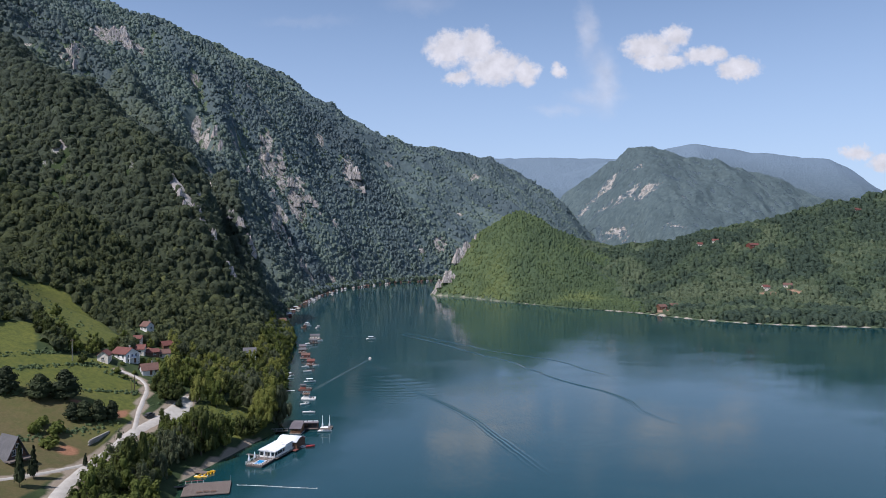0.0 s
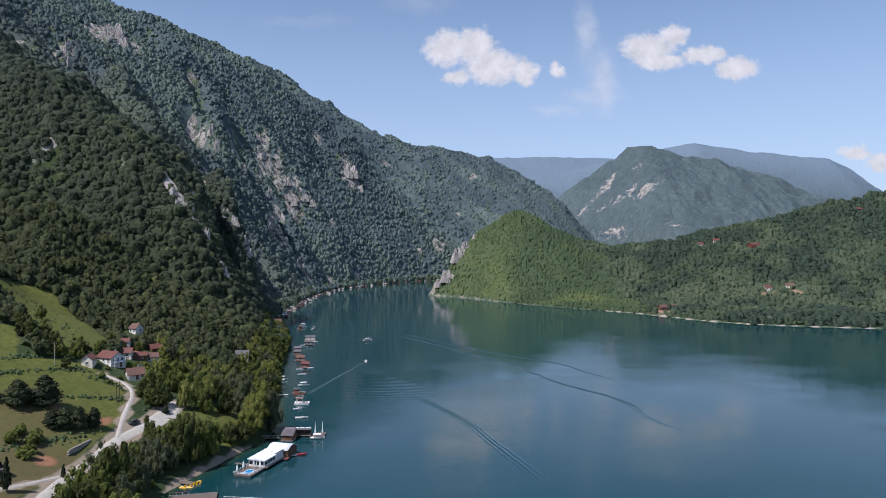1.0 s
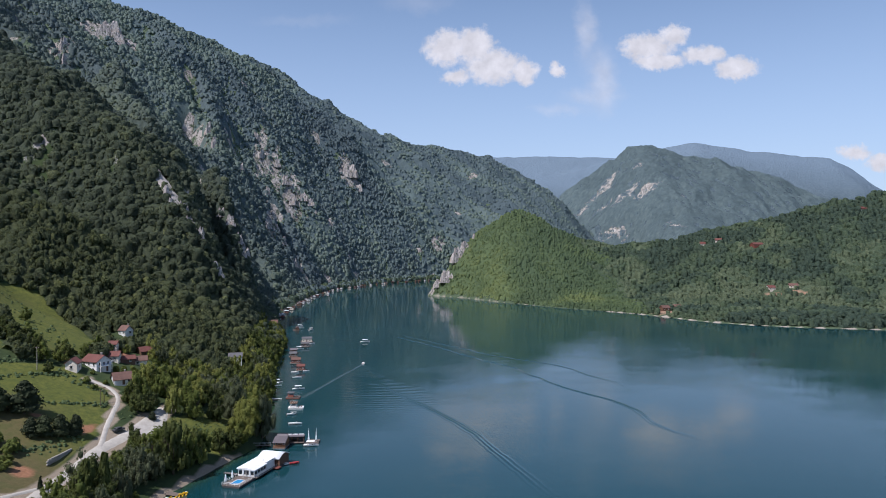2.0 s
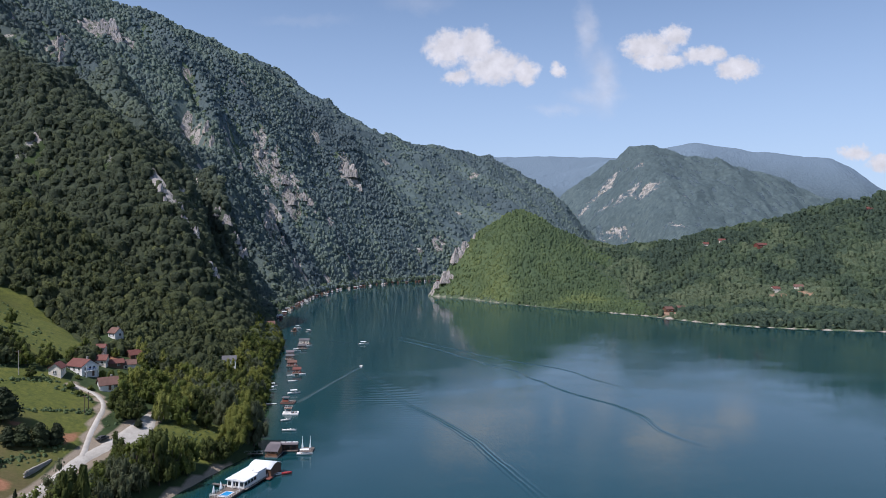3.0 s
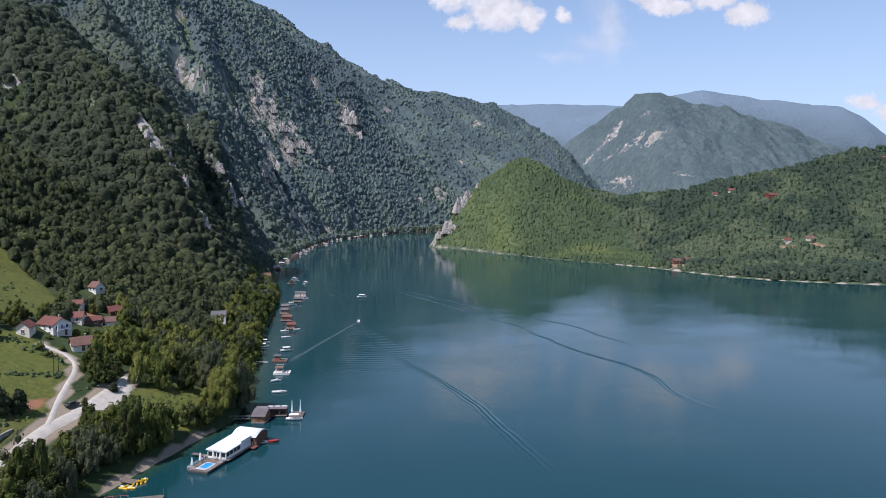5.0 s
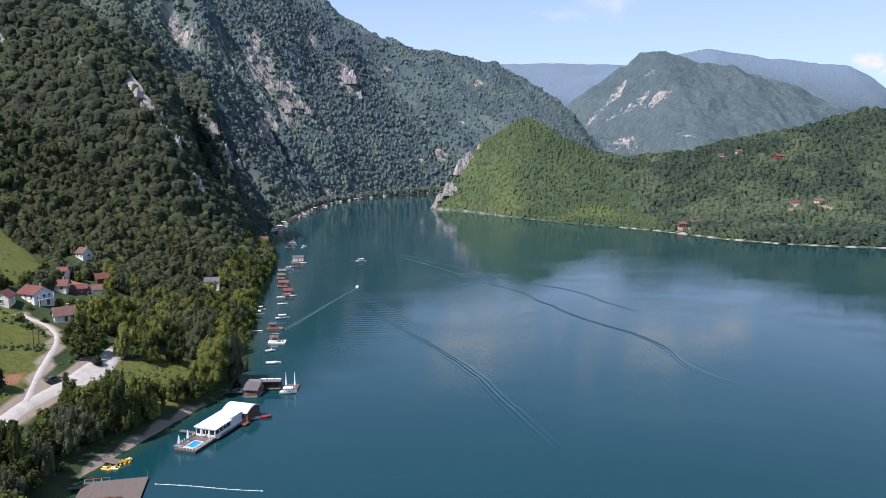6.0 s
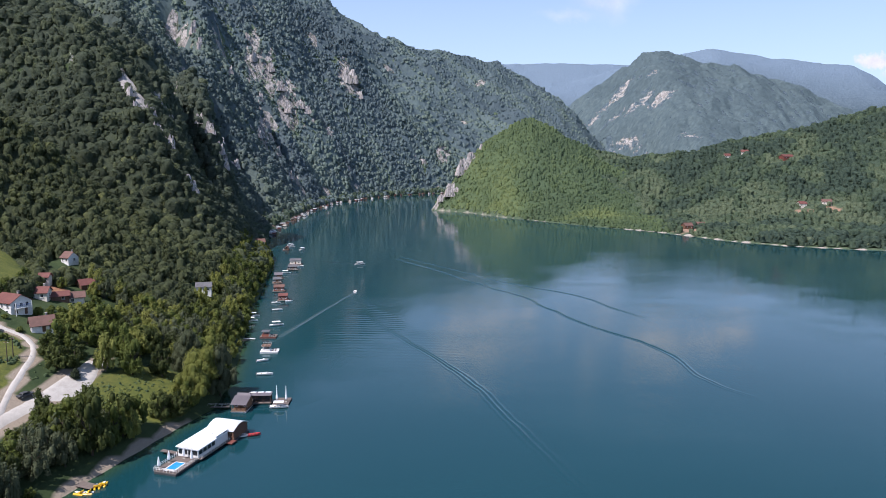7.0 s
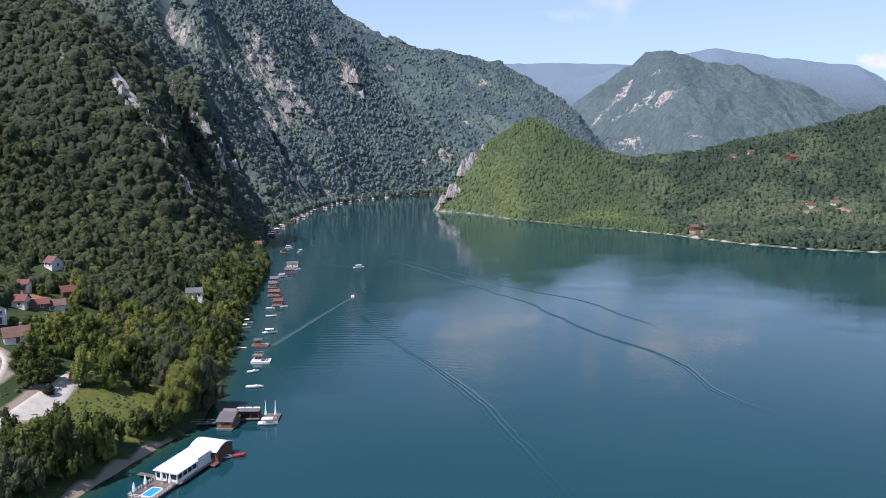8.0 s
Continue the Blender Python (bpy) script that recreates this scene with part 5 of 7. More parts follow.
def railing(parent, line, height=1.0, gap=1.2, material=None):
    """Posts with a hand rail and a middle rail along a line."""
    material = material or WHITE
    for a, b in zip(line, line[1:]):
        a, b = Vector(a), Vector(b)
        n = max(1, round((b - a).length / gap))
        for k in range(n + 1):
            p = a.lerp(b, k / n)
            part("post", rod(bmesh.new(), p, p + Vector((0, 0, height)), 0.05), material, parent)
        for z in (height, height * 0.55):
            part("rail", rod(bmesh.new(), a + Vector((0, 0, z)), b + Vector((0, 0, z)), 0.04), material, parent)


def parasol(place, height, label, group):
    """A folded parasol: pole, furled canvas, foot."""
    base = thing("folded_parasol", place, 0, label, "parasol", group)
    part("foot", block(bmesh.new(), (0.6, 0.6, 0.1), bevel=0.02), STONE, base)
    part("pole", rod(bmesh.new(), (0, 0, 0.1), (0, 0, height), 0.045), STEEL, base)
    bm = bmesh.new()
    rings = [(0.30, 0.9), (0.34, 1.3), (0.26, 2.0), (0.18, 2.7), (0.05, height + 0.15)]
    last = None
    for r, z in rings:
        ring = [bm.verts.new((r * (1 + 0.18 * (k % 2)) * math.cos(k * 0.5236), r * (1 + 0.18 * (k % 2)) * math.sin(k * 0.5236), z)) for k in range(12)]
        if last:
            for k in range(12):
                bm.faces.new((last[k], last[(k + 1) % 12], ring[(k + 1) % 12], ring[k]))
        last = ring
    bm.faces.new(last)
    part("canopy", bm, CANVAS, base)


REST_AT, REST_TURN = (-70.4, 257.4, 0.0), -15.0


def on_restaurant(x, y, z):
    return pose(*REST_AT, 0, 0, REST_TURN) @ Vector((x, y, z))


def restaurant():
    base = thing("floating_restaurant", REST_AT, REST_TURN, "white floating restaurant with pool deck and vaulted roof", "restaurant")
    bm = bmesh.new()
    hull_box(bm, 6.4, 30, -0.5, 0.55, (0, 15))
    hull_box(bm, 8.6, 7.6, -0.5, 0.55, (1.0, 27.4))
    part("float", bm, DARK, base)
    deck = part("deck", hull_box(bmesh.new(), 6.8, 9.6, 0.55, 0.78, (0, 4.8)), DECKING, base)
    plank = bpy.data.meshes.new("plank")
    bm = block(bmesh.new(), (6.7, 0.26, 0.05), bevel=0.01)
    bm.to_mesh(plank)
    bm.free()
    plank.materials.append(DECKING)
    for k in range(32):
        again("plank", plank, deck, (0, 0.25 + k * 0.297, 0.785))
    part("walkway", hull_box(bmesh.new(), 1.0, 14, 0.55, 0.78, (3.7, 16.4)), DECKING, base)
    # pool
    pool = part("pool", block(bmesh.new(), (2.6, 4.4, 0.06), (0.4, 3.6, 0.86)), POOL, base)
    bm = bmesh.new()
    for s in (-1, 1):
        block(bm, (0.28, 5.0, 0.16), (0.4 + s * 1.44, 3.6, 0.80))
        block(bm, (3.16, 0.28, 0.16), (0.4, 3.6 + s * 2.34, 0.80))
    part("pool_edge", bm, WHITE, pool)
    rails = part("railing", block(bmesh.new(), (6.7, 0.06, 0.06), (0, 0.05, 1.75)), WHITE, base)
    railing(rails, [(-3.35, 9.4, 0.78), (-3.35, 0.05, 0.78), (3.35, 0.05, 0.78), (3.35, 9.4, 0.78)], 0.95, 0.9)
    railing(rails, [(4.15, 9.6, 0.78), (4.15, 23.0, 0.78)], 0.95, 1.1)
    # the hall
    bm = bmesh.new()
    block(bm, (6.2, 0.16, 0.9), (0, 9.7, 0.55))
    block(bm, (6.2, 0.16, 0.5), (0, 9.7, 2.75))
    for x in (-3.0, -0.05, 3.0):
        block(bm, (0.22, 0.16, 1.3), (x, 9.7, 1.45))
    for s in (-1, 1):
        block(bm, (0.16, 13.6, 0.95), (s * 3.05, 16.5, 0.55))
        block(bm, (0.16, 13.6, 0.55), (s * 3.05, 16.5, 2.7))
        for k in range(8):
            block(bm, (0.16, 0.22, 1.2), (s * 3.05, 9.9 + k * 1.9, 1.5))
    hall = part("hall", bm, WHITE, base)
    part("hall_floor", block(bmesh.new(), (6.0, 13.4, 0.1), (0, 16.4, 0.58)), DECKING, hall)
    for k in range(7):
        for s in (-1, 1):
            part("pane", block(bmesh.new(), (0.04, 1.66, 1.2), (s * 3.05, 10.85 + k * 1.9, 1.5)), GLASS, hall)
    for x in (-1.55, 1.5):
        part("pane", block(bmesh.new(), (2.7, 0.04, 1.3), (x, 9.7, 1.45)), GLASS, hall)
    bm = bmesh.new()
    vs = [bm.verts.new(p) for p in ((-3.5, 9.2, 3.35), (3.6, 9.2, 3.1), (3.6, 23.4, 3.1), (-3.5, 23.4, 3.35), (-3.5, 9.2, 3.55), (3.6, 9.2, 3.3), (3.6, 23.4, 3.3), (-3.5, 23.4, 3.55),
                                    (0, 9.2, 3.95), (0, 23.4, 3.95))]
    for f in ((0, 3, 2, 1), (0, 1, 5, 8, 4), (2, 3, 7, 9, 6), (1, 2, 6, 5), (3, 0, 4, 7), (4, 8, 9, 7), (8, 5, 6, 9)):
        bm.faces.new([vs[i] for i in f])
    bmesh.ops.recalc_face_normals(bm, faces=bm.faces)
    roof = part("hall_roof", bm, CANVAS, base, "flat white membrane roof")
    for k in range(5):
        part("seam", block(bmesh.new(), (6.9, 0.08, 0.05), (0, 10.6 + k * 2.7, 3.72)), WHITE, roof)
    part("roof_vent", block(bmesh.new(), (0.7, 0.5, 0.5), (1.2, 18.5, 3.7), bevel=0.05), WHITE, roof)
    high = part("upper_hall", block(bmesh.new(), (2.2, 5.6, 3.1), (2.3, 20.4, 0.6), bevel=0.03), WHITE, base)
    part("clerestory", block(bmesh.new(), (0.06, 1.9, 0.45), (3.42, 22.0, 3.05)), GLASS, high)
    part("upper_roof", block(bmesh.new(), (2.7, 6.0, 0.14), (2.2, 20.4, 3.72), bevel=0.03), CANVAS, high)
    # the vaulted wing across the far end
    bm = bmesh.new()
    n, w, rise, zb = 14, 8.2, 1.35, 3.2
    x0, x1 = -3.6, 5.2
    outer = [(23.2 + w * k / n, zb + rise * math.sin(math.pi * k / n)) for k in range(n + 1)]
    rows = [[bm.verts.new((x, y, z)) for y, z in outer] for x in (x0, x1)]
    inner = [[bm.verts.new((x, y, z - 0.16)) for y, z in outer] for x in (x0, x1)]
    for k in range(n):
        bm.faces.new((rows[0][k], rows[1][k], rows[1][k + 1], rows[0][k + 1]))
        bm.faces.new((inner[0][k], inner[0][k + 1], inner[1][k + 1], inner[1][k]))
        for e in (0, 1):
            bm.faces.new((rows[e][k], rows[e][k + 1], inner[e][k + 1], inner[e][k]))
    for k in (0, n):
        bm.faces.new((rows[0][k], rows[1][k], inner[1][k], inner[0][k]))
    bmesh.ops.recalc_face_normals(bm, faces=bm.faces)
    part("vault", bm, CANVAS, base, "white vaulted membrane roof", True)
    bm = bmesh.new()
    ring = [(23.5, 0.55), (31.1, 0.55), (31.1, 3.1)] + [(23.5 + 7.6 * k / 8, 3.0 + 1.3 * math.sin(math.pi * k / 8)) for k in range(8, -1, -1)]
    bm.free()
    for x in (x0 + 0.3, x1 - 0.5):
        bm = bmesh.new()
        a, b = [bm.verts.new((x, y, z)) for y, z in ring], [bm.verts.new((x + 0.14, y, z)) for y, z in ring]
        bm.faces.new(a)
        bm.faces.new(b[::-1])
        for k in range(len(ring)):
            bm.faces.new((a[k], b[k], b[(k + 1) % len(ring)], a[(k + 1) % len(ring)]))
        bmesh.ops.recalc_face_normals(bm, faces=bm.faces)
        wing = part("gable", bm, TIMBER, base, "dark timber gable end")
    part("parapet", block(bmesh.new(), (8.0, 0.14, 1.0), (0.8, 31.0, 0.55)), TIMBER, wing)
    part("parapet", block(bmesh.new(), (2.0, 0.14, 1.0), (4.2, 23.6, 0.55)), TIMBER, wing)
    for k in range(5):
        part("column", block(bmesh.new(), (0.2, 0.2, 2.8), (3.2 + k * 0.48, 23.6, 0.55)), TIMBER, wing)
    part("terrace", hull_box(bmesh.new(), 2.6, 2.4, 0.3, 0.7, (4.7, 22.3)), RED_TIMBER, base)
    # gangway to the bank
    part("gangway", block(bmesh.new(), (6.5, 1.4, 0.12), (-6.2, 11.0, 0.85), -4), DECKING, base)
    for x, y in ((-2.6, 1.2), (-2.6, 5.2), (-0.4, 8.4), (2.7, 7.4)):
        parasol(on_restaurant(x, y, 0.835), 3.1, "furled white canvas parasol beside the pool", "parasols on the pool deck")


restaurant()


# ---------------------------------------------------------------- boats
def boat_hull(l, w, h):
    """A small open hull, pointed towards +y."""
    bm = bmesh.new()
    rows = []
    n = 9
    for k in range(n):
        t = k / (n - 1)
        half = w / 2 * (1 - max(0.0, (t - 0.45) / 0.55) ** 2.2) * (0.88 + 0.12 * min(1, t * 3))
        rise = 0.28 * h * t ** 3
        y = (t - 0.5) * l
        ring = [(-half, h + rise), (-half * 0.82, 0.12 + rise * 0.6), (0, -0.12 + rise), (half * 0.82, 0.12 + rise * 0.6), (half, h + rise)]
        ring += [(half * 0.86, h + rise), (half * 0.7, 0.26 + rise), (-half * 0.7, 0.26 + rise), (-half * 0.86, h + rise)]
        rows.append([bm.verts.new((x, y, z)) for x, z in ring])
    m = len(rows[0])
    for a, b in zip(rows, rows[1:]):
        for i in range(m):
            bm.faces.new((a[i], a[(i + 1) % m], b[(i + 1) % m], b[i]))
    bm.faces.new(rows[0])
    bmesh.ops.remove_doubles(bm, verts=bm.verts, dist=0.002)
    bmesh.ops.recalc_face_normals(bm, faces=bm.faces)
    return bm


def boat(place, turn, l, w, label, hull=None, canopy=None, name="boat", group="", console=False):
    base = thing(name, place, turn, label, "boat", group)
    part("hull", boat_hull(l, w, 0.6), hull or WHITE, base, smooth=False)
    for y in (-0.22, 0.08):
        part("seat", block(bmesh.new(), (w * 0.62, 0.3, 0.08), (0, y * l, 0.4), bevel=0.01), TIMBER, base)
    motor = part("outboard_motor", block(bmesh.new(), (0.32, 0.4, 0.55), (0, -l / 2 - 0.15, 0.35), bevel=0.08), DARK, base)
    part("shaft", rod(bmesh.new(), (0, -l / 2 - 0.18, -0.3), (0, -l / 2 - 0.18, 0.4), 0.06), DARK, motor)
    if console:
        part("console", block(bmesh.new(), (w * 0.5, 0.5, 0.75), (0, 0.1 * l, 0.3), bevel=0.06), WHITE, base)
        part("windscreen", block(bmesh.new(), (w * 0.6, 0.05, 0.35), (0, 0.16 * l, 1.0)), GLASS, base)
    if canopy:
        bm = block(bmesh.new(), (w * 0.95, l * 0.55, 0.10), (0, -0.02 * l, 1.9), bevel=0.04)
        top = part("canopy", bm, canopy, base)
        for sx in (-1, 1):
            for sy in (-0.25, 0.22):
                part("canopy_pole", rod(bmesh.new(), (sx * w * 0.42, sy * l, 0.5), (sx * w * 0.42, sy * l, 1.92), 0.03), STEEL, top)
    return base


def houseboat(place, turn, w, l, h, wall, roof, label, rise=1.1, group="houseboats along the bank", porch=1.6, flat=False, front=False):
    """A cabin on a raft: float, deck, cabin, roof, windows, door, porch posts and rail."""
    base = thing("houseboat", place, turn, label, "houseboat", group)
    bm = bmesh.new()
    for s in (-1, 1):
        block(bm, (w * 0.34, l + porch, 0.55), (s * w * 0.33, -porch / 2, -0.25), bevel=0.08)
    part("float", bm, DARK, base)
    part("deck", block(bmesh.new(), (w + 0.8, l + porch + 0.6, 0.14), (0, -porch / 2, 0.3), bevel=0.02), DECKING, base)
    bm = bmesh.new()
    ring = [(-l * 0.43, 0.44), (l * 0.43, 0.44), (l * 0.43, 0.44 + h), (-l * 0.43, 0.44 + h)]
    if not flat:
        ring = ring[:3] + [(0, 0.44 + h + rise)] + ring[3:]
    if front:
        ring = [(y * w / l, z) for y, z in ring]
        ends = [[bm.verts.new((y, x, z)) for y, z in ring] for x in (-l * 0.43, l * 0.43)]
    else:
        ends = [[bm.verts.new((x, y, z)) for y, z in ring] for x in (-w * 0.43, w * 0.43)]
    k = len(ring)
    for i in range(k):
        bm.faces.new((ends[0][i], ends[0][(i + 1) % k], ends[1][(i + 1) % k], ends[1][i]))
    bm.faces.new(ends[0][::-1])
    bm.faces.new(ends[1])
    bmesh.ops.recalc_face_normals(bm, faces=bm.faces)
    cabin = part("cabin", bm, wall, base)
    if flat:
        top = part("roof", block(bmesh.new(), (w, l + porch, 0.16), (0, -porch / 2, 0.46 + h), bevel=0.03), roof, base)
    else:
        top = part("roof", gable_roof(l * 0.86 + porch, w * 0.86, rise, 0.35, 0.12) if front else gable_roof(w * 0.86, l * 0.86, rise, 0.35, 0.12), roof, base)
        top.matrix_basis = pose(0, -porch / 2 if front else 0, 0.58 + h, 0, 0, 90 if front else 0)
    for s in (-1, 1):
        bm = block(bmesh.new(), (0.9, 0.08, 0.8), (s * w * 0.27, -l * 0.43 - 0.03, 1.2))
        win = part("window", bm, WHITE, cabin)
        part("pane", block(bmesh.new(), (0.74, 0.06, 0.64), (s * w * 0.27, -l * 0.43 - 0.06, 1.28)), GLASS, win)
        part("pane", block(bmesh.new(), (0.06, 0.9, 0.7), (s * (w * 0.43 + 0.03), 0, 1.3)), GLASS, cabin)
        part("porch_post", rod(bmesh.new(), (s * w * 0.42, -l * 0.43 - porch, 0.44), (s * w * 0.42, -l * 0.43 - porch, 0.44 + h), 0.06), wall, base)
    part("door", block(bmesh.new(), (0.8, 0.08, 1.9), (0, -l * 0.43 - 0.03, 0.44)), TIMBER, cabin)
    rail = part("railing", block(bmesh.new(), (w * 0.86, 0.06, 0.06), (0, -l * 0.43 - porch, 1.35)), WHITE, base)
    for i in range(6):
        x = -w * 0.42 + i * w * 0.168
        part("baluster", rod(bmesh.new(), (x, -l * 0.43 - porch, 0.44), (x, -l * 0.43 - porch, 1.38), 0.03), WHITE, rail)
    return base


def barge(place, turn, l, w, hull, roof, label, upper=False):
    """A flat pontoon with an open deck house, rails, a bench, and an outboard motor."""
    base = thing("pontoon_boat", place, turn, label, "boat", "pontoon boats off the bank")
    part("hull", block(bmesh.new(), (l, w, 0.75), (0, 0, -0.2), bevel=0.1), hull, base)
    part("deck", block(bmesh.new(), (l + 0.2, w + 0.2, 0.1), (0, 0, 0.55), bevel=0.02), WHITE if hull is WHITE else DECKING, base)
    house = part("deck_house", block(bmesh.new(), (l * 0.42, w * 0.8, 0.95), (-l * 0.16, 0, 0.65), bevel=0.03), hull, base)
    for sx in (-1, 1):
        for sy in (-1, 1):
            part("pillar", block(bmesh.new(), (0.14, 0.14, 1.3), (-l * 0.16 + sx * l * 0.2, sy * w * 0.38, 1.6)), hull, house)
    part("windscreen", block(bmesh.new(), (0.05, w * 0.66, 0.7), (l * 0.05, 0, 1.62)), GLASS, house)
    top = part("roof", block(bmesh.new(), (l * 0.52, w * 0.98, 0.12), (-l * 0.16, 0, 2.75), bevel=0.03), roof, base)
    if upper:
        for sy in (-1, 1):
            part("upper_rail", rod(bmesh.new(), (-l * 0.4, sy * w * 0.46, 3.5), (l * 0.08, sy * w * 0.46, 3.5), 0.04), WHITE, top)
            for k in range(4):
                part("upper_post", rod(bmesh.new(), (-l * 0.4 + k * l * 0.16, sy * w * 0.46, 2.85), (-l * 0.4 + k * l * 0.16, sy * w * 0.46, 3.52), 0.035), WHITE, top)
    rail = part("rail", rod(bmesh.new(), (l * 0.08, -w * 0.46, 1.45), (l * 0.48, -w * 0.46, 1.45), 0.04), WHITE, base)
    for k in range(4):
        part("rail_post", rod(bmesh.new(), (l * 0.1 + k * l * 0.12, -w * 0.46, 0.6), (l * 0.1 + k * l * 0.12, -w * 0.46, 1.45), 0.035), WHITE, rail)
    for k in (0.18, 0.34):
        part("bench", block(bmesh.new(), (0.5, w * 0.6, 0.4), (l * k, 0, 0.65), bevel=0.03), TIMBER, base)
    part("outboard_motor", block(bmesh.new(), (0.45, 0.35, 0.7), (-l / 2 - 0.2, 0, 0.2), bevel=0.08), DARK, base)


def boathouse():
    base = thing("boathouse", (-64.9, 305.6, 0), -3, "brown timber boathouse with a deep mauve-grey roof on white floats", "boathouse")
    part("float", block(bmesh.new(), (4.6, 7.4, 0.6), (0, -0.2, -0.25), bevel=0.08), WHITE, base)
    part("deck", block(bmesh.new(), (5.0, 7.8, 0.16), (0, -0.2, 0.35), bevel=0.02), DECKING, base)
    wall = part("wall", block(bmesh.new(), (4.2, 5.2, 2.3), (0, 0.9, 0.5), bevel=0.02), ORANGE_TIMBER, base)
    part("door", block(bmesh.new(), (0.9, 0.08, 1.9), (0.2, -1.74, 0.52)), TIMBER, wall)
    for x in (-1.3, 1.5):
        frame_ob = part("window", block(bmesh.new(), (0.9, 0.08, 0.9), (x, -1.74, 1.3)), WHITE, wall)
        part("pane", block(bmesh.new(), (0.72, 0.06, 0.72), (x, -1.78, 1.39)), GLASS, frame_ob)
    for k in range(9):
        part("board", block(bmesh.new(), (0.07, 0.05, 2.2), (-2.0 + k * 0.5, -1.73, 0.52)), TIMBER, wall)
    bm = bmesh.new()
    ring = [(-3.7, 2.55), (0.9, 4.1), (3.8, 3.0)]
    ring = ring + [(y, z - 0.14) for y, z in reversed(ring)]
    ends = [[bm.verts.new((x, y, z)) for y, z in ring] for x in (-2.6, 2.6)]
    for i in range(6):
        bm.faces.new((ends[0][i], ends[0][(i + 1) % 6], ends[1][(i + 1) % 6], ends[1][i]))
    bm.faces.new(ends[0][::-1])
    bm.faces.new(ends[1])
    bmesh.ops.recalc_face_normals(bm, faces=bm.faces)
    roof = part("roof", bm, MAUVE_ROOF, base)
    cap = gable_roof(3.6, 2.2, 0.7, 0.3, 0.1)
    part("roof_cap", cap, MAUVE_ROOF, roof).matrix_basis = pose(0, 1.9, 3.95)
    for k in range(9):
        part("batten", rod(bmesh.new(), (-2.4 + k * 0.6, -3.6, 2.63), (-2.4 + k * 0.6, 0.8, 4.12), 0.035, sides=4), GREY_ROOF, roof)
    for x in (-2.2, 2.2):
        part("post", block(bmesh.new(), (0.14, 0.14, 2.1), (x, -3.4, 0.5)), TIMBER, base)
    rail = part("railing", block(bmesh.new(), (4.4, 0.06, 0.06), (0, -3.5, 1.4)), ORANGE_TIMBER, base)
    for k in range(11):
        part("baluster", block(bmesh.new(), (0.22, 0.04, 0.8), (-2.1 + k * 0.42, -3.5, 0.55)), ORANGE_TIMBER, rail)
    base = thing("covered_pier", (-60.6, 311.0, 0), 4, "roofed timber pier with white roof lights beside the boathouse", "pier")
    part("deck", block(bmesh.new(), (7.6, 3.4, 0.3), (0, 0, 0.35), bevel=0.04), DECKING, base)
    part("float", block(bmesh.new(), (7.2, 2.6, 0.6), (0, 0, -0.25), bevel=0.08), DARK, base)
    roof = part("roof", block(bmesh.new(), (7.6, 3.8, 0.18), (0, 0, 3.0), bevel=0.04), MAUVE_ROOF, base)
    for k in range(3):
        part("roof_light", block(bmesh.new(), (1.9, 0.9, 0.12), (-2.4 + k * 2.4, 1.3, 3.17), bevel=0.03), CANVAS, roof)
    for k in range(4):
        for s in (-1, 1):
            part("column", block(bmesh.new(), (0.16, 0.16, 2.4), (-3.5 + k * 2.33, s * 1.5, 0.64)), TIMBER, base)
    part("screen", block(bmesh.new(), (7.2, 0.1, 2.0), (0, 1.6, 0.64)), DARK, base)
    g = thing("gangway", (-72.5, 305.5, 0.3), 4, "weathered timber gangway from the bank to the boathouse", "gangway")
    part("walkway", block(bmesh.new(), (7.0, 1.3, 0.14), (0, 0, 0.2)), DECKING, g)
    for s in (-1, 1):
        part("rail", rod(bmesh.new(), (-3.4, s * 0.6, 1.2), (3.4, s * 0.6, 1.2), 0.04), STEEL, g)
        for k in range(4):
            part("post", rod(bmesh.new(), (-3.4 + 2.25 * k, s * 0.6, 0.3), (-3.4 + 2.25 * k, s * 0.6, 1.22), 0.04), STEEL, g)
    # the raft with two furled parasols and a white launch before it
    r = thing("swimming_raft", (-53.6, 311.4, 0), 2, "timber swimming raft moored off the covered pier", "raft")
    deck = part("deck", block(bmesh.new(), (5.2, 7.0, 0.3), (0, 0, 0.2), bevel=0.05), DECKING, r)
    for k in range(12):
        part("plank", block(bmesh.new(), (5.1, 0.46, 0.05), (0, -3.2 + k * 0.58, 0.505)), DECKING, deck)
    part("float", block(bmesh.new(), (4.6, 6.2, 0.5), (0, 0, -0.3)), DARK, r)
    for x in (-1.5, 1.5):
        q = pose(-53.6, 311.4, 0, 0, 0, 2) @ Vector((x, -0.6, 0.555))
        parasol(q, 5.4, "tall furled white sunshade on the raft", "sunshades on the raft")
    boat((-53.4, 306.7, 0.05), -86, 6.0, 2.2, "white launch with white canopy moored at the raft", WHITE, CANVAS)


boathouse()


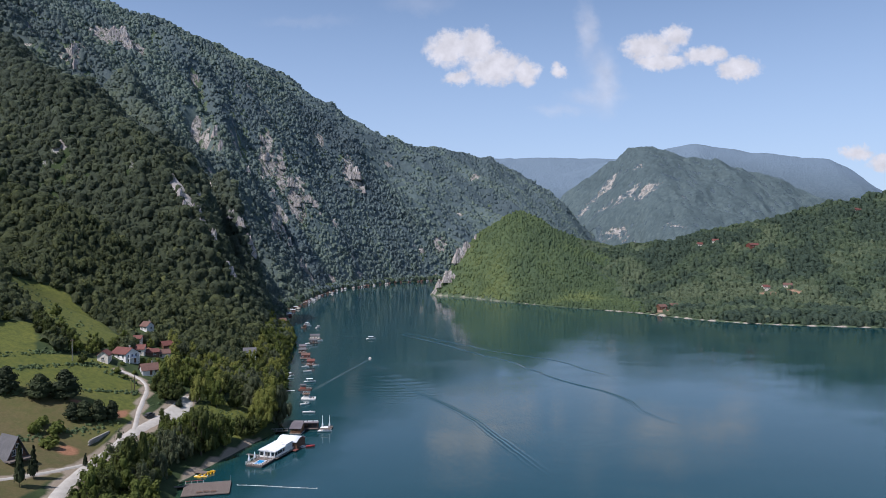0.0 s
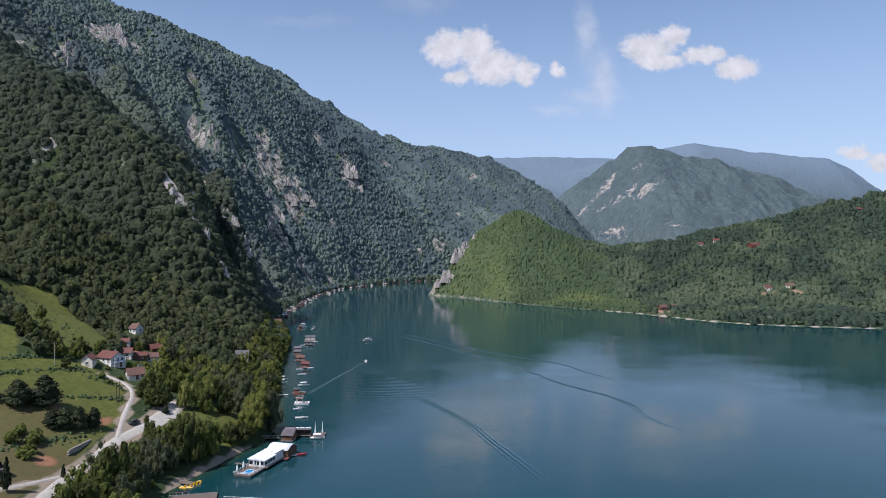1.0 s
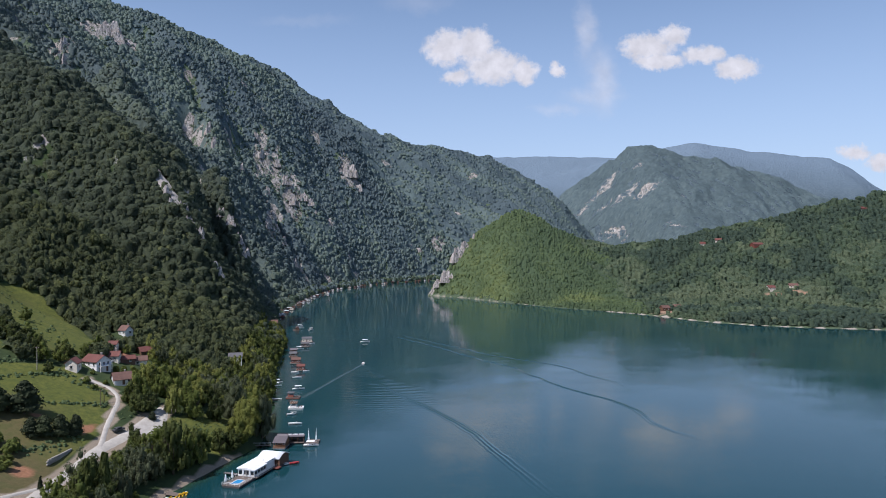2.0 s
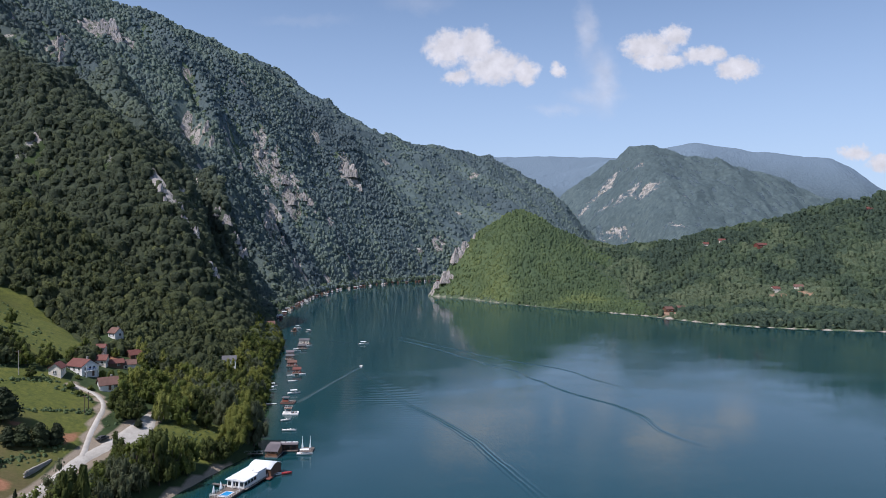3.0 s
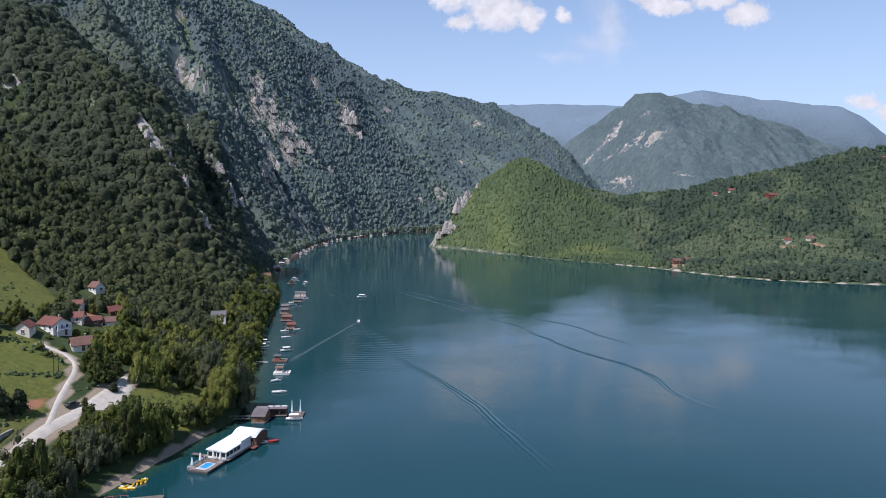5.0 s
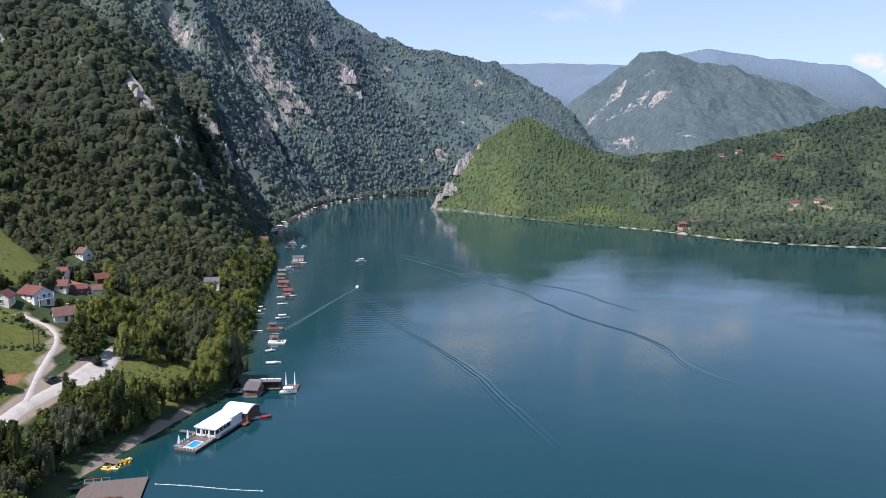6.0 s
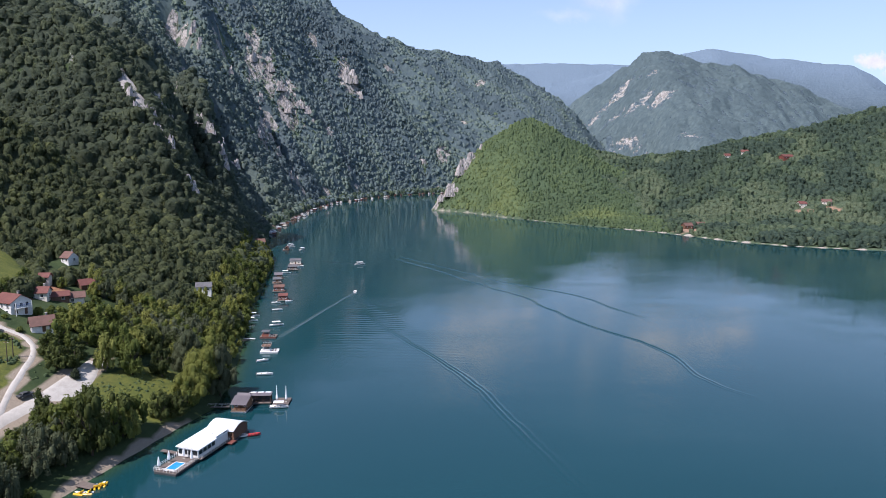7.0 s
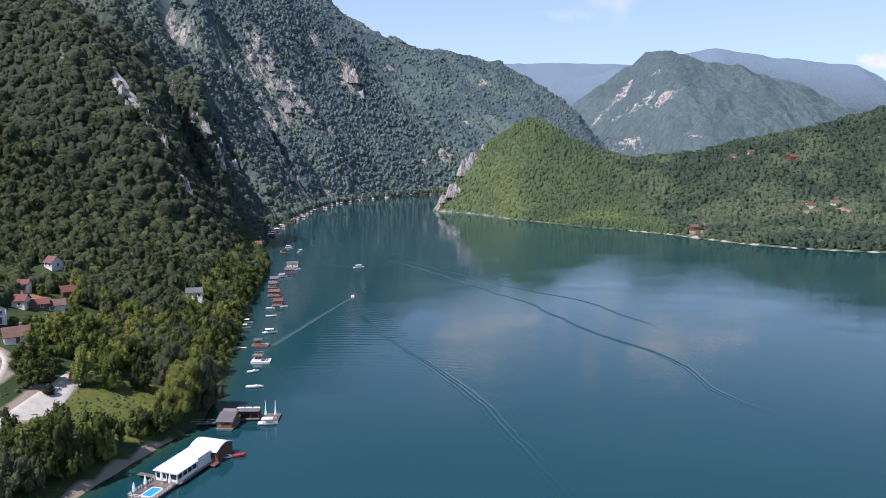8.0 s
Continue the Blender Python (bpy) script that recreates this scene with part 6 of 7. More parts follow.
def bathing_deck():
    base = thing("bathing_deck", (-79.2, 233.6, 0), 14, "large weathered brown floating deck moored near the bank", "deck")
    part("float", block(bmesh.new(), (14.4, 12.0, 0.7), (0, 0, -0.35), bevel=0.06), DARK, base)
    deck = part("deck", block(bmesh.new(), (14.8, 12.4, 0.2), (0, 0, 0.36), bevel=0.03), DECKING, base)
    for k in range(36):
        part("plank", block(bmesh.new(), (0.385, 12.3, 0.05), (-7.2 + k * 0.411, 0, 0.565)), DECKING, deck)
    for x, y in ((-2.0, -4.4), (0.2, -4.2), (2.4, -4.6)):
        bench = part("bench", block(bmesh.new(), (1.6, 0.7, 0.1), (x, y, 1.0)), TIMBER, base)
        for s in (-0.6, 0.6):
            part("leg", block(bmesh.new(), (0.1, 0.6, 0.4), (x + s, y, 0.6)), TIMBER, bench)
    part("flag_post", rod(bmesh.new(), (7.2, 6.0, 0.5), (7.2, 6.0, 2.4), 0.06), STEEL, base)
    part("gangway", block(bmesh.new(), (6.0, 1.2, 0.14), (-10.0, 3.5, 0.5)), DECKING, base)
    part("side_rail", rod(bmesh.new(), (-7.2, 6.0, 1.4), (-1.5, 6.0, 1.4), 0.05), REDPAINT, base)
    for k in range(4):
        part("rail_post", rod(bmesh.new(), (-7.2 + 1.9 * k, 6.0, 0.55), (-7.2 + 1.9 * k, 6.0, 1.42), 0.05), WHITE, base)
    line = thing("float_line", (-70.5, 238.4, 0), 0, "white floating rope line marking the bathing water", "rope")
    bm = bmesh.new()
    pts = [Vector((k * 3.0, -0.34 * k + 0.22 * math.sin(k * 0.7), 0.06)) for k in range(10)]
    for a, b in zip(pts, pts[1:]):
        rod(bm, a, b, 0.07)
    part("rope", bm, WHITE, line)
    for p in pts[::1]:
        bm = bmesh.new()
        bmesh.ops.create_uvsphere(bm, u_segments=8, v_segments=6, radius=0.17, matrix=Matrix.Translation(p) @ Matrix.Diagonal((1.6, 1, 1, 1)))
        part("float", bm, WHITE, line)
    # pedal boats and their landing
    land = thing("landing_stage", (-87.0, 250.5, 0), -20, "small timber landing stage on the gravel shore", "landing stage")
    part("deck", block(bmesh.new(), (5.6, 2.6, 0.2), (0, 0, 0.4), bevel=0.03), DECKING, land)
    for sx in (-2.4, 2.4):
        for sy in (-1, 1):
            part("pile", rod(bmesh.new(), (sx, sy, -1.0), (sx, sy, 0.5), 0.12), TIMBER, land)
    for x, y, turn in ((-84.2, 250.2, 30), (-83.2, 251.6, 10), (-86.6, 246.8, 75), (-84.9, 247.0, 95)):
        base = thing("pedal_boat", (x, y, 0.0), turn, "yellow and white plastic pedal boat moored at the landing", "pedal boat", "pedal boats at the landing")
        for s in (-0.5, 0.5):
            part("float", block(bmesh.new(), (0.5, 2.8, 0.45), (s, 0, -0.1), bevel=0.12), YELLOW if s < 0 or turn < 40 else WHITE, base)
        part("seat", block(bmesh.new(), (1.4, 0.6, 0.3), (0, -0.3, 0.35), bevel=0.08), YELLOW, base)
        part("backrest", block(bmesh.new(), (1.4, 0.15, 0.5), (0, -0.7, 0.5), bevel=0.05), YELLOW, base)
        part("slide", block(bmesh.new(), (0.5, 1.0, 0.12), (0, 0.8, 0.4), bevel=0.03), WHITE, base)
    boat((-55.0, 283.6, 0.05), -70, 3.6, 1.3, "red rowing boat moored at the restaurant terrace", REDPAINT)
    boat((-58.0, 282.6, 0.05), -75, 3.0, 1.6, "white dinghy moored at the restaurant terrace", WHITE)


bathing_deck()


def moorings():
    barge((-79.8, 395.8, 0), 4, 7.0, 4.4, RUST, GREY_ROOF, "rust-red pontoon boat with a dark canopy moored at the jetty")
    barge((-73.2, 372.0, 0), 6, 7.2, 4.6, WHITE, TIMBER, "white two-decked pontoon boat moored off the bank", True)
    rows = [(-92.7, 478, 8, 5.4, 5.0, 2.3, RED_TIMBER, RED_TILE, "dark red houseboat with a red tiled roof"),
            (-101.5, 504.5, 10, 6.6, 5.0, 2.2, RED_TIMBER, BROWN_TILE, "dark red houseboat with wide deck under the trees"),
            (-109.2, 531, 14, 5.2, 5.2, 2.2, TIMBER, GREY_ROOF, "brown houseboat with a grey hipped roof"),
            (-112.6, 548, 14, 5.6, 4.6, 2.2, TIMBER, MAUVE_ROOF, "small brown houseboat with a mauve sheet roof"),
            (-111.2, 583.5, 10, 7.0, 5.2, 2.0, DARK, GREY_ROOF, "low dark houseboat with grey sheet roof"),
            (-114.8, 609, 10, 9.0, 7.0, 2.6, CREAM, GREY_ROOF, "large grey-roofed houseboat moored off the bank"),
            (-139, 686, -80, 8.0, 3.4, 1.8, TIMBER, BROWN_TILE, "long low brown timber houseboat")]
    for x, y, turn, w, l, h, wall, roof, label in rows:
        houseboat((x, y, 0), turn, w, l, h, wall, roof, label)
    for x, y, turn, l, w, label, canopy, console in (
            (-72.5, 358.4, -65, 4.6, 1.7, "white motorboat moored on a buoy", None, True), (-67, 341, -85, 6.0, 1.9, "long white motorboat moored on a buoy", None, True),
            (-98, 436, -80, 6.6, 2.3, "white launch with canopy moored near the trees", CANVAS, False), (-96, 425.5, -78, 6.6, 2.2, "white canopied boat moored near the trees", CANVAS, False),
            (-94.5, 413.4, -85, 3.6, 1.3, "small white rowing boat", None, False), (-81.5, 417.4, -70, 6.8, 2.5, "white motor cruiser with canopy", CANVAS, True),
            (-89.5, 450.8, -80, 5.4, 1.8, "white open boat at anchor", None, False), (-88.4, 473, -70, 4.2, 1.5, "white dinghy beside the red-roofed houseboat", None, False), (-94.5, 468.5, -86, 4.8, 1.7, "white open boat before the red-roofed houseboat", None, True),
            (-112.4, 567, -85, 7.0, 2.4, "white launch moored between the houseboats", CANVAS, False), (-108.6, 597, -80, 5.0, 1.8, "white rowing boat beside the grey-roofed houseboat", None, False),
            (-143, 717, -60, 6.4, 2.4, "white canopied boat at anchor", CANVAS, True), (-139, 704, -60, 6.0, 2.2, "white motorboat at anchor", CANVAS, False),
            (-126.5, 688, -30, 6.4, 2.6, "white motor cruiser at anchor", CANVAS, True), (-98, 396, -80, 4.0, 1.4, "white rowing boat at the bank", None, False),
            (-88, 388, -70, 4.0, 1.4, "dark rowing boat drawn up at the bank", None, False)):
        boat((x, y, 0.05), turn, l, w, label, DARK if "dark" in label else WHITE, canopy, group="moored boats", console=console)
    jetty = thing("jetty", (-91, 392, 0), -8, "narrow white jetty from the bank to a houseboat", "jetty")
    part("walkway", block(bmesh.new(), (13.0, 0.9, 0.14), (0, 0, 0.35)), WHITE, jetty)
    for k in range(5):
        part("pile", rod(bmesh.new(), (-6 + 3 * k, 0, -1.0), (-6 + 3 * k, 0, 0.4), 0.1), TIMBER, jetty)
    # two boats under way, and the houseboats along the foot of the gorge
    boat((-56, 502, 0.05), 5, 5.4, 2.0, "white motorboat drawing a wake up the lake", WHITE, None, group="boats on the open lake", console=True)
    boat((-67, 608, 0.05), -70, 8.0, 3.0, "white excursion boat with canopy on the open lake", WHITE, CANVAS, group="boats on the open lake", console=True)
    rng = random.Random(12)
    styles = [(TIMBER, GREY_ROOF, "brown houseboat with grey roof under the gorge side"), (CREAM, BROWN_TILE, "pale houseboat with brown roof under the gorge side"),
              (WHITE, GREY_ROOF, "white houseboat with grey roof under the gorge side"), (TIMBER, BROWN_TILE, "brown timber houseboat under the gorge side"),
              (WHITE, RED_TILE, "white houseboat with red roof under the gorge side"), (RED_TIMBER, CANVAS, "red houseboat with white roof under the gorge side")]
    made = {}
    shore = LAKE[15:23]
    mids = glide(shore, 1.0)
    at = 6.0
    while at < len(mids) - 40:
        p = mids[int(at)]
        d = (mids[int(at) + 2] - p).normalized()
        q = p + Vector((d.y, -d.x, 0)) * rng.uniform(0.5, 10.0)
        turn = math.degrees(math.atan2(d.y, d.x)) - 180 + rng.uniform(-12, 12)
        k = rng.randrange(len(styles))
        if k not in made:
            made[k] = houseboat((q.x, q.y, 0), turn, 4.2 + k * 0.4, 4.2, 2.0, *styles[k], group="houseboats under the gorge side", flat=(k == 5))
        else:
            copy_thing(made[k], pose(q.x, q.y, 0, 0, 0, turn))
        at += rng.choice((8, 9, 11, 13, 18, 26, 34))


moorings()


# ---------------------------------------------------------------- wakes on the water
def wake(line, width, crests, label, material, height=0.10, stray=7.0):
    """A train of low crests that runs along a line on the water."""
    mids = glide(line, 2.5)
    bm = bmesh.new()
    n = crests * 4 + 1
    last = None
    rng = np.random.default_rng(len(mids))
    total = len(mids) - 1
    for k, p in enumerate(mids):
        d = (mids[min(k + 1, total)] - mids[max(k - 1, 0)]).normalized()
        side = Vector((-d.y, d.x, 0))
        t = k / total
        p = p + side * (float(fbm(np.array([p.x]), np.array([p.y]), 26, 3, 17)[0]) - 0.5) * stray * min(1, 5 * t)
        w = width * (0.35 + 0.65 * t) * rng.uniform(0.85, 1.15)
        fade = min(1, 25 * t, 6 * (1 - t)) * (0.7 + 0.6 * rng.random())
        row = []
        for i in range(n):
            u = i / (n - 1)
            q = p + side * (u - 0.5) * w
            z = 0.012 + height * fade * max(0.0, math.sin(u * math.pi * crests * 2 - 0.5)) * math.sin(u * math.pi)
            row.append(bm.verts.new((q.x, q.y, z if 0 < i < n - 1 else 0.006)))
        if last:
            for i in range(n - 1):
                bm.faces.new((last[i], row[i], row[i + 1], last[i + 1]))
        last = row
    bmesh.ops.recalc_face_normals(bm, faces=bm.faces)
    ob = part("wake", bm, material, None, "", True)
    return tagged(ob, label, "wake", kind="stuff")


wake([(-56, 499), (-62, 470), (-69, 430), (-75, 396)], 3.0, 2, "pale arm of a boat's wake", FOAM, 0.1, 1.0)
wake([(-56, 499), (-44, 455), (-28, 412), (-4.5, 362), (11.4, 327), (24, 284), (34, 250)], 6.5, 3, "long curving arm of a boat's wake", WATER, 0.2, 3.0)
wake([(-56, 499), (-50, 477), (-44, 456)], 2.4, 2, "foaming start of a boat's wake", FOAM, 0.1, 0.5)
wake([(-44, 640), (0, 566), (27, 515), (46, 478), (62, 433), (79, 400), (89, 374), (93, 345), (103, 318)], 3.6, 2, "old dark wake line across the lake", WATER, 0.24)
wake([(-42, 652), (0, 590), (40, 532), (76, 492), (100, 425)], 3.0, 2, "faint second wake line across the lake", WATER, 0.17)
wake([(-44, 640), (-22, 603), (0, 567)], 2.0, 2, "pale foaming start of an old wake line", FOAM, 0.1, 3.0)
wake([(-69, 610), (-84, 616), (-100, 624)], 2.5, 2, "short wake behind the excursion boat", FOAM)


def stern_waves(x0, y0, length, spread, wave, height, label):
    """Low cross waves that follow a boat between the arms of its wake."""
    xs, ys = np.linspace(-1, 1, 41), np.arange(0, length, wave / 6)
    u, back = np.meshgrid(xs, ys)
    half = 2.0 + spread * back
    x = x0 + u * half + 0.22 * back + 1.5 * (fbm(u * half, back, 18, 2, 5) - 0.5)
    y = y0 - back - 0.10 * half * u * u
    fade = np.clip((1 - np.abs(u)) / 0.35, 0, 1) * np.clip(back / 15, 0, 1) * np.clip((length - back) / (0.5 * length), 0, 1)
    z = 0.008 + height * fade * np.clip(np.sin(back / wave * 6.283), -0.2, 1) * (0.5 + fbm(x, y, 14, 2, 6))
    z = np.where(fade > 0, np.maximum(z, 0.006), 0.004)
    i = np.arange(x.size).reshape(x.shape)
    a, b, c, e = i[:-1, :-1].ravel(), i[:-1, 1:].ravel(), i[1:, 1:].ravel(), i[1:, :-1].ravel()
    tris = np.concatenate([np.stack([a, c, b], 1), np.stack([a, e, c], 1)])
    me = tri_mesh("wake", np.stack([x.ravel(), y.ravel(), z.ravel()], 1), tris, None, False)
    return tagged(new("wake", lay(me, WATER)), label, "wake", kind="stuff")


stern_waves(-56, 496, 150, 0.30, 4.2, 0.038, "low cross waves following the motorboat")


# ---------------------------------------------------------------- single trees near the shore and the village
def crown_mesh(name, material, **how):
    co, tri = crown(**how)
    co[:, 2] -= co[:, 2].min()
    co[:, 2] /= co[:, 2].max()
    return lay(tri_mesh(name, co, tri, None, False), material)


def tree_kind(name, label, category, material, seed, crown_from=0.05, **how):
    """A tree one metre high and one metre in crown radius, as a thing with trunk and crown."""
    base = thing(name, (0, 0, -500), 0, label, category)
    bm = bmesh.new()
    rod(bm, (0, 0, -0.06), (0, 0, 0.62), 0.06, 0.025, 7)
    rng = random.Random(seed)
    for k in range(5):
        a, z = rng.uniform(0, 6.28), rng.uniform(0.2, 0.45)
        rod(bm, (0, 0, z), (math.cos(a) * 0.5, math.sin(a) * 0.5, z + 0.26), 0.022, 0.008, 5)
    part("trunk", bm, BARK, base)
    top = new("crown", crown_mesh("crown", material, seed=seed, **how))
    top.parent = base
    top.matrix_basis = Matrix.Translation((0, 0, crown_from)) @ Matrix.Diagonal((1, 1, 1 - crown_from, 1))
    return base


ROUND = dict(lobes=30, sprays=27, size=0.066, spread=0.82, tall=1.45, lobe=(0.16, 0.31), core=0.70)
FINE = dict(lobes=32, sprays=36, size=0.054, spread=0.84, tall=1.45, lobe=(0.15, 0.29), core=0.66)
GREAT = dict(lobes=64, sprays=80, size=0.031, spread=0.84, tall=1.45, lobe=(0.12, 0.26), core=0.74)
KINDS = {
    "dark": [tree_kind("oak_tree", "dark green broadleaf tree with a dense rounded crown", "tree", LEAF_DARK, 31 + k, **ROUND) for k in range(3)],
    "mid": [tree_kind("beech_tree", "leafy mid-green broadleaf tree in full summer leaf", "tree", LEAF_MID, 51 + k, **ROUND) for k in range(3)],
    "light": [tree_kind("willow_tree", "light yellow-green broadleaf tree in bright sun", "tree", LEAF_LIGHT, 71 + k, **FINE) for k in range(2)],
    "grey": [tree_kind("poplar_tree", "silvery grey-green broadleaf tree with a rounded crown", "tree", LEAF_GREY, 91, **FINE)],
    "great": [tree_kind("willow_tree", "great yellow-green lakeside tree with a dense sunlit crown", "tree", LEAF_LIGHT, 75 + k, **GREAT) for k in range(2)],
    "silver": [tree_kind("poplar_tree", "great silvery grey-green tree with a dense rounded crown", "tree", LEAF_GREY, 93, **GREAT)],
    "column": [tree_kind("lombardy_poplar", "tall slender dark green poplar", "tree", LEAF_DARK, 95, 0.04, lobes=12, sprays=44, size=0.22, shape="column")],
    "pine": [tree_kind("pine_tree", "dark dense pine standing on the meadow", "tree", NEEDLES, 97 + k, 0.03, lobes=16, sprays=40, size=0.11, shape="oval", core=0.86) for k in range(2)],
    "spruce": [tree_kind("spruce_tree", "slim dark spruce beside the track", "tree", NEEDLES, 99, 0.10, lobes=10, sprays=30, size=0.22, shape="cone")],
    "bush": [tree_kind("bush", "low dense green bush", "bush", LEAF_MID, 111 + k, 0.02, lobes=6, sprays=30, size=0.2, spread=0.6) for k in range(2)],
}
USED = set()
# keep-clear circles, some of them on the camera's sight lines to houses
HOUSES = [(-144, 318, 8.5), (-148, 307, 5), (-130.5, 310.5, 6.5), (-148.6, 341, 5.5), (-144, 346, 5), (-140, 350, 6), (-146, 369, 5), (-155.5, 357, 4), (-141, 340, 4), (-170, 402, 8), (-166, 391, 7), (-121, 433, 8), (-115, 424, 7), (-110, 415, 6), (-77, 312.5, 9.5), (-88, 322, 7),
          (-132, 214.5, 8)]
rng_tree = random.Random(77)


def plant(kind, x, y, radius, height):
    ob = rng_tree.choice(KINDS[kind])
    m = pose(x, y, drape(x, y, -0.15), 0, 0, rng_tree.uniform(0, 360))
    size = Vector((radius, radius, height))
    if ob.name not in USED:
        USED.add(ob.name)
        ob.matrix_basis = m @ Matrix.Diagonal((*size, 1))
        return ob
    return copy_thing(ob, m @ Matrix.Diagonal((*(a / b for a, b in zip(size, ob.scale)), 1)))


# trees that stand out
for kind, x, y, radius, height in (
        ("great", -79, 312.5, 8.6, 20), ("silver", -75.5, 316.5, 6.4, 18.5), ("great", -79, 301.5, 7.0, 15), ("silver", -88, 322, 7.0, 15), ("light", -106, 301, 4.6, 12.5), ("mid", -99, 304, 4.6, 12),
        ("dark", -92, 310, 4.6, 11), ("dark", -116.5, 293, 5.2, 9.5), ("dark", -120.5, 298, 4.8, 9), ("dark", -113, 297, 4.0, 9), ("column", -97, 226, 1.9, 17), ("column", -100, 222, 1.7, 15),
        ("grey", -94, 231, 3.4, 13), ("pine", -147.5, 257, 4.6, 9.5), ("pine", -141, 262, 5.2, 11.5), ("pine", -158, 254, 4.6, 9.5), ("spruce", -119.6, 198.5, 1.7, 12.5),
        ("spruce", -120, 206, 1.5, 10), ("spruce", -114.6, 225, 0.9, 4.5), ("pine", -110.2, 291.5, 1.6, 3.6), ("pine", -130, 254, 3.4, 7.5), ("pine", -126.4, 257, 3.2, 8),
        ("pine", -123.4, 261, 2.8, 7.5), ("pine", -133, 252, 2.8, 6.5), ("bush", -137, 236, 3.2, 4.0), ("bush", -133, 240, 3.4, 4.5), ("mid", -130, 234, 2.8, 4.6), ("bush", -128.5, 229, 3.0, 3.6),
        ("bush", -139, 242, 2.8, 3.4), ("mid", -196, 356, 3.2, 7.5), ("dark", -91, 262, 6.4, 19), ("mid", -88.5, 269, 4.4, 13), ("light", -86.2, 274, 3.8, 12.5), ("dark", -83.6, 287.5, 4.2, 9), ("dark", -80.2, 293, 4.0, 9), ("dark", -84, 292, 3.6, 8), ("mid", -79.5, 298, 4.0, 10), ("grey", -98, 250, 5.2, 13), ("dark", -93.5, 259, 4.4, 12),
        ("grey", -99, 256, 4.6, 11), ("mid", -94, 262, 3.6, 9), ("grey", -97, 246, 4.4, 10), ("dark", -152, 296, 2.4, 5), ("mid", -158, 303, 4.0, 8.5), ("mid", -154, 309, 3.4, 7),
        ("dark", -163, 307, 3.8, 8), ("bush", -140, 300, 2.0, 2.6), ("bush", -135, 298, 1.6, 2.2), ("grey", -222, 410, 4.2, 8), ("mid", -126, 318, 3.6, 6.5), ("mid", -131, 322, 3.8, 6), ("bush", -137.5, 321, 2.4, 3.4), ("bush", -136.5, 326, 2.2, 3.0), ("mid", -134, 329, 2.8, 4.6), ("bush", -139, 331, 1.8, 2.4),
        ("dark", -152.5, 326, 2.8, 5.5), ("mid", -155.5, 332, 3.2, 6.5), ("dark", -152, 346, 2.4, 4.6), ("mid", -159.5, 350, 3.4, 7), ("bush", -134.5, 343, 2.4, 3.2), ("mid", -133.5, 350, 3.2, 6),
        ("bush", -134.6, 304.5, 1.4, 1.8), ("bush", -125.4, 306, 1.8, 2.4), ("mid", -150, 359, 2.6, 5), ("dark", -162, 366, 3.4, 7.5), ("bush", -141.5, 309, 1.5, 1.6)):
    plant(kind, x, y, radius, height)


def copse(ring, step, kinds, sizes, lift, seed, shore=4.5):
    """Trees at random over an area, clear of roads, houses and lawns."""
    xs, ys = [p[0] for p in ring], [p[1] for p in ring]
    rng = random.Random(seed)
    y = min(ys)
    row = 0
    while y < max(ys):
        x = min(xs) + (row % 2) * step / 2
        while x < max(xs):
            px, py = x + rng.uniform(-0.38, 0.38) * step, y + rng.uniform(-0.38, 0.38) * step
            x += step
            a, b = np.array([px]), np.array([py])
            if not inside(a, b, ring)[0] or shore_distance(a, b)[0] < shore or meadow_at(a, b)[0] > 0.4 or path_distance(a, b)[0] < 2.6:
                continue
            if any(math.hypot(px - hx, py - hy) < r for hx, hy, r in HOUSES):
                continue
            radius = rng.uniform(*sizes)
            plant(rng.choice(kinds), px, py, radius, radius * rng.uniform(*lift))
        y += step * 0.88
        row += 1


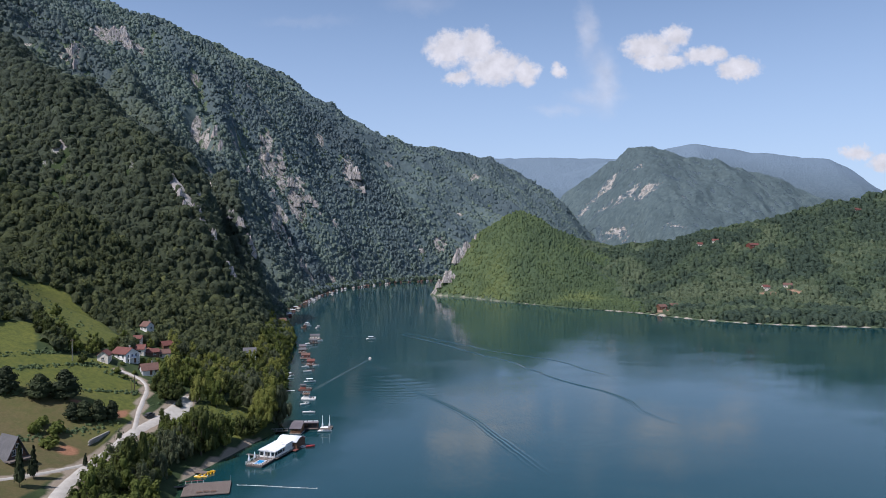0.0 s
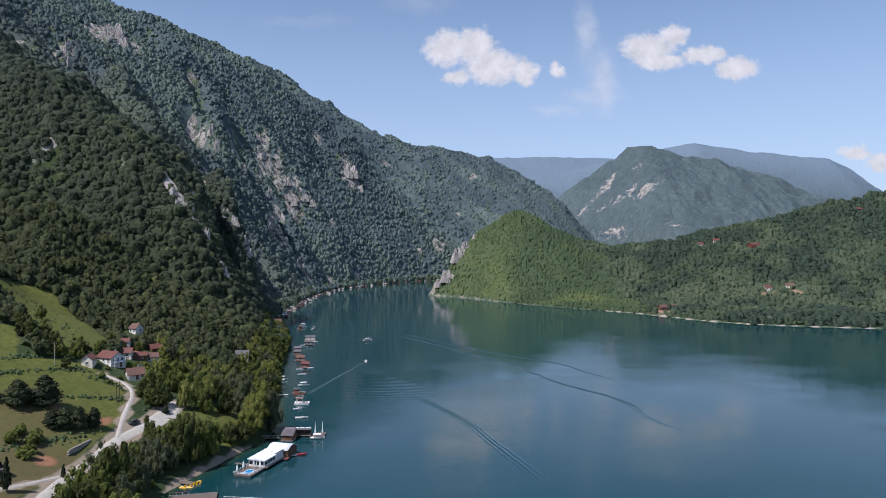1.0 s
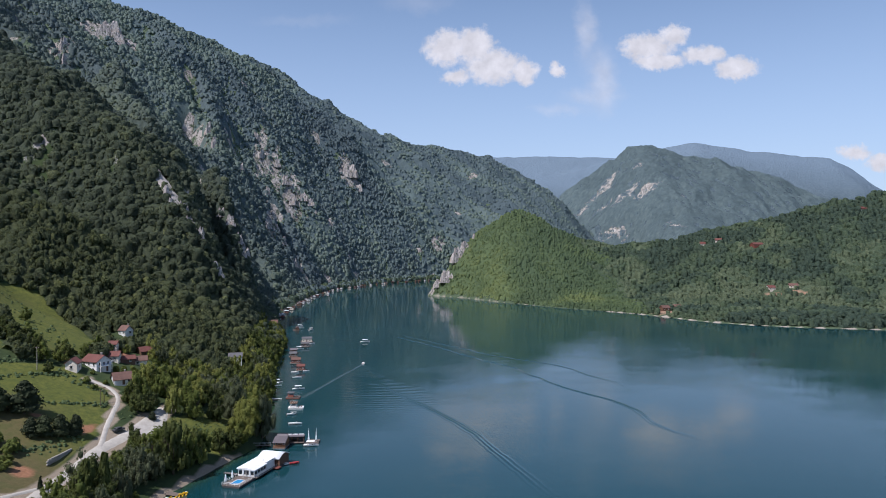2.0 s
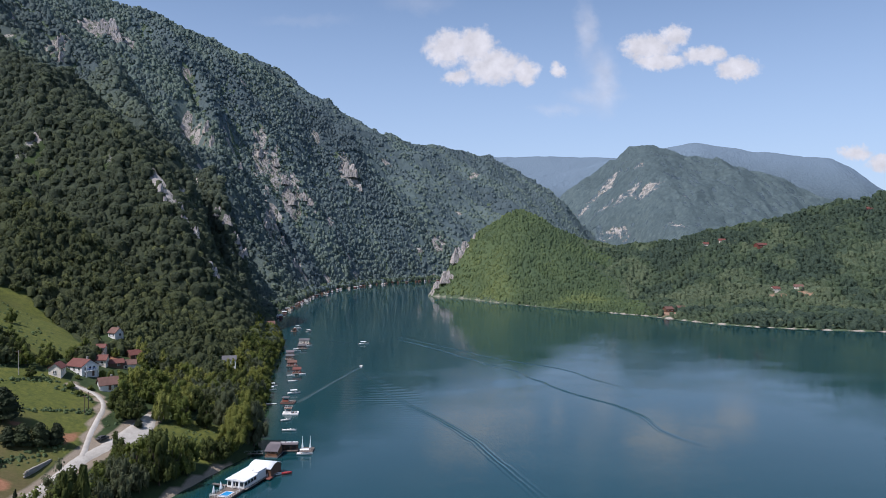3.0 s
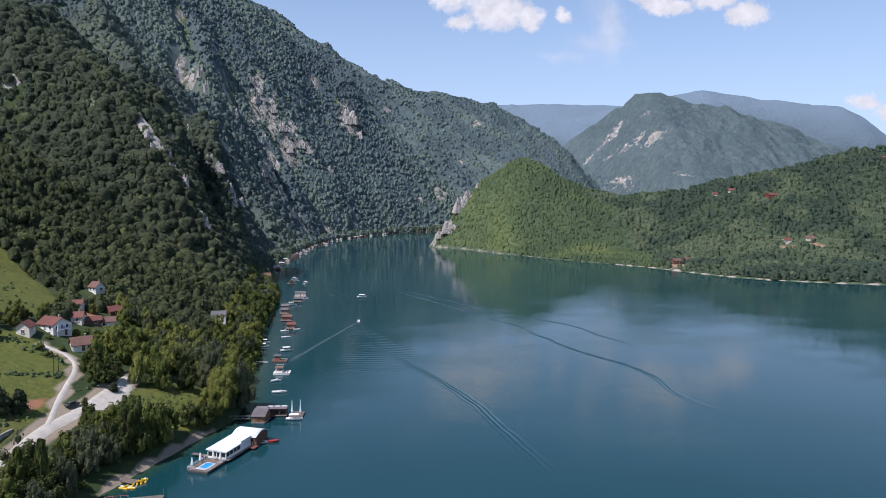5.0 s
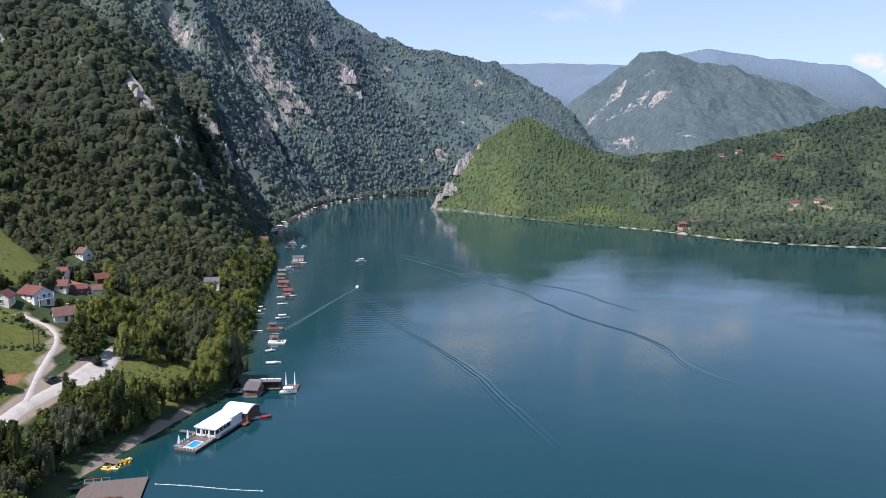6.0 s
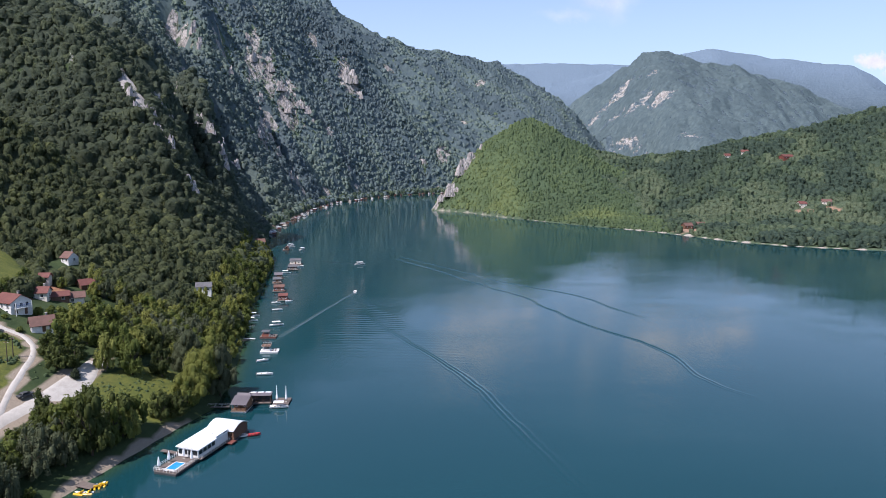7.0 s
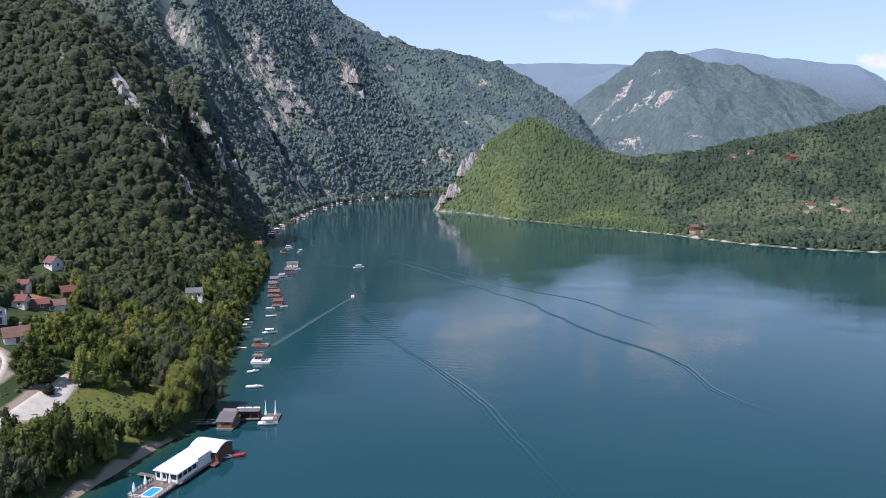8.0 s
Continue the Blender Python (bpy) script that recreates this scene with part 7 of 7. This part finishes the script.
copse([(-111, 178), (-112, 205), (-115, 222), (-109, 240), (-104, 258), (-99, 272), (-92, 280), (-84, 284), (-82, 272), (-90, 255), (-93, 240), (-84, 215), (-80, 178)], 6.4,
      ["dark", "mid", "dark", "mid", "grey"], (3.8, 6.2), (1.9, 2.6), 5)
copse([(-122, 300), (-108, 307), (-99, 315), (-86, 320), (-77, 312), (-72, 330), (-84, 380), (-104, 452), (-128, 452), (-118, 420), (-112, 400), (-112, 376), (-152, 374), (-150, 366), (-134, 356),
       (-126, 336), (-124, 318)], 6.6, ["dark", "mid", "light", "mid", "light", "grey"], (3.6, 5.8), (1.7, 2.3), 6)
copse([(-176, 300), (-160, 305), (-152, 318), (-158, 330), (-164, 318), (-182, 322), (-200, 300), (-198, 282), (-184, 292)], 5.4, ["dark", "mid", "dark"], (2.4, 4.0), (1.6, 2.2), 7)
copse([(-150, 232), (-126, 226), (-122, 246), (-134, 250), (-150, 246)], 6.0, ["bush", "mid", "bush"], (1.6, 3.0), (1.2, 1.6), 8)
copse([(-210, 372), (-200, 396), (-176, 374), (-170, 352), (-185, 365)], 9.0, ["bush", "bush", "mid"], (1.4, 2.6), (1.1, 1.5), 9)
copse([(-74, 312), (-70, 330), (-80, 372), (-98, 455), (-108, 510), (-122, 580), (-140, 645), (-156, 645), (-130, 580), (-120, 510), (-108, 455), (-92, 380), (-80, 330)], 4.6, ["mid", "bush", "dark", "bush", "light"],
      (1.8, 3.4), (1.5, 2.2), 10, 0.8)
copse([(-97, 234), (-88, 262), (-84, 284), (-80, 300), (-76, 300), (-79, 284), (-84, 262), (-90, 240)], 3.6, ["bush", "mid", "bush", "dark"], (1.3, 2.4), (1.1, 1.7), 11, 3.2)
copse([(-104, 455), (-113, 510), (-126, 580), (-148, 650), (-170, 650), (-146, 580), (-132, 510), (-122, 455)], 6.4, ["mid", "light", "mid", "dark"], (3.4, 5.4), (1.6, 2.2), 12, 4.0)
copse([(-113, 222), (-113, 250), (-108, 268), (-101, 276), (-98, 268), (-104, 252), (-108, 238)], 4.8, ["dark", "mid", "grey", "mid"], (2.6, 4.4), (1.6, 2.2), 13)
